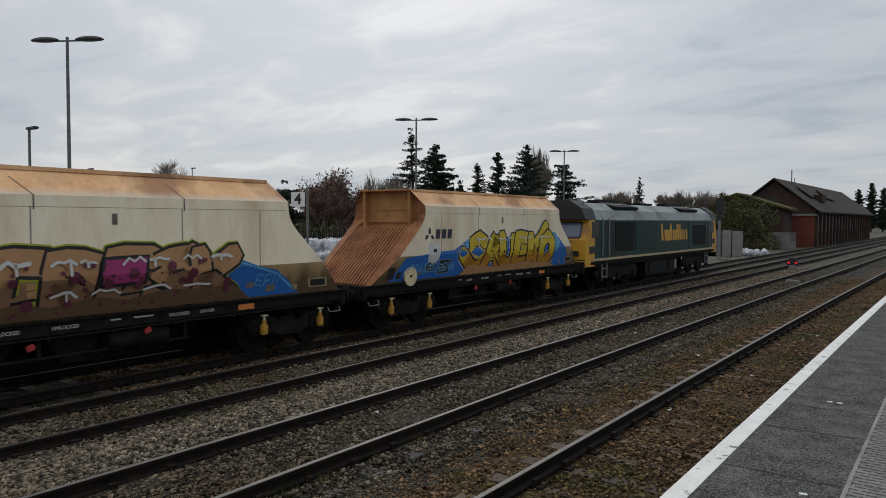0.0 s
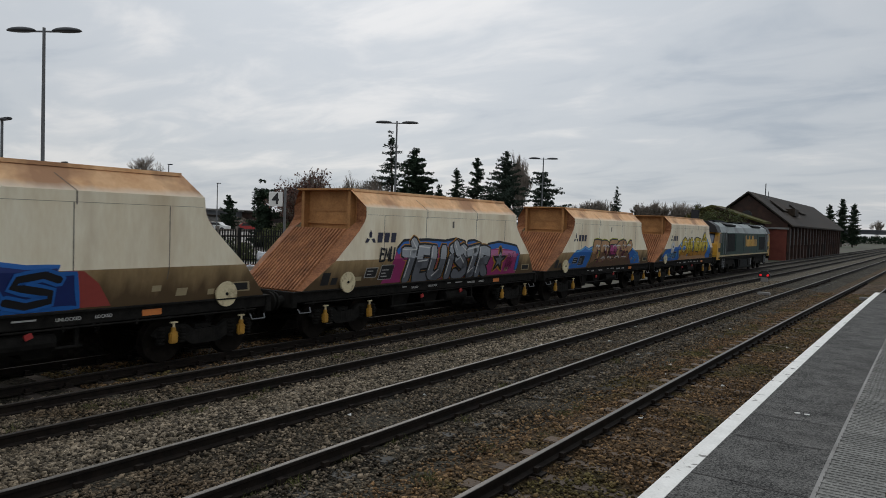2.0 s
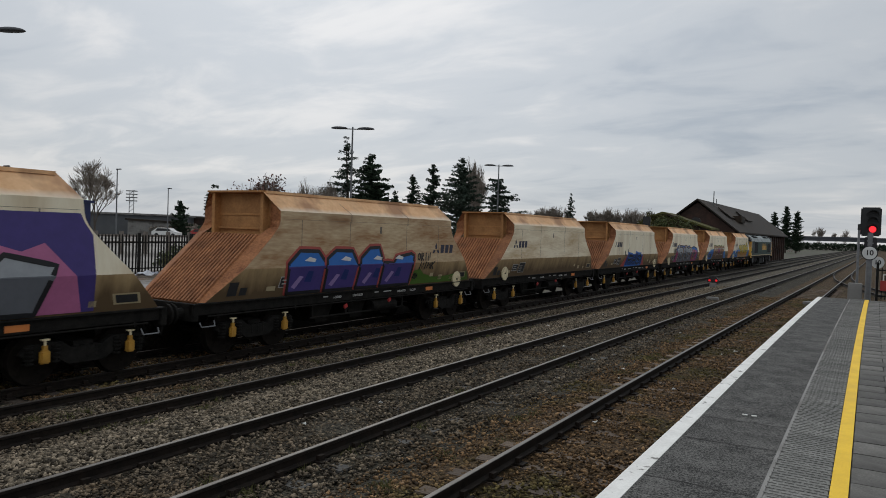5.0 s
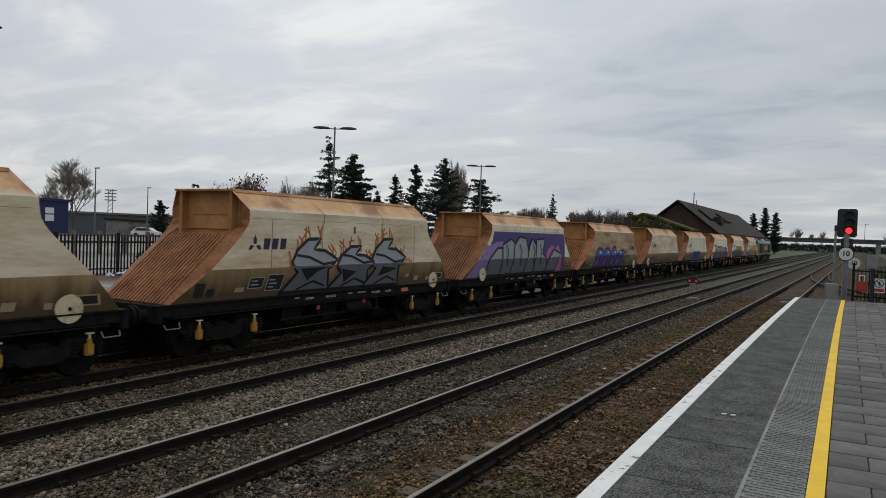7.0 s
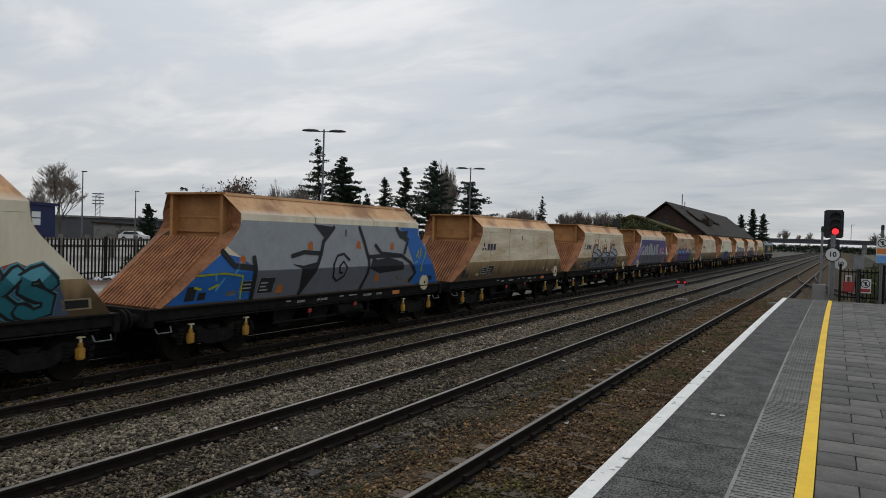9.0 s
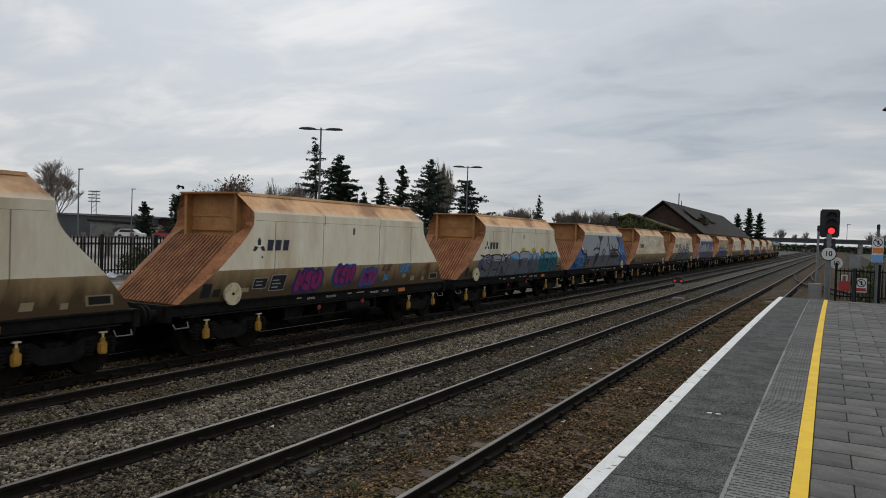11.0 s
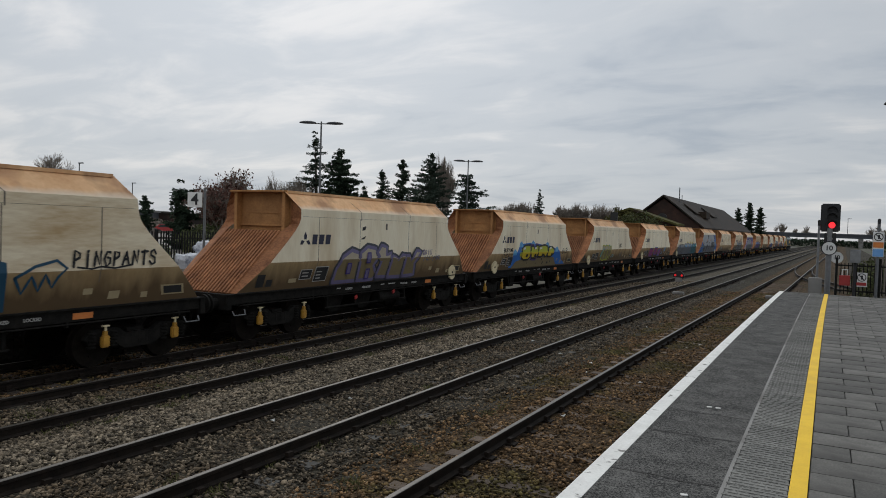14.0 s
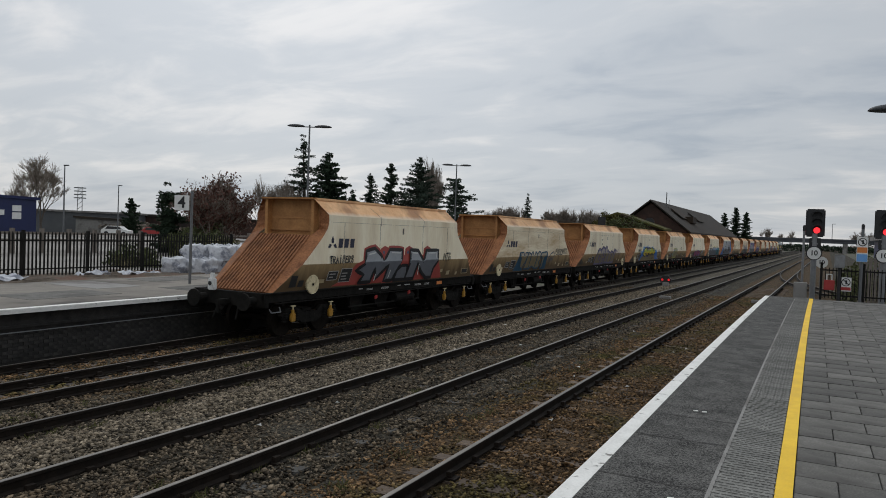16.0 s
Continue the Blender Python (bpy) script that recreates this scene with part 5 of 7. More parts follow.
def bush(x, y, zb, sx, sy, sz, seed, n=2600, m="leaf_green", label="ivy-grown bush by the line", size=0.3, name="bush", parent_label=""):
    rng = random.Random(seed)
    t = thing(name, label, "bush", "bushes by the line", m=pose(x, y, zb))
    pts = []
    while len(pts) < n:
        a, b, c = rng.uniform(-1, 1), rng.uniform(-1, 1), rng.uniform(0, 1)
        r = 0.78 + 0.45 * noise.noise((a * 2 + seed, b * 2, c * 2))
        q = a * a + b * b + c * c
        if q < r * r and q > 0.25 * r * r:
            pts.append(Vector((a * sx, b * sy, c * sz)))
    v, f = clump_mesh(pts, size, rng, 1)
    raw("foliage", v, f, m, t)
    bm = bm_new()
    for k in range(5):
        tube(bm, (rng.uniform(-.3, .3) * sx, 0, 0), (rng.uniform(-.6, .6) * sx, rng.uniform(-.5, .5) * sy, sz * 0.7), 0.08, 0.03, 5)
    part("stem", bm, "bark", t)
    return t


def build_trees():
    conifer(-48.9, 62, -0.7, 12.5, 3.8, 1, "needle_blue", 0.8, 0.05, "sparse blue-green spruce with drooping top", 0.75, lean=-0.9)
    conifer(-46.2, 62, -0.7, 10.5, 3.4, 2, "needle", 0.0, 0.1, "dense dark evergreen conifer", 0.6)
    conifer(-43.6, 63, -0.7, 6.6, 2.4, 22, "needle", 0.2, 0.1, "dark evergreen conifer behind the line", 0.7)
    conifer(-52.7, 80, -0.7, 10.1, 3.0, 3, "needle", 0.5, -0.1, "upswept dark pine with open crown", 0.8)
    conifer(-49.4, 80, -0.7, 11.6, 3.4, 4, "needle", 0.5, -0.1, "upswept dark pine with open crown", 0.8)
    conifer(-45.0, 80, -0.7, 12.1, 4.8, 5, "needle_blue", 0.3, 0.12, "layered dark cedar with flat boughs", 0.7)
    conifer(-37.3, 75, -0.7, 9.1, 4.4, 6, "needle_blue", 0.4, 0.15, "layered dark cedar with flat boughs", 0.6)
    conifer(-52.8, 140, -0.7, 11.0, 2.6, 7, "needle_blue", 0.7, 0.1, "sparse spruce with thin crown", 0.9)
    conifer(-48.6, 140, -0.7, 7.4, 3.0, 8, "needle", 0.2, 0.1, "dark evergreen conifer behind the line", 0.6)
    for i, (x, z) in enumerate(((-26.5, 12.5), (-23.0, 14.5), (-19.8, 13.0))):
        conifer(x, 262, -0.7, z, 2.0, 30 + i, "needle", 0.0, -0.2, "tall dark cypress beside the bridge", 0.35)
    conifer(-43.4, 38.4, -0.3, 5.3, 1.6, 9, "needle", 0.1, 0.1, "dark broad evergreen beyond the fence", 0.5)
    conifer(-97.3, 78.4, -0.3, 6.4, 1.7, 10, "needle", 0.0, 0.1, "dark broad evergreen beyond the fence", 0.5)
    bare_tree(-37.2, 38, -0.3, 6.5, 4.2, 11, 0.45, depth=5, stems=6, label="thorny tree with withered brown leaves")
    bare_tree(-40.2, 40, -0.3, 5.6, 3.4, 12, 0.45, depth=5, stems=4, label="thorny tree with withered brown leaves")
    bare_tree(-51.5, 60, -0.5, 8.3, 4.0, 13, depth=5, stems=5)
    bare_tree(-54.5, 100, -0.5, 14.8, 2.0, 14, depth=5, stems=7, label="slim bare poplar with upright twigs")
    for i, (x, z, r) in enumerate(((-60, 8.4, 4), (-56.5, 9.0, 4), (-46, 8.4, 3.5), (-42, 8.9, 4), (-38, 8.6, 4), (-65, 7.5, 4))):
        bare_tree(x, 140, -0.7, z, r, 40 + i, depth=5, stems=6)
    bare_tree(-109.5, 70, -0.5, 13.0, 8.0, 44, depth=6, stems=2, label="large spreading bare tree")
    bare_tree(-62, 62, -0.5, 6.5, 3.0, 18, depth=5, stems=2)
    for i, (x, z) in enumerate(((-22, 9.5), (-12, 8.5), (22, 8.5), (30, 9.0))):
        bare_tree(x, 460, -0.7, z + 3, 6, 60 + i, depth=4, stems=3)
    # undergrowth
    bush(-38.5, 37, -0.2, 4.8, 3.0, 3.2, 1, 3600, "leaf_green", "tangled green-brown undergrowth beyond the fence", 0.26)
    bush(-33.5, 34, 0.0, 4.0, 3.0, 2.4, 2, 2600, "leaf_green", "tangled green-brown undergrowth beyond the fence", 0.26)
    bush(-46, 58, -0.5, 9.0, 4.0, 4.2, 3, 3200, "leaf_green", "dull green hedge behind the line", 0.4)
    bush(-42, 76, -0.7, 12.0, 4.0, 4.4, 4, 3000, "needle_blue", "dark hedge below the conifers", 0.5)
    bush(-50, 138, -0.7, 22.0, 5.0, 3.6, 5, 3000, "twig", "dull brown hedge behind the line", 0.7)
    bush(-22.0, 92, -0.7, 6.2, 2.6, 7.0, 6, 7000, "leaf_green", "large ivy-grown bush beside the shed", 0.34)
    bush(-24.0, 96.5, 3.6, 3.8, 2.4, 3.3, 16, 2600, "moss", "yellow-green ivy on the outbuilding roof", 0.3)
    bush(2.9, 46, -0.6, 1.8, 2.0, 3.4, 7, 1700, "leaf_green", "yellow-green shrub beyond the signals", 0.24)
    bush(8.0, 52, -0.6, 4.0, 2.0, 2.2, 8, 1500, "leaf_brown", "brown scrub beyond the railings", 0.3)
    bush(-100, 86, -0.3, 20, 4, 3.4, 9, 2600, "twig", "scrubby brown hedge across the yard", 0.6)
    bush(-30.5, 24.8, 0.2, 2.0, 1.6, 1.7, 10, 1500, "leaf_green", "climber on the fence end", 0.2)
    bush(-90, 300, -0.7, 70, 6, 9.5, 11, 4000, "twig", "far belt of bare woodland", 1.4)
    # scrub added behind the bridge so the opening below the deck looks dark
    bush(0, 445, -0.7, 120, 4, 4.6, 13, 5000, "needle", "dark scrub added for the darkness under the bridge", 1.3)
    bush(60, 470, -0.7, 80, 6, 9.5, 12, 3000, "twig", "far belt of bare woodland", 1.6)


# ---- locomotive ----
LOCO_GAP, LOCO_L = 12.8, 18.6


def build_loco():
    g = thing("diesel_locomotive", "dark green diesel locomotive with yellow cab ends and grey roof", "locomotive")
    L = LOCO_L
    side = [(-1.32, 1.35), (-1.32, 3.02), (-1.12, 3.42), (-0.62, 3.74), (0.62, 3.74), (1.12, 3.42), (1.32, 3.02), (1.32, 1.35)]

    def shell(y0, y1, prof, m, name, label=""):
        bm = bm_new()
        prism(bm, prof, y0, y1)
        return part(name, bm, m, g, label)
    low = [(-1.32, 1.35), (-1.32, 3.02), (1.32, 3.02), (1.32, 1.35)]
    shell(2.1, L - 2.1, low, "loco_green", "body", "dark green body side")
    roof = [(-1.325, 3.02), (-1.12, 3.44), (-0.62, 3.76), (0.62, 3.76), (1.12, 3.44), (1.325, 3.02)]
    shell(0.5, L - 0.5, roof, "loco_roof", "roof", "weathered grey roof")
    for e in (0, 1):
        s = 1 if e == 0 else -1
        y = 0.0 if e == 0 else L
        # cab: raked end
        bm = bm_new()
        pr = [(y, 1.35), (y + s * 0.02, 2.2), (y + s * 0.34, 3.02), (y + s * 2.1, 3.02), (y + s * 2.1, 1.35)]
        prism(bm, pr, -1.318, 1.318, axis="x")
        cab = part("cab", bm, "loco_green", g, "dark green cab")
        bm = bm_new()
        prism(bm, [(y - s * 0.004, 1.1), (y + s * 0.015, 2.2), (y + s * 0.33, 3.02), (y + s * 0.9, 3.02), (y + s * 0.9, 1.1)], -1.325, 1.325, axis="x")
        part("cab_end", bm, "loco_yellow", cab, "grimy yellow cab end")
        bm = bm_new()
        q = [(-1.33, 3.04), (-1.14, 3.50), (-0.62, 3.83), (0.62, 3.83), (1.14, 3.50), (1.33, 3.04)]
        prism(bm, q, y - s * 0.02, y + s * 1.0)
        part("cab_roof", bm, "black", g, "black cab roof dome")
        bm = bm_new()
        prism(bm, [(y + s * 0.30, 3.02), (y + s * 0.62, 3.70), (y + s * 0.72, 3.70), (y + s * 0.55, 3.0)], -0.9, 0.9, axis="x")
        part("roof_visor", bm, "black", g)
        for x in (-0.56, 0.56):
            bm = bm_new()
            box(bm, (x, y + s * 0.17, 2.60), (0.92, 0.04, 0.62), pose(0, 0, 0, -21.5 * s, 0, 0), bevel=0.03)
            part("windscreen", bm, "glass", cab, "cab windscreen")
        bm = bm_new()
        for x in (-0.56, 0.56):
            box(bm, (x, y + s * 0.18, 2.60), (1.04, 0.03, 0.74), pose(0, 0, 0, -21.5 * s, 0, 0), bevel=0.03)
        part("windscreen_surround", bm, "black", cab)
        for x in (-0.85, 0.85):
            bm = bm_new()
            box(bm, (x, y - s * 0.02, 1.65), (0.36, 0.06, 0.22), bevel=0.02)
            part("marker_light", bm, "black", cab)
        bm = bm_new()
        box(bm, (0, y - s * 0.06, 1.06), (2.6, 0.16, 0.5), bevel=0.02)
        part("buffer_beam", bm, "under", g)
        for x in (-0.87, 0.87):
            bm = bm_new()
            tube(bm, (x, y - s * 0.1, 1.06), (x, y - s * 0.5, 1.06), 0.12, 0.12, 10)
            tube(bm, (x, y - s * 0.5, 1.06), (x, y - s * 0.55, 1.06), 0.24, 0.24, 16)
            part("buffer", bm, "under", g)
        for sx in (1, -1):
            bm = bm_new()
            box(bm, (sx * 1.325, y + s * 0.95, 2.62), (0.02, 0.72, 0.66), bevel=0.02)
            part("side_window", bm, "window_dark", cab)
            bm = bm_new()
            box(bm, (sx * 1.328, y + s * 0.62, 1.78), (0.02, 0.5, 0.30))
            part("number_panel", bm, "black", cab)
            bm = bm_new()
            for q in (1.62, 2.28):
                tube(bm, (sx * 1.36, y + s * q, 1.5), (sx * 1.36, y + s * q, 3.1), 0.025, 0.025, 6)
            part("handrail", bm, "galv", cab)
            bm = bm_new()
            box(bm, (sx * 1.30, y + s * 1.95, 0.95), (0.08, 0.5, 0.04))
            box(bm, (sx * 1.30, y + s * 1.95, 0.6), (0.08, 0.5, 0.04))
            for q in (1.7, 2.2):
                box(bm, (sx * 1.30, y + s * q, 0.9), (0.05, 0.04, 0.8))
            part("step", bm, "galv", g)
    for sx in (1, -1):
        bm = bm_new()
        box(bm, (sx * 1.33, L / 2, 1.36), (0.06, L - 1.2, 0.10))
        part("sill_stripe", bm, "sticker", g, "buff stripe along the sill")
        for y0, y1, z0, z1, m_ in ((3.0, 5.2, 1.65, 2.95, "loco_grille"), (5.4, 7.9, 1.65, 2.95, "loco_green"), (14.0, 16.3, 1.65, 2.75, "loco_grille")):
            bm = bm_new()
            box(bm, (sx * 1.325, (y0 + y1) / 2, (z0 + z1) / 2), (0.03, y1 - y0, z1 - z0))
            if m_ == "loco_green":
                for k in range(9):
                    box(bm, (sx * 1.345, (y0 + y1) / 2, z0 + 0.08 + k * 0.14), (0.03, y1 - y0 - 0.1, 0.05))
            part("side_grille", bm, m_, g)
        bm = bm_new()
        # maker's name as plain slanted bars
        xs = [8.45, 8.95, 9.22, 9.5, 9.78, 10.2, 10.55, 10.85, 11.2, 11.55, 11.9, 12.3]
        for k, y in enumerate(xs):
            h = 0.86 if k in (0, 4, 7, 8) else 0.56
            box(bm, (sx * 1.328, y + 0.5, 1.98 + h / 2), (0.01, 0.26, h), pose(0, 0, 0, 12, 0, 0))
        part("lettering_bar", bm, "loco_yellow", g, "yellow maker's lettering as bars")
        for y in (2.75, 8.1, 13.2, 16.6):
            bm = bm_new()
            box(bm, (sx * 1.328, y, 2.25), (0.012, 0.05, 1.5))
            part("door_seam", bm, "black", g)
        bm = bm_new()
        box(bm, (sx * 1.30, L / 2, 1.22), (0.06, L - 1.0, 0.12))
        part("frame_edge", bm, "under", g)
        for y in (6.9, 7.4, 10.2, 11.2):
            bm = bm_new()
            box(bm, (sx * 1.26, y, 0.72), (0.04, 0.32, 0.5), bevel=0.02)
            part("tank_fitting", bm, "galv" if y > 11 else "under", g)
    # roof fittings
    for y0, y1 in ((3.4, 6.2), (12.4, 15.4)):
        bm = bm_new()
        box(bm, (0.45, (y0 + y1) / 2, 3.72), (1.4, y1 - y0, 0.14), pose(0, 0, 0, 0, 14, 0), bevel=0.03)
        box(bm, (-0.45, (y0 + y1) / 2, 3.72), (1.4, y1 - y0, 0.14), pose(0, 0, 0, 0, -14, 0), bevel=0.03)
        part("roof_grille", bm, "loco_grille", g, "dark roof grille")
    bm = bm_new()
    box(bm, (0, 9.0, 3.82), (0.9, 1.8, 0.12), bevel=0.03)
    part("exhaust", bm, "under", g)
    # frame, tank and bogies
    bm = bm_new()
    box(bm, (0, L / 2, 1.18), (2.5, L - 0.2, 0.30))
    part("frame", bm, "under", g)
    bm = bm_new()
    box(bm, (0, L / 2, 0.68), (2.5, 4.8, 0.85), bevel=0.12)
    part("fuel_tank", bm, "loco_grille", g)
    for c in (3.6, L - 3.6):
        bm = bm_new()
        for sx in (1, -1):
            prism(bm, [(c - 2.4, 0.72), (c - 2.0, 1.0), (c + 2.0, 1.0), (c + 2.4, 0.72), (c + 2.1, 0.45), (c + 1.2, 0.55), (c, 0.45), (c - 1.2, 0.55), (c - 2.1, 0.45)], sx * 1.08, sx * 1.2, axis="x")
            for a in (-1.85, 0, 1.85):
                box(bm, (sx * 1.22, c + a, 0.55), (0.14, 0.36, 0.34), bevel=0.03)
        b = part("bogie", bm, "under", g)
        for a in (-1.85, 0.0, 1.85):
            w = part("wheelset", wheel_mesh(0.53), "wheel", b)
            w.location = (0, c + a, 0.53)
    return g


# ---- wagon lettering, plates and graffiti ----
PAINT = {}
PAINT_BLACK = "black"


def paint(name, rgb):
    if name not in PAINT:
        PAINT[name] = mat("spray_" + name, tuple(c * 0.8 for c in rgb), rgb, 3, 0.55, bump=0, fine=10)
    return PAINT[name]


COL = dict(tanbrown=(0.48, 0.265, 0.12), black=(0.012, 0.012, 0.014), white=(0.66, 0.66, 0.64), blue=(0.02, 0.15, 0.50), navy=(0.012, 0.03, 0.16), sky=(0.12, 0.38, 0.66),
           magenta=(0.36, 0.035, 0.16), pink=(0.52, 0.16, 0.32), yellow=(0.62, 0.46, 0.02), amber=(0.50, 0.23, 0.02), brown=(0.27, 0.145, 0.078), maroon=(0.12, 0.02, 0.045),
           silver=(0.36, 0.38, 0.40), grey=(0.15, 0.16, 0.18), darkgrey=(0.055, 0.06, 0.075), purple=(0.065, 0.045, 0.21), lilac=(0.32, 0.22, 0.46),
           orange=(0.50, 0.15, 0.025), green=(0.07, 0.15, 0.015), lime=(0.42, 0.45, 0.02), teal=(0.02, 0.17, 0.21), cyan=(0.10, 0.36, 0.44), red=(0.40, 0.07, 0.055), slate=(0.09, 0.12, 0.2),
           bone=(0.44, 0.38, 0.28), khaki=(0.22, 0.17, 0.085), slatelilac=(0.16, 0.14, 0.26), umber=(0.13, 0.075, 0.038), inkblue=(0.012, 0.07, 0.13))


class Layer:
    """Paint patches on the near side of one wagon, one mesh for each colour of each shape."""

    def __init__(self, wagon):
        self.w, self.bms, self.shape = wagon, {}, 0

    def next(self):
        self.shape += 1

    def bm(self, c):
        key = (c, self.shape)
        if key not in self.bms:
            self.bms[key] = bm_new()
        return self.bms[key]

    def done(self):
        for (c, _), b in self.bms.items():
            part("graffiti", b, paint(c, COL[c]), self.w, c + " spray-painted graffiti")

    def poly(self, c, pts, off=0.006):
        """Patch inside one outline, folded at the side's knuckle."""
        self.next()
        b = self.bm(c)
        for keep in (1, -1):
            out = []
            for (u0, z0), (u1, z1) in zip(pts, pts[1:] + pts[:1]):
                if keep * (z0 - 2.0) >= 0:
                    out.append((u0, z0))
                if (z0 - 2.0) * (z1 - 2.0) < 0:
                    out.append((u0 + (u1 - u0) * (2.0 - z0) / (z1 - z0), 2.0))
            if len(out) > 2:
                b.faces.new([b.verts.new(on_side(u, z, off)) for u, z in out])

    def block(self, pts, off, fill, low, line="black", edge=None, wide=0.07):
        """One fat letter: filled outline, shade below the knuckle put into a darker fill, with a sprayed contour."""
        if edge:
            self.next()
            self.stroke(edge, pts + pts[:1], wide + 0.14, off - 0.002)
        self.poly(fill, pts, off)
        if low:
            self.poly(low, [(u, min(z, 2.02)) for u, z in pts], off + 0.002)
        self.next()
        self.stroke(line, pts + pts[:1], wide, off + 0.004)

    def stroke(self, c, pts, w, off, c2=None, split=2.0):
        P = [Vector((u, z)) for u, z in pts]
        fine = []
        for a, q in zip(P, P[1:]):
            n = max(1, int((q - a).length / 0.14))
            fine += [a + (q - a) * i / n for i in range(n)]
        fine.append(P[-1])
        dirs = []
        for i in range(len(fine)):
            d = fine[min(i + 1, len(fine) - 1)] - fine[max(i - 1, 0)]
            dirs.append(d.normalized() if d.length > 1e-6 else Vector((1, 0)))

        def vert(b, u, z):
            return b.verts.new(on_side(u, min(3.34, max(1.29, z)), off))
        for i in range(len(fine) - 1):
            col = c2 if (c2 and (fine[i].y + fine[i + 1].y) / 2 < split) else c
            b = self.bm(col)
            q = []
            for j, sg in ((i, 1), (i, -1), (i + 1, -1), (i + 1, 1)):
                nn = Vector((-dirs[j].y, dirs[j].x)) * w / 2 * sg
                q.append(vert(b, fine[j].x + nn.x, fine[j].y + nn.y))
            b.faces.new(q)
        for p, d in ((fine[0], -dirs[0]), (fine[-1], dirs[-1])):
            col = c2 if (c2 and p.y < split) else c
            b = self.bm(col)
            nn = Vector((-d.y, d.x)) * w / 2
            b.faces.new([vert(b, *x) for x in ((p + nn), (p + nn * .6 + d * w * .38), (p - nn * .6 + d * w * .38), (p - nn))])


GLYPHS = [
    [[(0.95, 0.8), (0.6, 1.0), (0.15, 0.9), (0.1, 0.65), (0.85, 0.4), (0.85, 0.12), (0.4, 0.0), (0.0, 0.15)]],
    [[(0.1, 0.0), (0.15, 1.0), (0.85, 0.05), (0.9, 1.0)]],
    [[(0.1, 1.0), (0.1, 0.2), (0.4, 0.0), (0.85, 0.15), (0.9, 1.0)]],
    [[(0.05, 0.95), (0.95, 0.95), (0.1, 0.08), (1.0, 0.02)]],
    [[(0.1, 0.0), (0.1, 1.0), (0.75, 0.9), (0.8, 0.55), (0.2, 0.5), (0.95, 0.0)]],
    [[(0.15, 0.0), (0.12, 1.0)], [(0.9, 1.0), (0.2, 0.5), (1.0, 0.0)]],
    [[(0.0, 0.0), (0.45, 1.0), (0.95, 0.0)], [(0.2, 0.4), (0.75, 0.4)]],
    [[(0.9, 0.95), (0.1, 1.0), (0.1, 0.0), (0.95, 0.05)], [(0.1, 0.5), (0.75, 0.55)]],
    [[(0.0, 0.95), (1.0, 1.0)], [(0.5, 0.95), (0.45, 0.0)]],
    [[(0.5, 1.0), (0.05, 0.75), (0.1, 0.15), (0.55, 0.0), (0.95, 0.3), (0.9, 0.8), (0.5, 1.0)]],
    [[(0.0, 0.0), (0.1, 1.0), (0.5, 0.35), (0.9, 1.0), (1.0, 0.0)]],
    [[(0.5, 0.0), (0.5, 0.72)], [(0.45, 0.98), (0.55, 1.0)]],
    [[(0.15, 0.0), (0.1, 1.0), (0.9, 0.95)], [(0.12, 0.5), (0.75, 0.55)]],
    [[(0.1, 0.0), (0.1, 1.0), (0.8, 0.9), (0.8, 0.55), (0.1, 0.45)]],
    [[(0.9, 0.85), (0.4, 1.0), (0.05, 0.5), (0.4, 0.0), (0.9, 0.2), (0.9, 0.5), (0.5, 0.5)]],
]
ALPHABET = dict(zip("SNUZRKAETOMIFPG", GLYPHS))


def letters(L, word, u0, u1, z0, z1, fill, outline, w=0.2, fill2=None, edge=None, seed=0, split=2.0, spikes=0, shine=None):
    rng = random.Random(seed)
    n = len(word)
    cw = (u1 - u0) / n
    glyphs = []
    for i, g in enumerate(word):
        own = []
        for s in ALPHABET[g]:
            sk = rng.uniform(-0.12, 0.2)
            own.append([(u0 + cw * (i - 0.04 + 1.0 * x + sk * (y - 0.5)) + rng.uniform(-.03, .03), z0 + (z1 - z0) * (y * rng.uniform(.96, 1.06)) + rng.uniform(-.02, .02)) for x, y in s])
        glyphs.append(own)
    for _ in range(spikes):
        own = rng.choice(glyphs)
        p = rng.choice(rng.choice(own))
        own.append([p, (p[0] + rng.uniform(-.5, .5), p[1] + rng.uniform(.15, .45))])
    if edge:
        for own in glyphs:
            L.next()
            for p in own:
                L.stroke(edge, p, w + 0.18, 0.010)
    # each letter overlaps the one before it, so its outline shows all round
    for i, own in enumerate(glyphs):
        L.next()
        d = 0.013 + 0.005 * i
        for p in own:
            L.stroke(outline, p, w + 0.12, d)
        # below split, fill2 carries the downward-facing side's shade in its colour
        for p in own:
            L.stroke(fill, p, w, d + 0.0025, fill2, split)
        if shine:
            for p in own:
                L.stroke(shine, [(x - 0.28 * w, z + 0.28 * w) for x, z in p[:2]], 0.04, d + 0.0045)


def tag(L, u0, u1, z0, z1, seed, c="black", w=0.04):
    """Thin illegible scrawl."""
    rng = random.Random(seed)
    n = max(3, int((u1 - u0) / 0.22))
    for i in range(n):
        g = rng.choice(GLYPHS)
        a = u0 + (u1 - u0) * i / n
        L.next()
        for s in g:
            L.stroke(c, [(a + (u1 - u0) / n * 0.85 * x + 0.05 * y, z0 + (z1 - z0) * y + rng.uniform(-.03, .03)) for x, y in s], w, 0.024)


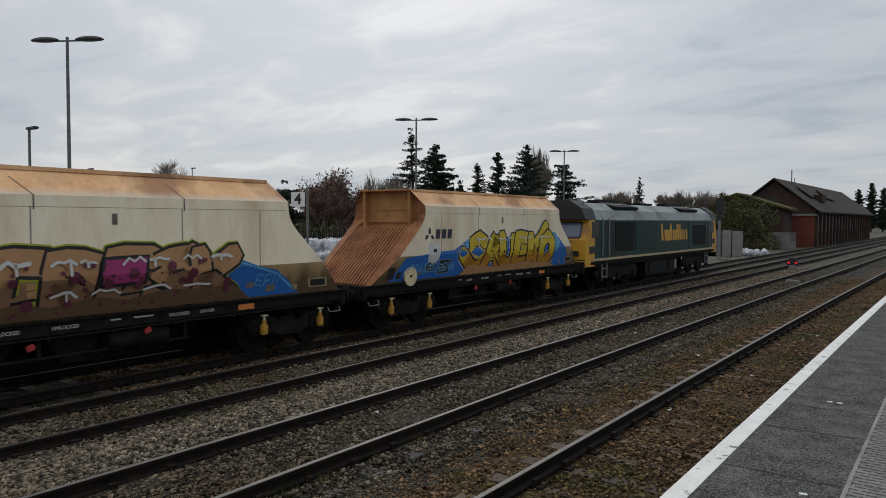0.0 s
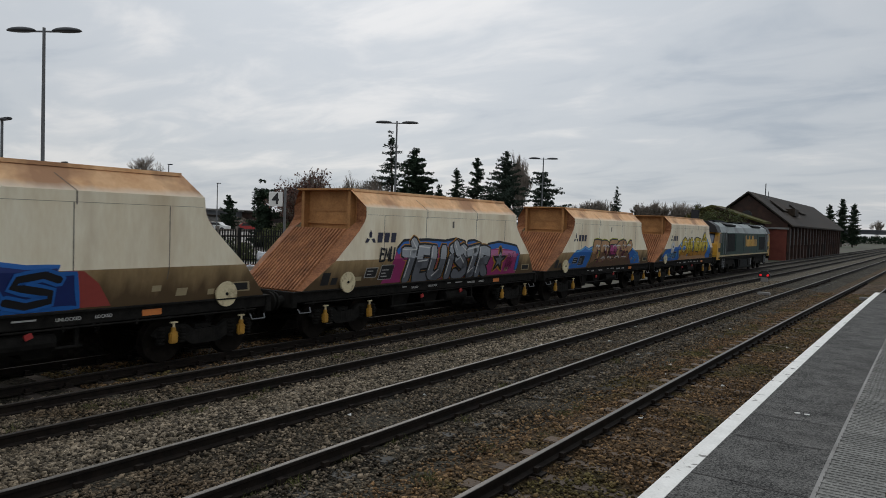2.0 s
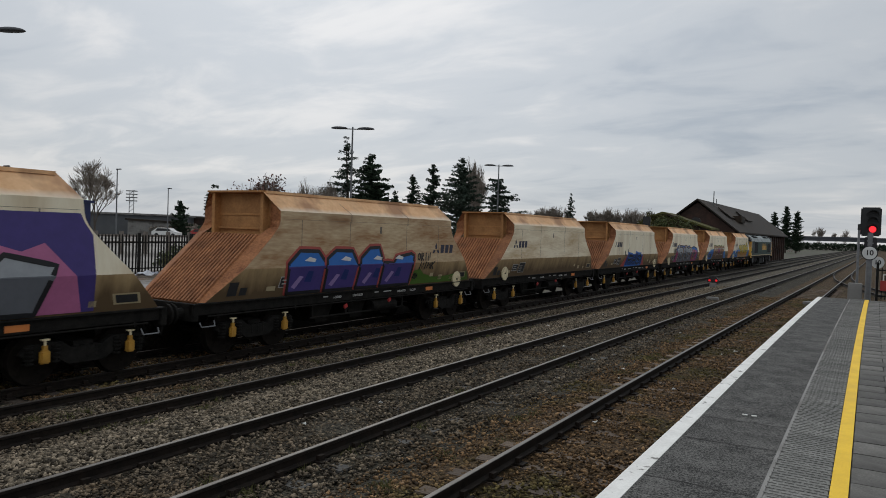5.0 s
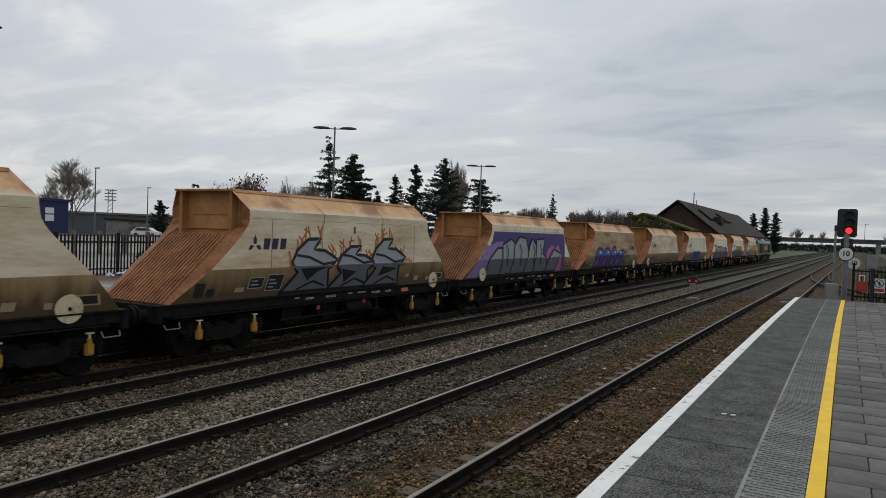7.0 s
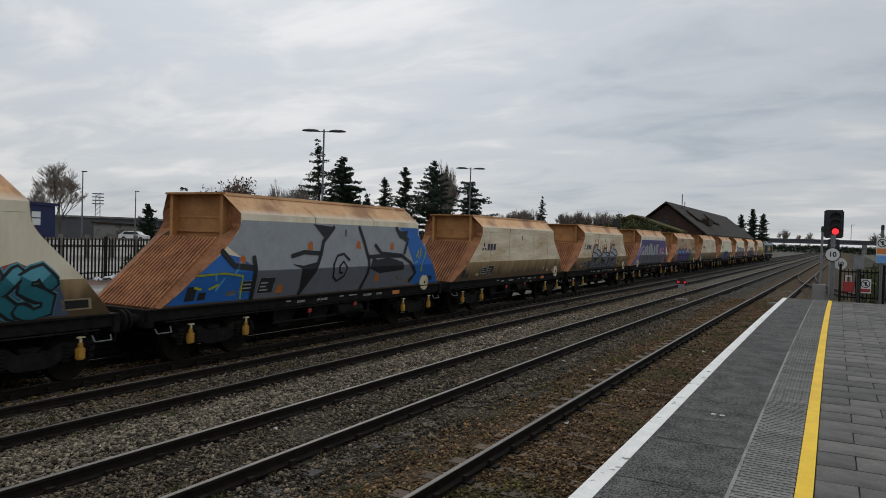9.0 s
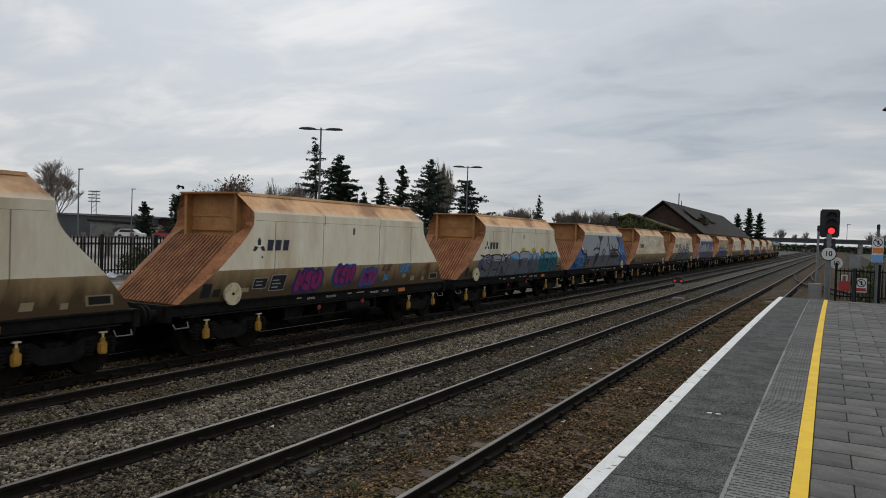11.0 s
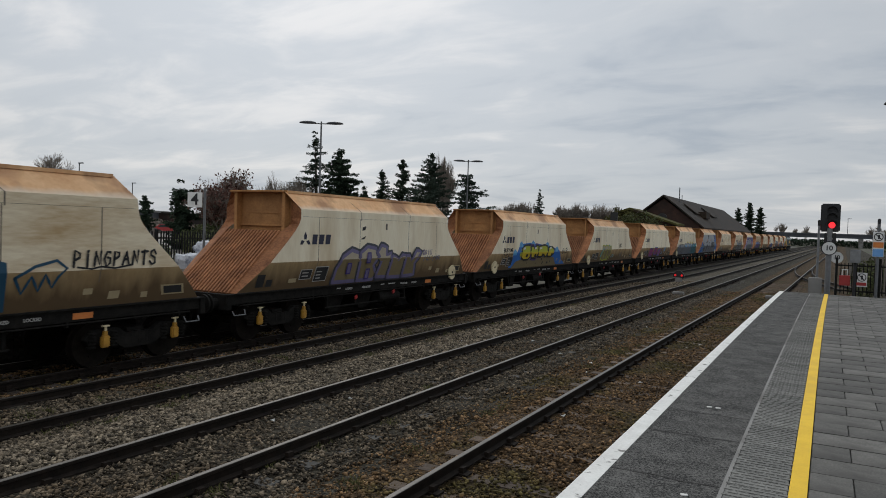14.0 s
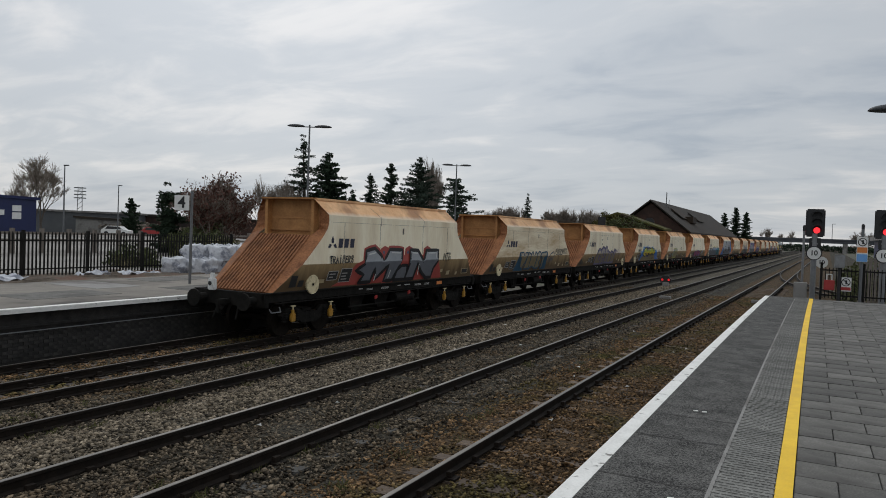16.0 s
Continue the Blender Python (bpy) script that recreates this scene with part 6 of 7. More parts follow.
def logo(w, u, z=2.40):
    """Operator's mark: a three-lobed sign and three blocks."""
    bm = bm_new()
    for k in range(3):
        a = math.radians(90 + 120 * k)
        c = (u + 0.17 + 0.105 * math.cos(a), z + 0.12 + 0.105 * math.sin(a))
        q = []
        for j in range(4):
            b = a + math.radians(-62 + 41 * j)
            q.append((c[0] + 0.11 * math.cos(b), c[1] + 0.11 * math.sin(b)))
        q += [(u + 0.17 + 0.02 * math.cos(a + 1.2), z + 0.12 + 0.02 * math.sin(a + 1.2)), (u + 0.17 + 0.02 * math.cos(a - 1.2), z + 0.12 + 0.02 * math.sin(a - 1.2))]
        q = [(c[0] + dx, c[1] + dz) for dx, dz in ((-0.05, -0.09), (0.05, -0.09), (0.06, 0.02), (0.0, 0.12), (-0.06, 0.02))] if k == 0 else \
            [(c[0] + sgn * dx, c[1] + dz) for sgn in ((1 if k == 2 else -1),) for dx, dz in ((-0.06, 0.02), (0.02, -0.07), (0.13, -0.07), (0.06, 0.05))]
        bm.faces.new([bm.verts.new(on_side(x, y, 0.007)) for x, y in q])
    part("operator_mark", bm, "navy", w)
    bm = bm_new()
    for k in range(3):
        a = u + 0.45 + 0.29 * k
        bm.faces.new([bm.verts.new(on_side(x, y, 0.007)) for x, y in ((a, z), (a + 0.2, z), (a + 0.25, z + 0.27), (a + 0.03, z + 0.27))])
    part("operator_bar", bm, "navy", w, "navy blocks of the operator's mark")


def disc(w, u, z=1.43, c="disc"):
    bm = bm_new()
    x = half_width(z) + 0.02
    tube(bm, (x, u, z), (x + 0.05, u, z), 0.27, 0.27, 28)
    d = part("handbrake_disc", bm, c, w, "round cream disc")
    bm = bm_new()
    tube(bm, (x + 0.05, u, z), (x + 0.07, u, z), 0.035, 0.035, 10)
    part("hub", bm, "under", d)
    bm = bm_new()
    for k in range(28):
        a0, a1 = 2 * math.pi * k / 28, 2 * math.pi * (k + 1) / 28
        q = [bm.verts.new((x + 0.054, u + r * math.cos(a), z + r * math.sin(a))) for a, r in ((a0, 0.245), (a1, 0.245), (a1, 0.272), (a0, 0.272))]
        bm.faces.new(q)
    part("rim", bm, "disc", d)


def one_plate(name, m, w, u0, u1, z0, z1, off=0.006, skew=0.0, label=""):
    bm = bm_new()
    plate(bm, u0, u1, z0, z1, off, skew)
    return part(name, bm, m, w, label)


def plates(w, rng):
    """Data panels, stencils on the sole bar and small fittings."""
    for u, wide, z0, z1 in ((2.27, 0.5, 1.50, 1.78), (2.87, 0.58, 1.42, 1.84)):
        p = one_plate("data_panel", "markbar", w, u, u + wide, z0, z1, 0.006, 0.12, "black data panel with grey frame")
        one_plate("panel_face", "black", p, u + 0.025, u + wide - 0.02, z0 + 0.02, z1 - 0.02, 0.010, 0.12)
        for z in (z0 + 0.08, z0 + 0.17, z0 + 0.26)[:2 if z1 < 1.8 else 3]:
            one_plate("writing_bar", "markbar", p, u + 0.1, u + rng.uniform(0.28, 0.42), z, z + 0.03, 0.013, 0.1)
    one_plate("dark_hatch", "black", w, 0.66, 0.94, 1.38, 1.70, 0.008, 0.1)
    one_plate("dark_hatch", "black", w, 1.02, 1.24, 1.38, 1.56, 0.008, 0.1)
    for u in (4.0, 6.3, 6.75, 8.95 - 2.0):
        bm = bm_new()
        bm.faces.new([bm.verts.new(p) for p in ((1.214, u, 1.15), (1.214, u + 0.2, 1.15), (1.214, u + 0.2, 1.18), (1.214, u, 1.18))])
        part("stencil_bar", bm, "markbar", w)
    bm = bm_new()
    bm.faces.new([bm.verts.new(p) for p in ((1.216, 9.12, 1.06), (1.216, 9.54, 1.06), (1.216, 9.54, 1.18), (1.216, 9.12, 1.18))])
    part("orange_plate", bm, "orange", w)
    for a in ((9.85, 10.1, 1.40, 1.56, 0.1), (11.15, 11.75, 1.40, 1.62, -0.3), (10.62, 10.78, 1.38, 1.50, 0), (9.3, 9.5, 1.52, 1.64, 0), (1.88, 2.18, 1.44, 1.55, 0)):
        one_plate("label_plate", "sticker", w, *a[:4], 0.006, a[4])
    one_plate("label_face", "black", w, 11.20, 11.68, 1.43, 1.59, 0.010, -0.3)
    for u, z in ((4.9, 0.86), (7.0, 0.9)):
        bm = bm_new()
        box(bm, (1.26, u, z), (0.05, 0.14, 0.10), pose(0, 0, 0, 20, 0, 0), bevel=0.01)
        part("red_lever", bm, "red", w)
    one_plate("lifting_mark", "seam", w, 6.28, 6.38, 2.90, 3.10, 0.008)
    for u, r in ((-0.1, 1), (12.15, -1)):
        bm = bm_new()
        tube(bm, (1.22, u, 0.86), (1.28, u + 0.02 * r, 0.76), 0.014, 0.014, 6)
        tube(bm, (1.28, u + 0.02 * r, 0.76), (1.28, u + 0.38 * r, 0.76), 0.014, 0.014, 6)
        tube(bm, (1.28, u + 0.38 * r, 0.76), (1.22, u + 0.4 * r, 0.88), 0.014, 0.014, 6)
        part("shunter_handle", bm, "galv", w)


def scrawl(L, word, u0, u1, z0, z1, c="black", w=0.05, seed=0):
    """Thin sprayed capitals."""
    rng = random.Random(seed)
    n = len(word)
    for i, g in enumerate(word):
        L.next()
        for s in ALPHABET[g]:
            L.stroke(c, [(u0 + (u1 - u0) * (i + 0.72 * x + 0.1 * y) / n, z0 + (z1 - z0) * y + rng.uniform(-.02, .02)) for x, y in s], w, 0.026)


def drops(L, c, n, u0, u1, z0, z1, small, large, rng, off=0.06):
    for _ in range(n):
        u, z = rng.uniform(u0, u1), rng.uniform(z0, z1)
        r = rng.uniform(small, large)
        L.poly(c, [(u + r * math.cos(k * 0.785), z + r * math.sin(k * 0.785)) for k in range(8)], off)


def runs(L, c, u0, u1, z, n, rng, off=0.06, w=0.05):
    """Broken shine along the top of the letters, with a few drips."""
    for k in range(n):
        u = u0 + (u1 - u0) * (k + rng.uniform(0.0, 0.3)) / n
        wide = (u1 - u0) / n * rng.uniform(0.4, 0.85)
        L.next()
        L.stroke(c, [(u + wide * q / 4, z + 0.07 * noise.noise((u + q, k, z)) - 0.04 * (q % 4 == 0)) for q in range(5)], w * rng.uniform(0.6, 1.1), off)
        if rng.random() < 0.5:
            v = u + wide * rng.uniform(0.1, 0.8)
            L.stroke(c, [(v, z), (v + 0.02, z - rng.uniform(0.08, 0.25))], w * 0.7, off)


def paint_wagons():
    W = WAGONS
    rng = random.Random(21)
    for i, w in enumerate(W):
        plates(w, rng)
        if i not in (5, 6, 9):
            logo(w, 2.2, 2.46)
    logo(W[5], 9.3, 2.30)
    # some wagons are far dirtier than the rest
    for i, m in ((5, "white_stained"), (4, "white_streaked"), (7, "white_streaked"), (8, "white_streaked"), (15, "white_streaked")):
        for o in W[i].children:
            if o.name.startswith("side_sheet"):
                o.material_slots[0].link = "OBJECT"
                o.material_slots[0].material = M[m]
    for i in (0, 1, 2, 4, 6, 10, 11, 12, 13, 15, 16):
        disc(W[i], 1.62)
    for i in (3, 5, 7, 8, 9, 14):
        disc(W[i], 11.08, 1.37)
    base = "off-white hopper wagon, rusty sloping ends, "
    # yellow bubble letters on blue, with a small painted face
    L = Layer(W[0])
    L.poly("blue", [(0.75, 1.31), (1.35, 1.95), (2.0, 2.0), (2.8, 2.08), (3.6, 2.1), (4.2, 2.36), (5.2, 2.34), (6.5, 2.45), (8.2, 2.5), (9.8, 2.58), (10.4, 2.35), (11.0, 1.95), (11.3, 1.6), (11.2, 1.31)])
    L.poly("sky", [(4.0, 2.15), (4.3, 2.42), (5.2, 2.40), (5.3, 2.1)], 0.009)
    L.poly("sky", [(8.9, 2.3), (9.2, 2.62), (10.1, 2.56), (10.5, 2.2), (10.3, 1.8)], 0.009)
    L.poly("white", [(2.35, 1.82), (2.3, 2.2), (2.4, 2.4), (2.5, 2.28), (2.62, 2.46), (2.72, 2.28), (2.86, 2.38), (2.9, 2.1), (2.85, 1.82), (2.6, 1.72)], 0.012)
    drops(L, "black", 2, 2.5, 2.75, 2.05, 2.12, 0.04, 0.06, rng, 0.016)
    letters(L, "SAUEKO", 4.5, 9.9, 1.50, 2.45, "yellow", "black", 0.40, "amber", "white", seed=1, spikes=5, split=1.85)
    runs(L, "white", 4.6, 9.8, 2.42, 8, rng)
    tag(L, 1.5, 3.7, 1.50, 1.75, 10, "sky", 0.04)
    L.poly("tanbrown", [(4.0, 1.31), (4.4, 1.62), (6.0, 1.48), (8.0, 1.55), (9.8, 1.45), (10.2, 1.31)], 0.056)
    L.done(); W[0]["label"] = base + "yellow and blue graffiti"
    # brown dripping letters between two blue clouds
    L = Layer(W[1])
    L.poly("blue", [(1.85, 1.31), (1.9, 1.68), (2.2, 1.95), (2.45, 2.08), (2.95, 2.12), (3.36, 2.26), (3.75, 2.16), (4.1, 2.25), (4.4, 2.2), (4.4, 1.31)])
    L.next()
    L.stroke("sky", [(2.35, 2.0), (2.9, 2.07), (3.36, 2.2), (3.75, 2.1), (4.2, 2.18)], 0.06, 0.010)
    L.poly("blue", [(8.5, 1.31), (8.4, 2.28), (8.8, 2.25), (9.2, 2.12), (9.6, 1.98), (10.1, 1.88), (10.5, 1.6), (10.85, 1.31)])
    L.next()
    L.stroke("sky", [(8.5, 2.24), (9.2, 2.06), (9.7, 1.92), (10.1, 1.80), (10.6, 1.45)], 0.05, 0.010)
    L.poly("brown", [(3.85, 1.31), (4.1, 1.7), (5.4, 1.9), (7.0, 1.85), (8.6, 1.9), (9.35, 1.31)], 0.008)
    L.poly("umber", [(3.8, 1.31), (4.2, 1.52), (4.7, 1.60), (5.2, 1.50), (6.0, 1.62), (6.6, 1.52), (7.4, 1.66), (8.2, 1.6), (8.9, 1.66), (9.4, 1.31)], 0.056)
    letters(L, "FRESK", 4.3, 9.0, 1.36, 2.28, "tanbrown", "black", 0.44, "brown", "lime", seed=2, spikes=1, split=1.9)
    L.poly("magenta", [(6.05, 1.8), (6.1, 2.3), (6.95, 2.32), (6.9, 1.82)], 0.060)
    L.next()
    L.stroke("black", [(6.05, 1.8), (6.1, 2.3), (6.95, 2.32), (6.9, 1.82), (6.05, 1.8)], 0.06, 0.063)
    runs(L, "white", 4.4, 8.8, 2.27, 7, rng, 0.066, 0.07)
    runs(L, "white", 5.0, 8.6, 1.72, 4, rng, 0.066)
    drops(L, "maroon", 16, 4.5, 8.9, 1.5, 2.2, 0.05, 0.12, rng, 0.064)
    drops(L, "maroon", 40, 4.3, 9.1, 1.36, 2.25, 0.015, 0.05, rng, 0.065)
    tag(L, 9.5, 10.2, 1.55, 1.78, 11, "sky", 0.035)
    L.done(); W[1]["label"] = base + "maroon and blue graffiti"
    # silver wildstyle on magenta under a blue band
    L = Layer(W[2])
    L.poly("magenta", [(3.05, 1.31), (3.35, 1.8), (3.5, 2.25), (4.6, 2.32), (6.5, 2.36), (8.5, 2.25), (10.45, 2.18), (10.72, 1.95), (10.75, 1.31)])
    for z, c, w, off in ((2.44, "black", 0.24, 0.007), (2.40, "blue", 0.17, 0.009)):
        for seg in ([(3.6, z - 0.2), (3.85, z), (5.0, z + 0.02), (5.9, z - 0.02), (6.5, z + 0.05), (7.0, z - 0.03)], [(7.25, z - 0.02), (7.6, z), (8.0, z - 0.1)],
                    [(8.5, z - 0.13), (9.2, z - 0.06), (9.9, z - 0.13), (10.45, z - 0.2), (10.66, z - 0.45), (10.7, 1.5)]):
            L.next()
            L.stroke(c, seg, w, off)
    L.poly("pink", [(8.5, 1.95), (8.55, 2.2), (10.4, 2.12), (10.55, 1.9)], 0.011)
    letters(L, "TEUISTR", 3.9, 8.6, 1.36, 2.22, "silver", "black", 0.30, "grey", "amber", seed=3, spikes=6, split=1.98, shine="white")
    star = [(9.32 + (0.46 if k % 2 == 0 else 0.17) * math.cos(1.57 + k * 0.628), 1.82 + (0.42 if k % 2 == 0 else 0.15) * math.sin(1.57 + k * 0.628)) for k in range(10)]
    L.block(star, 0.016, "silver", "grey", "black", "amber", 0.08)
    scrawl(L, "NAT", 9.85, 10.3, 1.85, 2.05, "maroon", 0.03, 3)
    tag(L, 9.8, 10.3, 1.5, 1.78, 13, "maroon", 0.03)
    tag(L, 2.75, 3.4, 1.95, 2.3, 12, "black", 0.07)
    L.done(); W[2]["label"] = base + "silver graffiti on magenta"
    # dark blue throw-up over orange
    L = Layer(W[3])
    L.poly("red", [(3.7, 1.31), (4.2, 1.72), (4.6, 2.0), (4.8, 1.31)])
    L.poly("red", [(7.5, 1.31), (7.6, 2.0), (7.9, 1.98), (8.2, 1.75), (8.5, 1.31)])
    L.block([(4.44, 1.33), (4.72, 2.13), (5.4, 2.06), (5.85, 2.0), (6.2, 2.02), (6.32, 2.17), (6.9, 2.08), (7.45, 2.08), (7.4, 1.95), (7.75, 1.95), (7.88, 1.33)], 0.010, "navy", None, "blue", None, 0.08)
    letters(L, "FAS", 4.95, 7.55, 1.42, 1.92, "black", "blue", 0.13, None, None, seed=4)
    for pts in ([(4.62, 2.3), (4.72, 2.12)], [(4.05, 2.2), (4.2, 2.0), (4.3, 1.95)]):
        L.next()
        L.stroke("black", pts, 0.12, 0.012)
    L.done(); W[3]["label"] = base + "dark blue graffiti"
    # blue-violet letters with a red halo, scrawl and green patch
    L = Layer(W[5])
    L.poly("green", [(7.9, 1.31), (8.1, 1.72), (8.6, 1.8), (8.9, 1.62), (9.6, 1.50), (10.4, 1.52), (11.2, 1.60), (11.75, 1.62), (12.0, 1.31)])
    for k, pts in enumerate(([(2.6, 1.33), (2.5, 2.1), (2.9, 2.42), (3.6, 2.4), (3.9, 2.1), (3.9, 1.33)], [(4.0, 1.33), (3.95, 2.2), (4.3, 2.42), (5.0, 2.4), (5.3, 2.0), (5.4, 1.33)],
                             [(5.35, 1.33), (5.4, 2.2), (5.8, 2.48), (6.25, 2.5), (6.45, 2.12), (6.6, 1.33)], [(6.5, 1.33), (6.5, 2.06), (7.0, 2.02), (7.15, 2.2), (7.95, 2.3), (8.1, 2.24), (8.05, 1.33)])):
        L.block(pts, 0.014 + 0.008 * k, "blue", "purple", "black", "red", 0.10)
        u = pts[1][0]
        L.poly("white", [(u + 0.55, 2.16), (u + 0.75, 2.26), (u + 1.0, 2.2), (u + 0.95, 2.12)], 0.024 + 0.008 * k)
        L.poly("lilac", [(u + 0.2, 1.5), (u + 0.45, 1.78), (u + 0.6, 1.75), (u + 0.35, 1.44)], 0.024 + 0.008 * k)
        L.poly("navy", [(u + 0.65, 1.62), (u + 0.75, 1.9), (u + 0.95, 1.88), (u + 0.92, 1.6)], 0.024 + 0.008 * k)
    scrawl(L, "ORIN", 8.35, 9.15, 2.08, 2.30, "black", 0.055, 5)
    tag(L, 8.5, 9.4, 1.80, 2.0, 14, "black", 0.055)
    tag(L, 8.2, 8.5, 1.5, 1.66, 15, "black", 0.04)
    L.done(); W[5]["label"] = base + "blue graffiti and black scrawl"
    # whole-side silver piece on violet
    L = Layer(W[6])
    L.poly("purple", [(1.5, 1.9), (2.25, 2.8), (2.35, 3.14), (10.35, 3.14), (10.45, 2.95), (10.6, 2.75), (10.75, 1.31), (1.3, 1.31)])
    L.poly("lilac", [(0.35, 1.31), (1.05, 1.95), (1.75, 2.62), (2.0, 2.55), (2.6, 2.7), (3.2, 2.75), (3.6, 2.4), (2.6, 1.31)], 0.009)
    L.poly("pink", [(8.0, 1.31), (8.2, 2.3), (8.8, 2.6), (9.3, 2.45), (9.7, 2.6), (10.3, 2.0), (10.5, 1.31)], 0.009)
    blocks = ([(1.9, 1.33), (2.0, 2.0), (2.7, 2.45), (3.5, 2.5), (3.6, 1.33)], [(3.3, 1.33), (3.2, 2.6), (4.0, 2.85), (4.4, 2.7), (4.5, 1.33)], [(4.3, 1.33), (4.4, 2.6), (4.9, 2.95), (5.6, 2.9), (6.0, 2.2), (5.9, 1.33)],
              [(5.7, 1.33), (6.0, 2.5), (6.3, 2.9), (6.9, 2.5), (7.0, 1.33)], [(6.8, 1.33), (6.8, 2.85), (7.8, 2.9), (7.6, 2.2), (8.2, 1.9), (8.6, 1.33)], [(8.2, 1.33), (8.5, 1.95), (9.0, 2.4), (9.9, 2.2), (9.6, 1.33)])
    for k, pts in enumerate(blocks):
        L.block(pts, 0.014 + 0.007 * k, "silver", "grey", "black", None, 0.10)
    for k, u in enumerate((3.5, 4.9, 6.4, 7.2)):
        L.next()
        L.stroke("black", [(u, 2.6), (u + 0.25, 2.3), (u + 0.1, 2.0), (u + 0.35, 1.7)], 0.06, 0.062)
    drops(L, "purple", 18, 1.0, 3.0, 1.6, 2.6, 0.02, 0.06, rng, 0.012)
    L.done(); W[6]["label"] = base + "silver and purple graffiti"
    # spiky grey letters with orange flares
    L = Layer(W[7])
    spiky = [(0.0, 1.33), (0.5, 1.85), (0.25, 2.12), (0.45, 2.45), (0.85, 2.72), (1.35, 2.74), (1.1, 2.45), (1.55, 2.42), (2.1, 2.18), (1.75, 1.9), (1.9, 1.33)]
    for k, (u, hgt) in enumerate(((3.45, 1.0), (5.3, 0.86), (6.95, 1.02))):
        pts = [(u + x, 1.33 + (z - 1.33) * hgt) for x, z in spiky]
        for x, z in ((0.25, 2.15), (0.5, 2.55), (0.85, 2.75), (1.3, 2.75), (1.9, 2.25)):
            L.next()
            for q in range(3):
                v, y = u + x + rng.uniform(-0.12, 0.12), 1.33 + (z - 1.33) * hgt
                L.stroke("orange", [(v, y - 0.15), (v + rng.uniform(-.1, .1), y + 0.12), (v + rng.uniform(-.25, .25), y + rng.uniform(0.15, 0.36))], 0.055, 0.006)
        L.block(pts, 0.014 + 0.008 * k, "silver", "grey", "black", None, 0.09)
        L.poly("black", ([(u + 0.6, 1.95), (u + 1.75, 1.98), (u + 1.3, 1.86), (u + 0.95, 1.62)], [(u + 0.5, 1.9), (u + 0.7, 1.5), (u + 1.2, 1.8)], [(u + 0.7, 1.62), (u + 0.85, 1.92), (u + 1.7, 1.85), (u + 1.2, 1.72)])[k], 0.024 + 0.008 * k)
        L.next()
        L.stroke("black", [(u + 0.45, 2.3), (u + 0.9, 2.25), (u + 1.5, 2.05), (u + 2.0, 2.1)], 0.07, 0.024 + 0.008 * k)
        L.next()
        L.stroke("black", [(u + 0.6, 1.4), (u + 1.2, 1.6), (u + 1.7, 1.45)], 0.06, 0.024 + 0.008 * k)
    drops(L, "orange", 6, 5.6, 6.2, 2.1, 2.35, 0.04, 0.09, rng, 0.008)
    L.next()
    L.stroke("orange", [(8.35, 2.42), (8.5, 2.52), (8.66, 2.42), (8.52, 2.28), (8.35, 2.42)], 0.06, 0.01)
    tag(L, 9.0, 9.5, 1.95, 2.15, 15, "orange", 0.03)
    L.done(); W[7]["label"] = base + "grey graffiti with orange flares"
    # whole-side grey piece between blue ends
    L = Layer(W[9])
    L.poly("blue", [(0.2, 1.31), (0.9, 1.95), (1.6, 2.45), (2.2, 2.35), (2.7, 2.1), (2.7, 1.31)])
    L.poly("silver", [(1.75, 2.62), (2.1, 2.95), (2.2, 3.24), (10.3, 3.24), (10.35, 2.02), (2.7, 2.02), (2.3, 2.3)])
    # lower part of the grey ground, shade under the knuckle put into the colour
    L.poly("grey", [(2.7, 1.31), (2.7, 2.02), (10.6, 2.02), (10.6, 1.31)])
    L.poly("blue", [(9.25, 3.22), (10.38, 3.22), (10.42, 3.02), (10.88, 2.53), (11.44, 2.03), (12.1, 1.33), (10.25, 1.33), (10.4, 1.74), (9.65, 2.78)], 0.010)
    for pts in ([(4.85, 3.22), (5.35, 2.85), (5.8, 3.16)], [(4.05, 2.15), (4.45, 2.02), (4.5, 1.33), (5.15, 2.2), (4.5, 2.1)], [(7.6, 1.95), (8.2, 1.78), (9.6, 1.85), (9.5, 2.1), (8.6, 2.28), (8.0, 2.2), (7.75, 2.3)], [(9.0, 3.2), (9.35, 3.1), (9.75, 3.15), (9.6, 2.75)]):
        L.poly("black", pts, 0.016)
    for pts, wd in (([(5.75, 3.15), (5.3, 2.75), (5.22, 2.42), (5.0, 1.95), (4.5, 1.35)], 0.13), ([(4.02, 2.36), (4.5, 2.46), (5.22, 2.42)], 0.12),
                    ([(6.53, 2.22), (6.25, 2.4), (5.95, 2.35), (5.8, 2.1), (5.85, 1.75), (6.05, 1.62), (6.35, 1.75), (6.45, 2.0), (6.25, 2.18), (6.08, 2.05), (6.12, 1.86), (6.25, 1.85)], 0.075),
                    ([(6.98, 3.18), (7.25, 2.75), (7.53, 2.2), (7.55, 1.8), (7.32, 1.32)], 0.12), ([(7.5, 2.3), (8.3, 2.32), (9.4, 2.31), (10.0, 2.05), (10.4, 1.72), (10.1, 1.45)], 0.12),
                    ([(7.85, 2.65), (8.2, 2.4), (9.4, 2.32)], 0.12), ([(9.03, 3.2), (9.3, 2.95), (9.75, 2.85), (9.55, 2.4)], 0.14),
                    ([(2.63, 2.34), (2.7, 2.05), (2.73, 1.32)], 0.14), ([(1.6, 2.5), (2.0, 2.15), (2.69, 2.08)], 0.14)):
        L.next()
        L.stroke("black", pts, wd, 0.020)
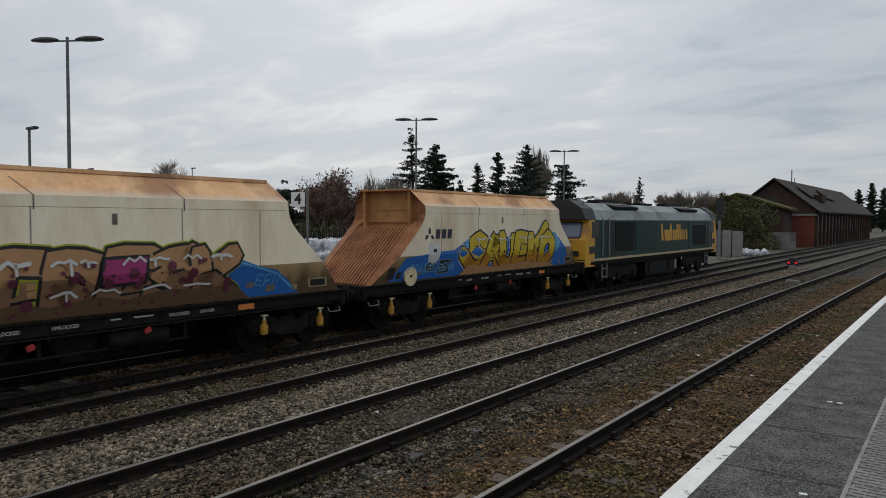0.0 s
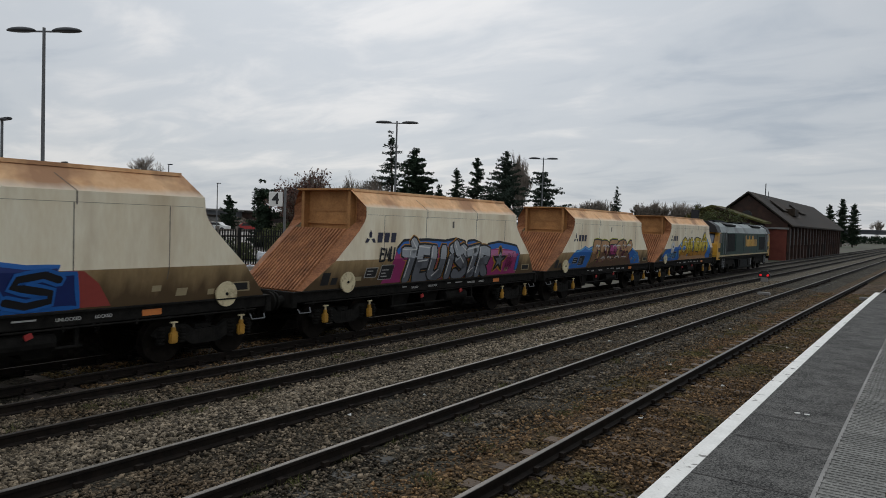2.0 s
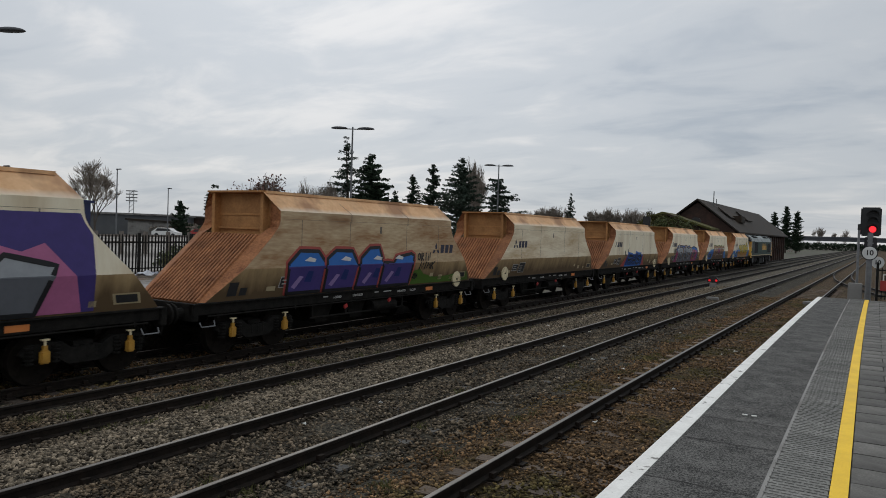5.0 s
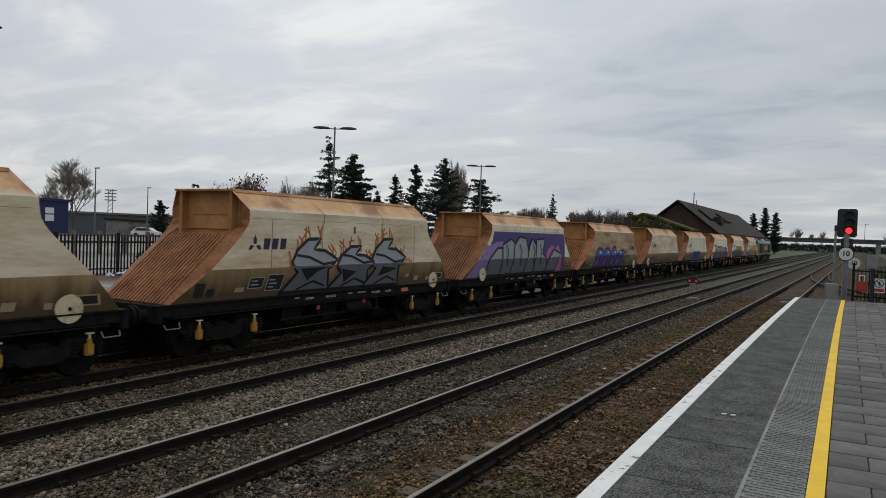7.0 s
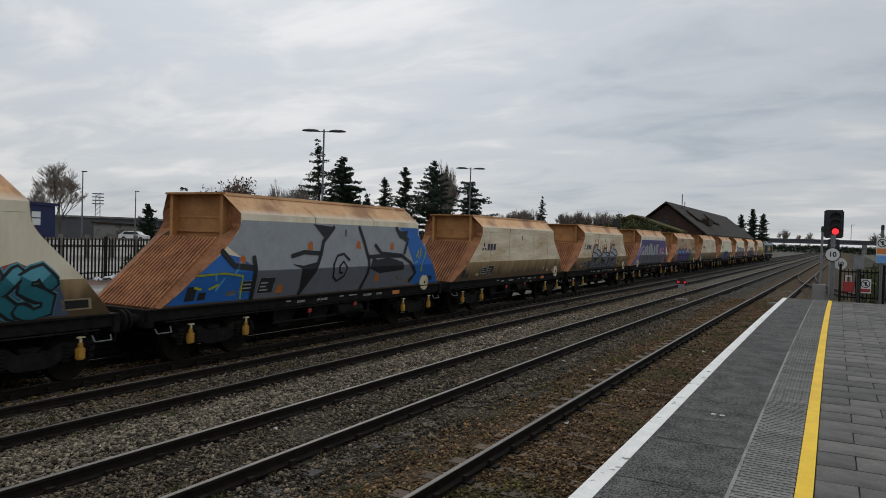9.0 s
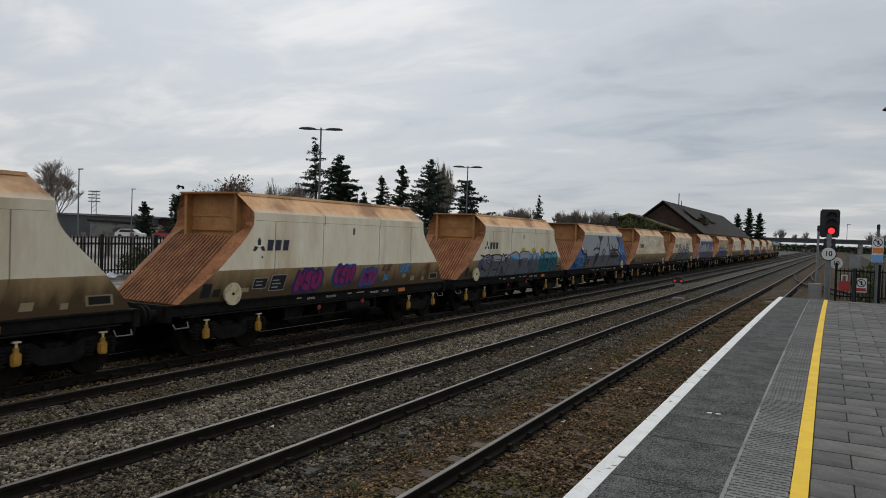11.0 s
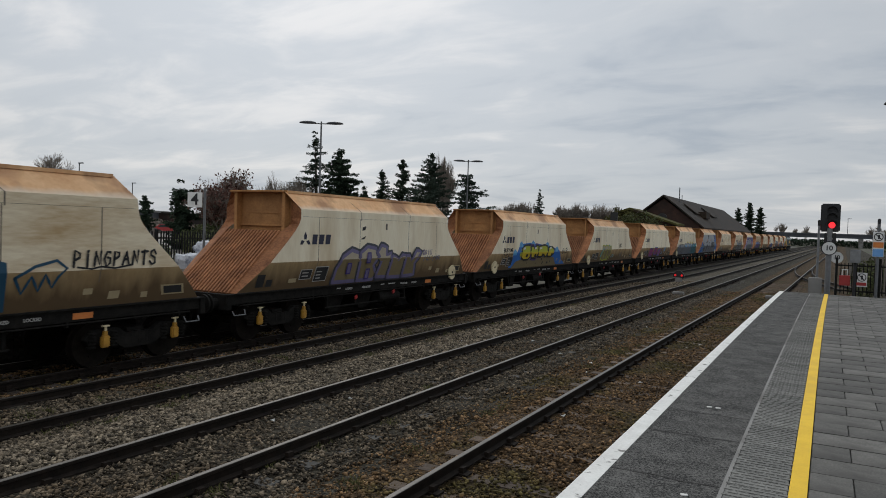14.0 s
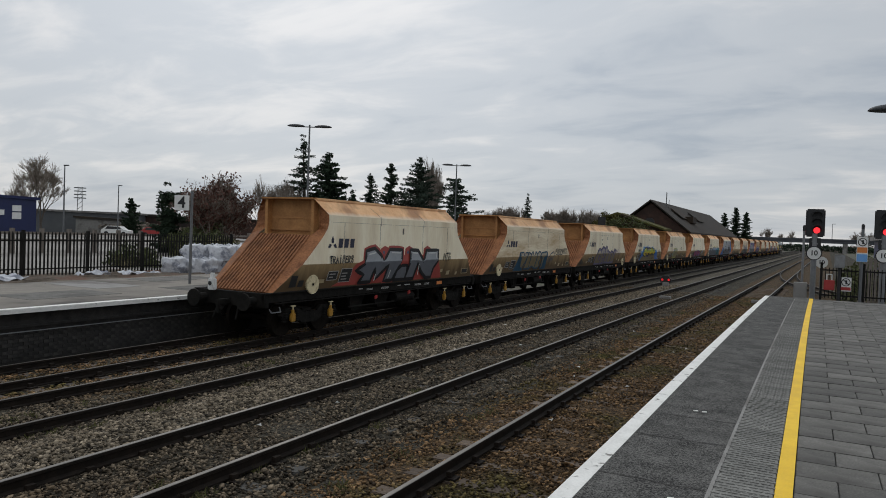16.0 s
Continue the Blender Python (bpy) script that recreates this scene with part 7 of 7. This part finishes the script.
    for u, z in ((4.75, 2.61), (6.96, 2.64), (8.8, 2.6), (2.25, 2.25), (8.1, 1.62), (3.7, 1.5)):
        L.poly("orange", [(u - 0.12, z - 0.08), (u + 0.12, z - 0.1), (u + 0.1, z + 0.1), (u, z + 0.16), (u - 0.1, z + 0.08)], 0.012)
    L.next()
    L.stroke("lime", [(0.9, 1.95), (1.7, 1.98), (2.3, 1.9), (2.35, 1.35)], 0.05, 0.018)
    for k in range(14):
        u = rng.uniform(0.9, 2.2) if k % 3 == 0 else rng.uniform(10.2, 11.0)
        z = rng.uniform(1.4, 2.0) if u < 3 else rng.uniform(1.7, 2.5)
        L.next()
        L.stroke("lime" if k % 2 else "sky", [(u, z), (u + rng.uniform(-.25, .25), z + rng.uniform(.05, .3))], 0.06, 0.02)
    tag(L, 10.9, 11.25, 1.3, 1.45, 33, "black", 0.04)
    L.done(); W[9]["label"] = base + "grey graffiti with black strokes"
    # three pieces side by side along the lower half
    L = Layer(W[10])
    L.poly("slate", [(1.6, 1.31), (1.7, 2.0), (2.0, 2.1), (10.4, 2.1), (11.0, 1.9), (11.3, 1.31)])
    L.poly("sky", [(4.6, 1.9), (4.9, 2.25), (5.6, 2.3), (6.2, 2.18), (6.9, 2.3), (7.6, 2.2), (8.3, 2.28), (8.5, 1.9)], 0.008)
    for u in (6.0, 7.3, 8.4):
        L.poly("yellow", [(u, 2.26), (u + 0.1, 2.46), (u + 0.35, 2.52), (u + 0.55, 2.42), (u + 0.6, 2.26)], 0.007)
    L.poly("red", [(8.7, 2.1), (8.9, 2.34), (9.2, 2.22), (9.5, 2.36), (9.8, 2.22), (10.2, 2.34), (10.5, 2.2), (10.8, 2.1)], 0.008)
    letters(L, "SEN", 2.1, 4.7, 1.40, 2.05, "silver", "black", 0.28, "grey", seed=8)
    letters(L, "SEA", 4.8, 8.4, 1.40, 2.12, "silver", "slate", 0.36, "grey", seed=18)
    letters(L, "NEKS", 8.6, 10.9, 1.36, 2.12, "cyan", "black", 0.22, "teal", "cyan", seed=9)
    L.next()
    L.stroke("black", [(1.8, 2.2), (2.4, 2.12), (3.0, 2.2), (3.6, 2.12), (4.4, 2.2)], 0.07, 0.012)
    L.done(); W[10]["label"] = base + "teal, grey and yellow graffiti"
    # four small throw-ups
    L = Layer(W[11])
    letters(L, "NSO", 3.95, 4.9, 1.44, 1.82, "magenta", "purple", 0.17, None, "purple", seed=10)
    L.poly("blue", [(5.4, 1.6), (5.5, 1.9), (5.8, 2.0), (6.2, 2.04), (6.5, 1.98), (6.55, 1.7), (6.4, 1.5), (5.7, 1.48)], 0.007)
    letters(L, "OSN", 5.6, 6.4, 1.55, 1.92, "magenta", "purple", 0.16, None, "blue", seed=11)
    letters(L, "NEN", 6.95, 7.65, 1.44, 1.80, "magenta", "blue", 0.13, None, "purple", seed=12)
    tag(L, 7.95, 8.45, 1.78, 1.98, 16, "maroon", 0.03)
    tag(L, 8.1, 8.4, 1.48, 1.66, 17, "sky", 0.06)
    tag(L, 9.0, 9.6, 1.7, 1.98, 18, "sky", 0.07)
    tag(L, 10.6, 11.0, 1.75, 1.95, 19, "red", 0.03)
    drops(L, "black", 1, 2.4, 2.5, 2.25, 2.3, 0.03, 0.04, rng, 0.007)
    L.done(); W[11]["label"] = base + "small purple and blue graffiti"
    # faded cyan and yellow letters
    L = Layer(W[12])
    L.poly("cyan", [(3.9, 1.55), (4.05, 1.85), (4.3, 2.2), (4.75, 2.26), (4.9, 2.34), (5.1, 2.24), (5.5, 2.22), (5.7, 2.36), (5.8, 2.22), (6.1, 2.16), (6.1, 1.8), (5.8, 1.72)])
    letters(L, "ZEN", 4.25, 6.0, 1.50, 2.10, "bone", "lime", 0.30, "khaki", None, seed=13)
    L.poly("khaki", [(3.95, 1.33), (4.1, 1.56), (5.7, 1.54), (5.8, 1.33)], 0.008)
    tag(L, 6.25, 6.9, 1.5, 1.66, 21, "cyan", 0.03)
    tag(L, 8.0, 8.5, 2.14, 2.36, 19, "black", 0.05)
    tag(L, 8.3, 8.95, 1.52, 1.80, 20, "darkgrey", 0.035)
    L.done(); W[12]["label"] = base + "faded cyan graffiti"
    # fat yellow-green letters on blue
    L = Layer(W[13])
    L.poly("blue", [(3.4, 1.75), (3.5, 1.95), (3.8, 2.0), (4.0, 2.2), (4.2, 2.42), (4.5, 2.42), (5.4, 2.46), (8.0, 2.32), (8.7, 2.2), (9.4, 2.1), (9.7, 1.9), (10.0, 1.6), (10.8, 1.33), (3.2, 1.33)])
    for u, z in ((3.6, 2.02), (5.75, 2.42), (7.7, 2.36), (9.1, 2.12), (4.3, 2.38)):
        L.poly("sky", [(u - 0.22, z - 0.12), (u - 0.2, z + 0.06), (u, z + 0.16), (u + 0.2, z + 0.05), (u + 0.22, z - 0.12)], 0.009)
    L.poly("khaki", [(3.5, 1.31), (3.9, 1.62), (4.6, 1.72), (6.0, 1.80), (7.6, 1.76), (8.8, 1.72), (9.4, 1.31)], 0.011)
    shapes = ([(4.45, 1.75), (4.4, 2.2), (4.7, 2.34), (5.4, 2.36), (5.45, 2.02), (5.55, 1.85), (5.3, 1.68), (4.8, 1.66)], [(5.5, 2.3), (5.8, 2.3), (5.95, 2.15), (6.15, 2.34), (6.42, 2.32), (6.42, 1.9), (6.2, 1.72), (5.7, 1.74), (5.5, 1.95)],
              [(6.46, 1.78), (6.48, 2.3), (7.3, 2.36), (7.65, 2.28), (7.72, 1.95), (7.5, 1.74), (7.2, 1.9), (6.9, 1.76)], [(7.75, 1.78), (7.8, 2.24), (8.3, 2.26), (8.62, 2.12), (8.6, 1.92), (8.2, 1.76)])
    for k, pts in enumerate(shapes):
        L.block(pts, 0.016 + 0.007 * k, "lime", "yellow", "black", "purple" if k == 1 else None, 0.09)
        L.poly("white", [(pts[1][0] + 0.12, 2.14), (pts[1][0] + 0.14, 2.24), (pts[1][0] + 0.4, 2.26), (pts[1][0] + 0.38, 2.17)], 0.026 + 0.007 * k)
        L.poly("black", [(pts[0][0] + 0.45, 1.80), (pts[0][0] + 0.5, 1.94), (pts[0][0] + 0.72, 1.92), (pts[0][0] + 0.7, 1.78)], 0.026 + 0.007 * k)
    drops(L, "black", 10, 5.3, 8.6, 1.4, 1.7, 0.03, 0.08, rng, 0.014)
    drops(L, "lime", 5, 4.2, 4.4, 1.8, 2.2, 0.04, 0.08, rng, 0.014)
    text_mesh("BURY ME", 0.25, PAINT_BLACK, W[13], Matrix(((0, 0, 1, 1.358), (1, 0, 0, 2.85), (0, 1, 0, 2.13), (0, 0, 0, 1))), "black sprayed words")
    tag(L, 2.2, 3.3, 1.8, 2.0, 22, "black", 0.035)
    tag(L, 9.9, 10.7, 1.9, 2.16, 23, "black", 0.045)
    L.done(); W[13]["label"] = base + "yellow-green graffiti on blue"
    # pale letters with violet contours
    L = Layer(W[14])
    shapes = ([(3.78, 1.35), (3.85, 1.75), (4.1, 2.1), (4.5, 2.28), (4.85, 2.2), (5.0, 1.9), (4.95, 1.35)], [(4.98, 1.35), (4.95, 2.2), (5.3, 2.38), (5.75, 2.32), (5.9, 2.05), (5.7, 1.8), (5.95, 1.5), (5.8, 1.35)],
              [(5.95, 1.42), (6.1, 1.9), (5.85, 2.2), (6.05, 2.42), (6.35, 2.36), (6.35, 2.1), (6.62, 2.18), (6.6, 1.4)], [(6.62, 1.38), (6.72, 2.08), (7.1, 1.95), (7.3, 2.1), (7.5, 2.08), (7.5, 1.38)], [(7.5, 1.38), (7.55, 2.08), (7.75, 2.06), (7.9, 1.9), (8.2, 2.24), (8.5, 2.18), (8.15, 1.8), (8.25, 1.4)])
    for k, pts in enumerate(shapes):
        L.block(pts, 0.014 + 0.006 * k, "bone", "khaki", "slatelilac", "darkgrey" if k < 5 else None, 0.11)
    for u, z in ((4.4, 1.75), (5.35, 2.05), (5.4, 1.55)):
        L.block([(u - 0.09, z - 0.16), (u - 0.08, z + 0.14), (u + 0.09, z + 0.14), (u + 0.1, z - 0.16)], 0.05, "slatelilac", None, "purple", None, 0.05)
    scrawl(L, "ORIN", 8.65, 9.3, 2.08, 2.24, "purple", 0.035, 6)
    tag(L, 8.65, 9.9, 1.88, 2.02, 24, "slate", 0.035)
    L.poly("black", [(5.0, 2.86), (5.02, 2.96), (5.2, 3.0), (5.16, 2.88)], 0.007)
    L.poly("black", [(4.95, 2.6), (5.0, 2.64), (5.2, 2.7), (5.12, 2.6)], 0.007)
    L.done(); W[14]["label"] = base + "pale lilac graffiti"
    # outlined teal letters and scrawl
    L = Layer(W[15])
    L.poly("inkblue", [(3.4, 1.31), (3.6, 1.62), (3.85, 2.2), (4.2, 2.24), (4.4, 1.8), (4.6, 1.31)])
    L.poly("inkblue", [(7.2, 1.31), (7.3, 1.75), (7.55, 2.24), (7.8, 2.18), (7.85, 1.31)])
    shapes = ([(4.2, 1.5), (4.15, 1.62), (4.1, 1.95), (3.9, 2.18), (4.35, 2.2), (4.5, 1.95), (4.6, 2.18), (4.95, 2.18), (4.7, 1.7), (4.4, 1.38)], [(4.72, 1.38), (4.85, 2.0), (5.05, 2.2), (5.3, 2.12), (5.35, 1.4)], [(5.3, 1.35), (5.35, 2.12), (5.55, 2.24), (5.75, 1.98), (5.95, 2.22), (6.2, 2.12), (6.15, 1.38), (5.75, 1.5)],
              [(6.15, 1.36), (6.2, 2.1), (6.45, 2.24), (6.75, 2.14), (6.6, 1.98), (6.75, 1.85), (6.55, 1.7), (6.8, 1.5), (6.6, 1.38)], [(6.95, 1.36), (7.0, 1.86), (6.75, 2.0), (6.8, 2.16), (7.4, 2.2), (7.65, 2.2), (7.5, 2.0), (7.25, 1.9), (7.2, 1.36)])
    for k, pts in enumerate(shapes):
        L.block(pts, 0.012 + 0.006 * k, "bone", "khaki", "inkblue", None, 0.08)
    L.next()
    L.stroke("inkblue", [(7.95, 1.9), (8.3, 2.1), (8.7, 2.2), (8.9, 2.05), (8.75, 1.9), (8.65, 1.7), (8.5, 1.95), (8.4, 1.65), (8.25, 1.92), (8.1, 1.62), (7.95, 1.9)], 0.055, 0.012)
    scrawl(L, "PINGPANTS", 9.0, 10.9, 2.08, 2.36, "black", 0.05, 8)
    L.next()
    L.stroke("black", [(9.1, 2.06), (9.4, 2.02), (9.6, 2.06), (9.9, 2.02), (10.3, 2.08)], 0.035, 0.012)
    L.done(); W[15]["label"] = base + "teal outlined graffiti and black scrawl"
    # grey letters with black contours on red
    L = Layer(W[16])
    L.poly("red", [(2.6, 1.31), (3.3, 1.6), (3.6, 1.95), (4.1, 2.1), (4.6, 2.2), (8.9, 2.2), (9.0, 1.95), (9.2, 1.7), (9.5, 1.31)], 0.005)
    for u in (4.9, 6.45, 7.75):
        L.poly("red", [(u, 2.1), (u + 0.05, 2.42), (u + 0.3, 2.52), (u + 0.55, 2.44), (u + 0.5, 2.1)], 0.006)
        L.poly("slate", [(u + 0.15, 2.26), (u + 0.2, 2.36), (u + 0.3, 2.34), (u + 0.28, 2.24)], 0.008)
    shapes = ([(3.95, 1.36), (4.15, 1.6), (3.65, 1.76), (4.1, 1.95), (4.12, 2.36), (4.6, 2.44), (5.0, 2.2), (5.15, 2.0), (5.5, 2.4), (6.3, 2.38), (6.3, 2.1), (6.2, 1.85), (5.9, 1.36), (5.4, 1.36), (5.5, 1.9), (4.9, 1.45), (4.7, 1.8), (4.6, 1.36)],
              [(6.0, 1.36), (6.1, 1.7), (6.35, 1.85), (6.7, 1.85), (6.8, 1.6), (6.75, 1.36)], [(6.72, 1.36), (6.85, 1.9), (6.82, 2.38), (7.35, 2.36), (7.8, 1.95), (7.95, 2.36), (8.85, 2.36), (8.88, 1.95), (8.65, 1.7), (8.6, 1.36), (8.2, 1.36), (7.75, 1.6), (7.4, 1.9), (7.3, 1.36)])
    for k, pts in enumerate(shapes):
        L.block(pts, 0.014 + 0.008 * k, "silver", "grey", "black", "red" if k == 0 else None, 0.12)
    for pts in ([(4.25, 2.25), (4.6, 2.3)], [(5.6, 2.3), (6.15, 2.28)], [(6.95, 2.28), (7.3, 2.26)], [(8.1, 2.26), (8.7, 2.26), (8.72, 2.1)], [(4.8, 1.6), (4.78, 1.4)], [(5.65, 1.7), (5.6, 1.45)], [(7.5, 1.85), (7.55, 1.5)]):
        L.next()
        L.stroke("white", pts, 0.045, 0.042)
    scrawl(L, "TRAINERS", 2.25, 3.45, 2.02, 2.22, "black", 0.045, 7)
    tag(L, 9.3, 9.9, 1.95, 2.25, 27, "black", 0.04)
    L.done(); W[16]["label"] = base + "grey and red graffiti"
    # tail lamp on the last wagon
    t = thing("tail_lamp", "white portable tail lamp", "lamp", m=pose(0, 0, 0))
    t.parent = W[16]
    bm = bm_new()
    box(bm, (-0.55, -0.36, 1.42), (0.22, 0.16, 0.32), bevel=0.03)
    box(bm, (-0.55, -0.36, 1.64), (0.14, 0.07, 0.16), bevel=0.02)
    q = part("lamp_case", bm, "cream_label", W[16], "white tail lamp")
    bm = bm_new()
    tube(bm, (-0.55, -0.46, 1.44), (-0.55, -0.43, 1.44), 0.06, 0.055, 12)
    part("lens", bm, "black", q)
    bpy.data.objects.remove(t)


# ---- crushed stone and weeds ----
def build_stones():
    rng = np.random.default_rng(5)
    ico = [(0, 0, 1), (0.9, 0, 0.3), (0.28, 0.85, 0.3), (-0.72, 0.52, 0.3), (-0.72, -0.52, 0.3), (0.28, -0.85, 0.3), (0, 0, -0.6)]
    fac = [(0, 1, 2), (0, 2, 3), (0, 3, 4), (0, 4, 5), (0, 5, 1), (6, 2, 1), (6, 3, 2), (6, 4, 3), (6, 5, 4), (6, 1, 5)]
    base = np.array(ico)
    prof = np.array([(-15.2, -0.55), (-14.7, -0.50), (-13.65, -0.47), (-12.6, -0.50), (-12.0, -0.40), (-11.3, -0.31), (-10.31, -0.27),
                     (-9.3, -0.30), (-8.6, -0.20), (-8.0, -0.17), (-7.5, -0.17), (-6.57, -0.175), (-5.6, -0.19), (-4.9, -0.27), (-4.2, -0.22),
                     (-3.02, -0.19), (-2.0, -0.20), (-1.4, -0.25)])

    def scatter(name, n, x0, x1, y0, y1, s0, s1, m, label, power=1.7, clear=True):
        y = y0 + (y1 - y0) * rng.random(n) ** power
        x = x0 + (x1 - x0) * rng.random(n)
        z = np.interp(x, prof[:, 0], prof[:, 1])
        keep = np.ones(n, bool)
        if clear:
            for c, *_ in TRACKS:
                for s in (-0.7525, 0.7525):
                    keep &= np.abs(x - c - s) > 0.10
        x, y, z = x[keep], y[keep], z[keep]
        k = len(x)
        xb = x + np.array([bend(a) for a in y])
        s = s0 + (s1 - s0) * rng.random(k) ** 2
        V = base[None] * (0.7 + 0.6 * rng.random((k, 7, 1)))
        V *= (s[:, None] * (0.5 + 0.8 * rng.random((k, 3))) * np.array([1.15, 1.0, 0.75]))[:, None, :]
        a = rng.random(k) * 6.283
        ca, sa = np.cos(a)[:, None], np.sin(a)[:, None]
        t = (rng.random(k) - 0.5)[:, None] * 1.6
        X, Y, Z = V[..., 0] * ca - V[..., 1] * sa, V[..., 0] * sa + V[..., 1] * ca, V[..., 2]
        Y, Z = Y * np.cos(t) - Z * np.sin(t), Y * np.sin(t) + Z * np.cos(t)
        jit = 0.02 * rng.random(k)
        V = np.stack([X + xb[:, None], Y + y[:, None], Z + (z + jit)[:, None]], -1).reshape(-1, 3)
        F = (np.array(fac)[None] + 7 * np.arange(k)[:, None, None]).reshape(-1, 3)
        me = bpy.data.meshes.new(name)
        me.vertices.add(len(V)), me.loops.add(F.size), me.polygons.add(len(F))
        me.vertices.foreach_set("co", V.ravel())
        me.loops.foreach_set("vertex_index", F.ravel())
        me.polygons.foreach_set("loop_start", np.arange(0, F.size, 3))
        me.update(calc_edges=True)
        me.materials.append(M[m])
        tagged(new(name, me), label, "stones", kind="stuff")

    scatter("ballast_stones", 50000, -11.9, -8.5, 3.6, 45, 0.018, 0.046, "stone", "loose grey ballast stones", 1.9)
    scatter("ballast_stones", 40000, -9.1, -7.4, 2.4, 48, 0.018, 0.05, "stone_pale", "loose pale grey ballast stones", 1.9)
    scatter("ballast_stones", 42000, -7.4, -5.0, 1.8, 42, 0.016, 0.042, "stone", "loose grey ballast stones", 1.9)
    scatter("ballast_stones", 54000, -5.1, -1.6, 1.4, 42, 0.016, 0.038, "stone_brown", "loose rust-brown ballast stones", 1.9)
    scatter("ballast_stones", 11000, -12.3, -11.3, 4, 50, 0.02, 0.05, "stone_pale", "loose pale ballast stones", 1.6)
    scatter("ballast_stones", 9000, -15.1, -12.0, 7, 24, 0.025, 0.05, "stone_brown", "loose sooty ballast stones", 1.3)
    # tufts of weeds
    r2 = random.Random(9)
    v, f = [], []
    for _ in range(150):
        cx, cy = r2.choice(((-9.2, 0.5), (-4.6, 0.5), (-5.9, 0.3), (-11.6, 0.3), (-10.3, 0.4), (-2.1, 0.3)))[0] + r2.uniform(-.35, .35), 4 + 30 * r2.random() ** 1.6
        z = float(np.interp(cx, prof[:, 0], prof[:, 1]))
        for _ in range(60):
            a, r, h = r2.uniform(0, 6.283), r2.uniform(0, .22), r2.uniform(.03, .09)
            x, y = cx + bend(cy) + r * math.cos(a), cy + r * math.sin(a)
            n = len(v)
            b = a + 1.57
            v += [(x - .008 * math.cos(b), y - .008 * math.sin(b), z), (x + .008 * math.cos(b), y + .008 * math.sin(b), z), (x + r2.uniform(-.05, .05), y + r2.uniform(-.05, .05), z + h)]
            f.append((n, n + 1, n + 2))
    tagged(raw("trackside_weeds", v, f, "weed"), "small yellow-green weeds between the rails", "weeds", kind="stuff")
    # litter on the ballast and platform
    for k in range(26):
        x, y = r2.uniform(-9.2, -2.2), 4.5 + 22 * r2.random()
        z = float(np.interp(x, prof[:, 0], prof[:, 1])) + 0.03
        bm = bm_new()
        s = r2.uniform(0.03, 0.06)
        q = [bm.verts.new((a * s, b * s, c)) for a, b, c in ((-1, -.7, 0), (1, -.5, .02), (.8, .8, 0.0), (-.7, .6, .03))]
        bm.faces.new(q)
        bmesh.ops.solidify(bm, geom=bm.faces[:], thickness=0.006)
        o = part("litter", bm, "cream_label")
        o.matrix_world = pose(x + bend(y), y, z, 0, 0, r2.uniform(0, 360))
        tagged(o, "scrap of pale litter on the ballast", "litter", "scraps of litter")
    for x, y in ((-0.93, 8.05), (-1.02, 8.05), (-0.8, 5.2)):
        bm = bm_new()
        box(bm, (0, 0, 0.004), (0.05, 0.03, 0.008), bevel=0.002)
        o = part("chewing_gum", bm, "edge")
        o.matrix_world = pose(x, y, 0.90, 0, 0, 20)
        tagged(o, "pale trodden spot on the asphalt", "litter", "spots on the asphalt")


build_ground()
build_tracks()
build_near_platform()
build_far_platform()
build_shed()
build_far()
WAGONS = build_train()
LOCO = build_loco()
paint_wagons()
build_posts()
build_fences()
build_platform_end()
build_trackside()
build_bags()
build_trees()
build_stones()


def motions():
    for i, w in enumerate(WAGONS):
        walk(w, [(t / 2, along(train_pos(t / 2, i))) for t in range(33)])
    walk(LOCO, [(t / 2, along(train_pos(t / 2, 0) + LOCO_GAP)) for t in range(33)])
    # wheels turn with the way travelled; wheels in the same place on their wagons share one action
    shared = {}
    for v in WAGONS + [LOCO]:
        for o in v.children_recursive:
            if not o.name.startswith("wheelset"):
                continue
            r = 0.46 if v is not LOCO else 0.53
            key = (r, round(o.location.y, 2))
            if key not in shared:
                y, z = o.location.y, o.location.z
                walk(o, [(n / 30, pose(0, y, z, -math.degrees((train_pos(n / 30, 0) - train_pos(0, 0)) / r))) for n in range(481)])
                shared[key] = (o.animation_data.action, o.animation_data.action_slot)
            else:
                o.rotation_mode = "QUATERNION"
                o.animation_data_create()
                o.animation_data.action, o.animation_data.action_slot = shared[key]


motions()
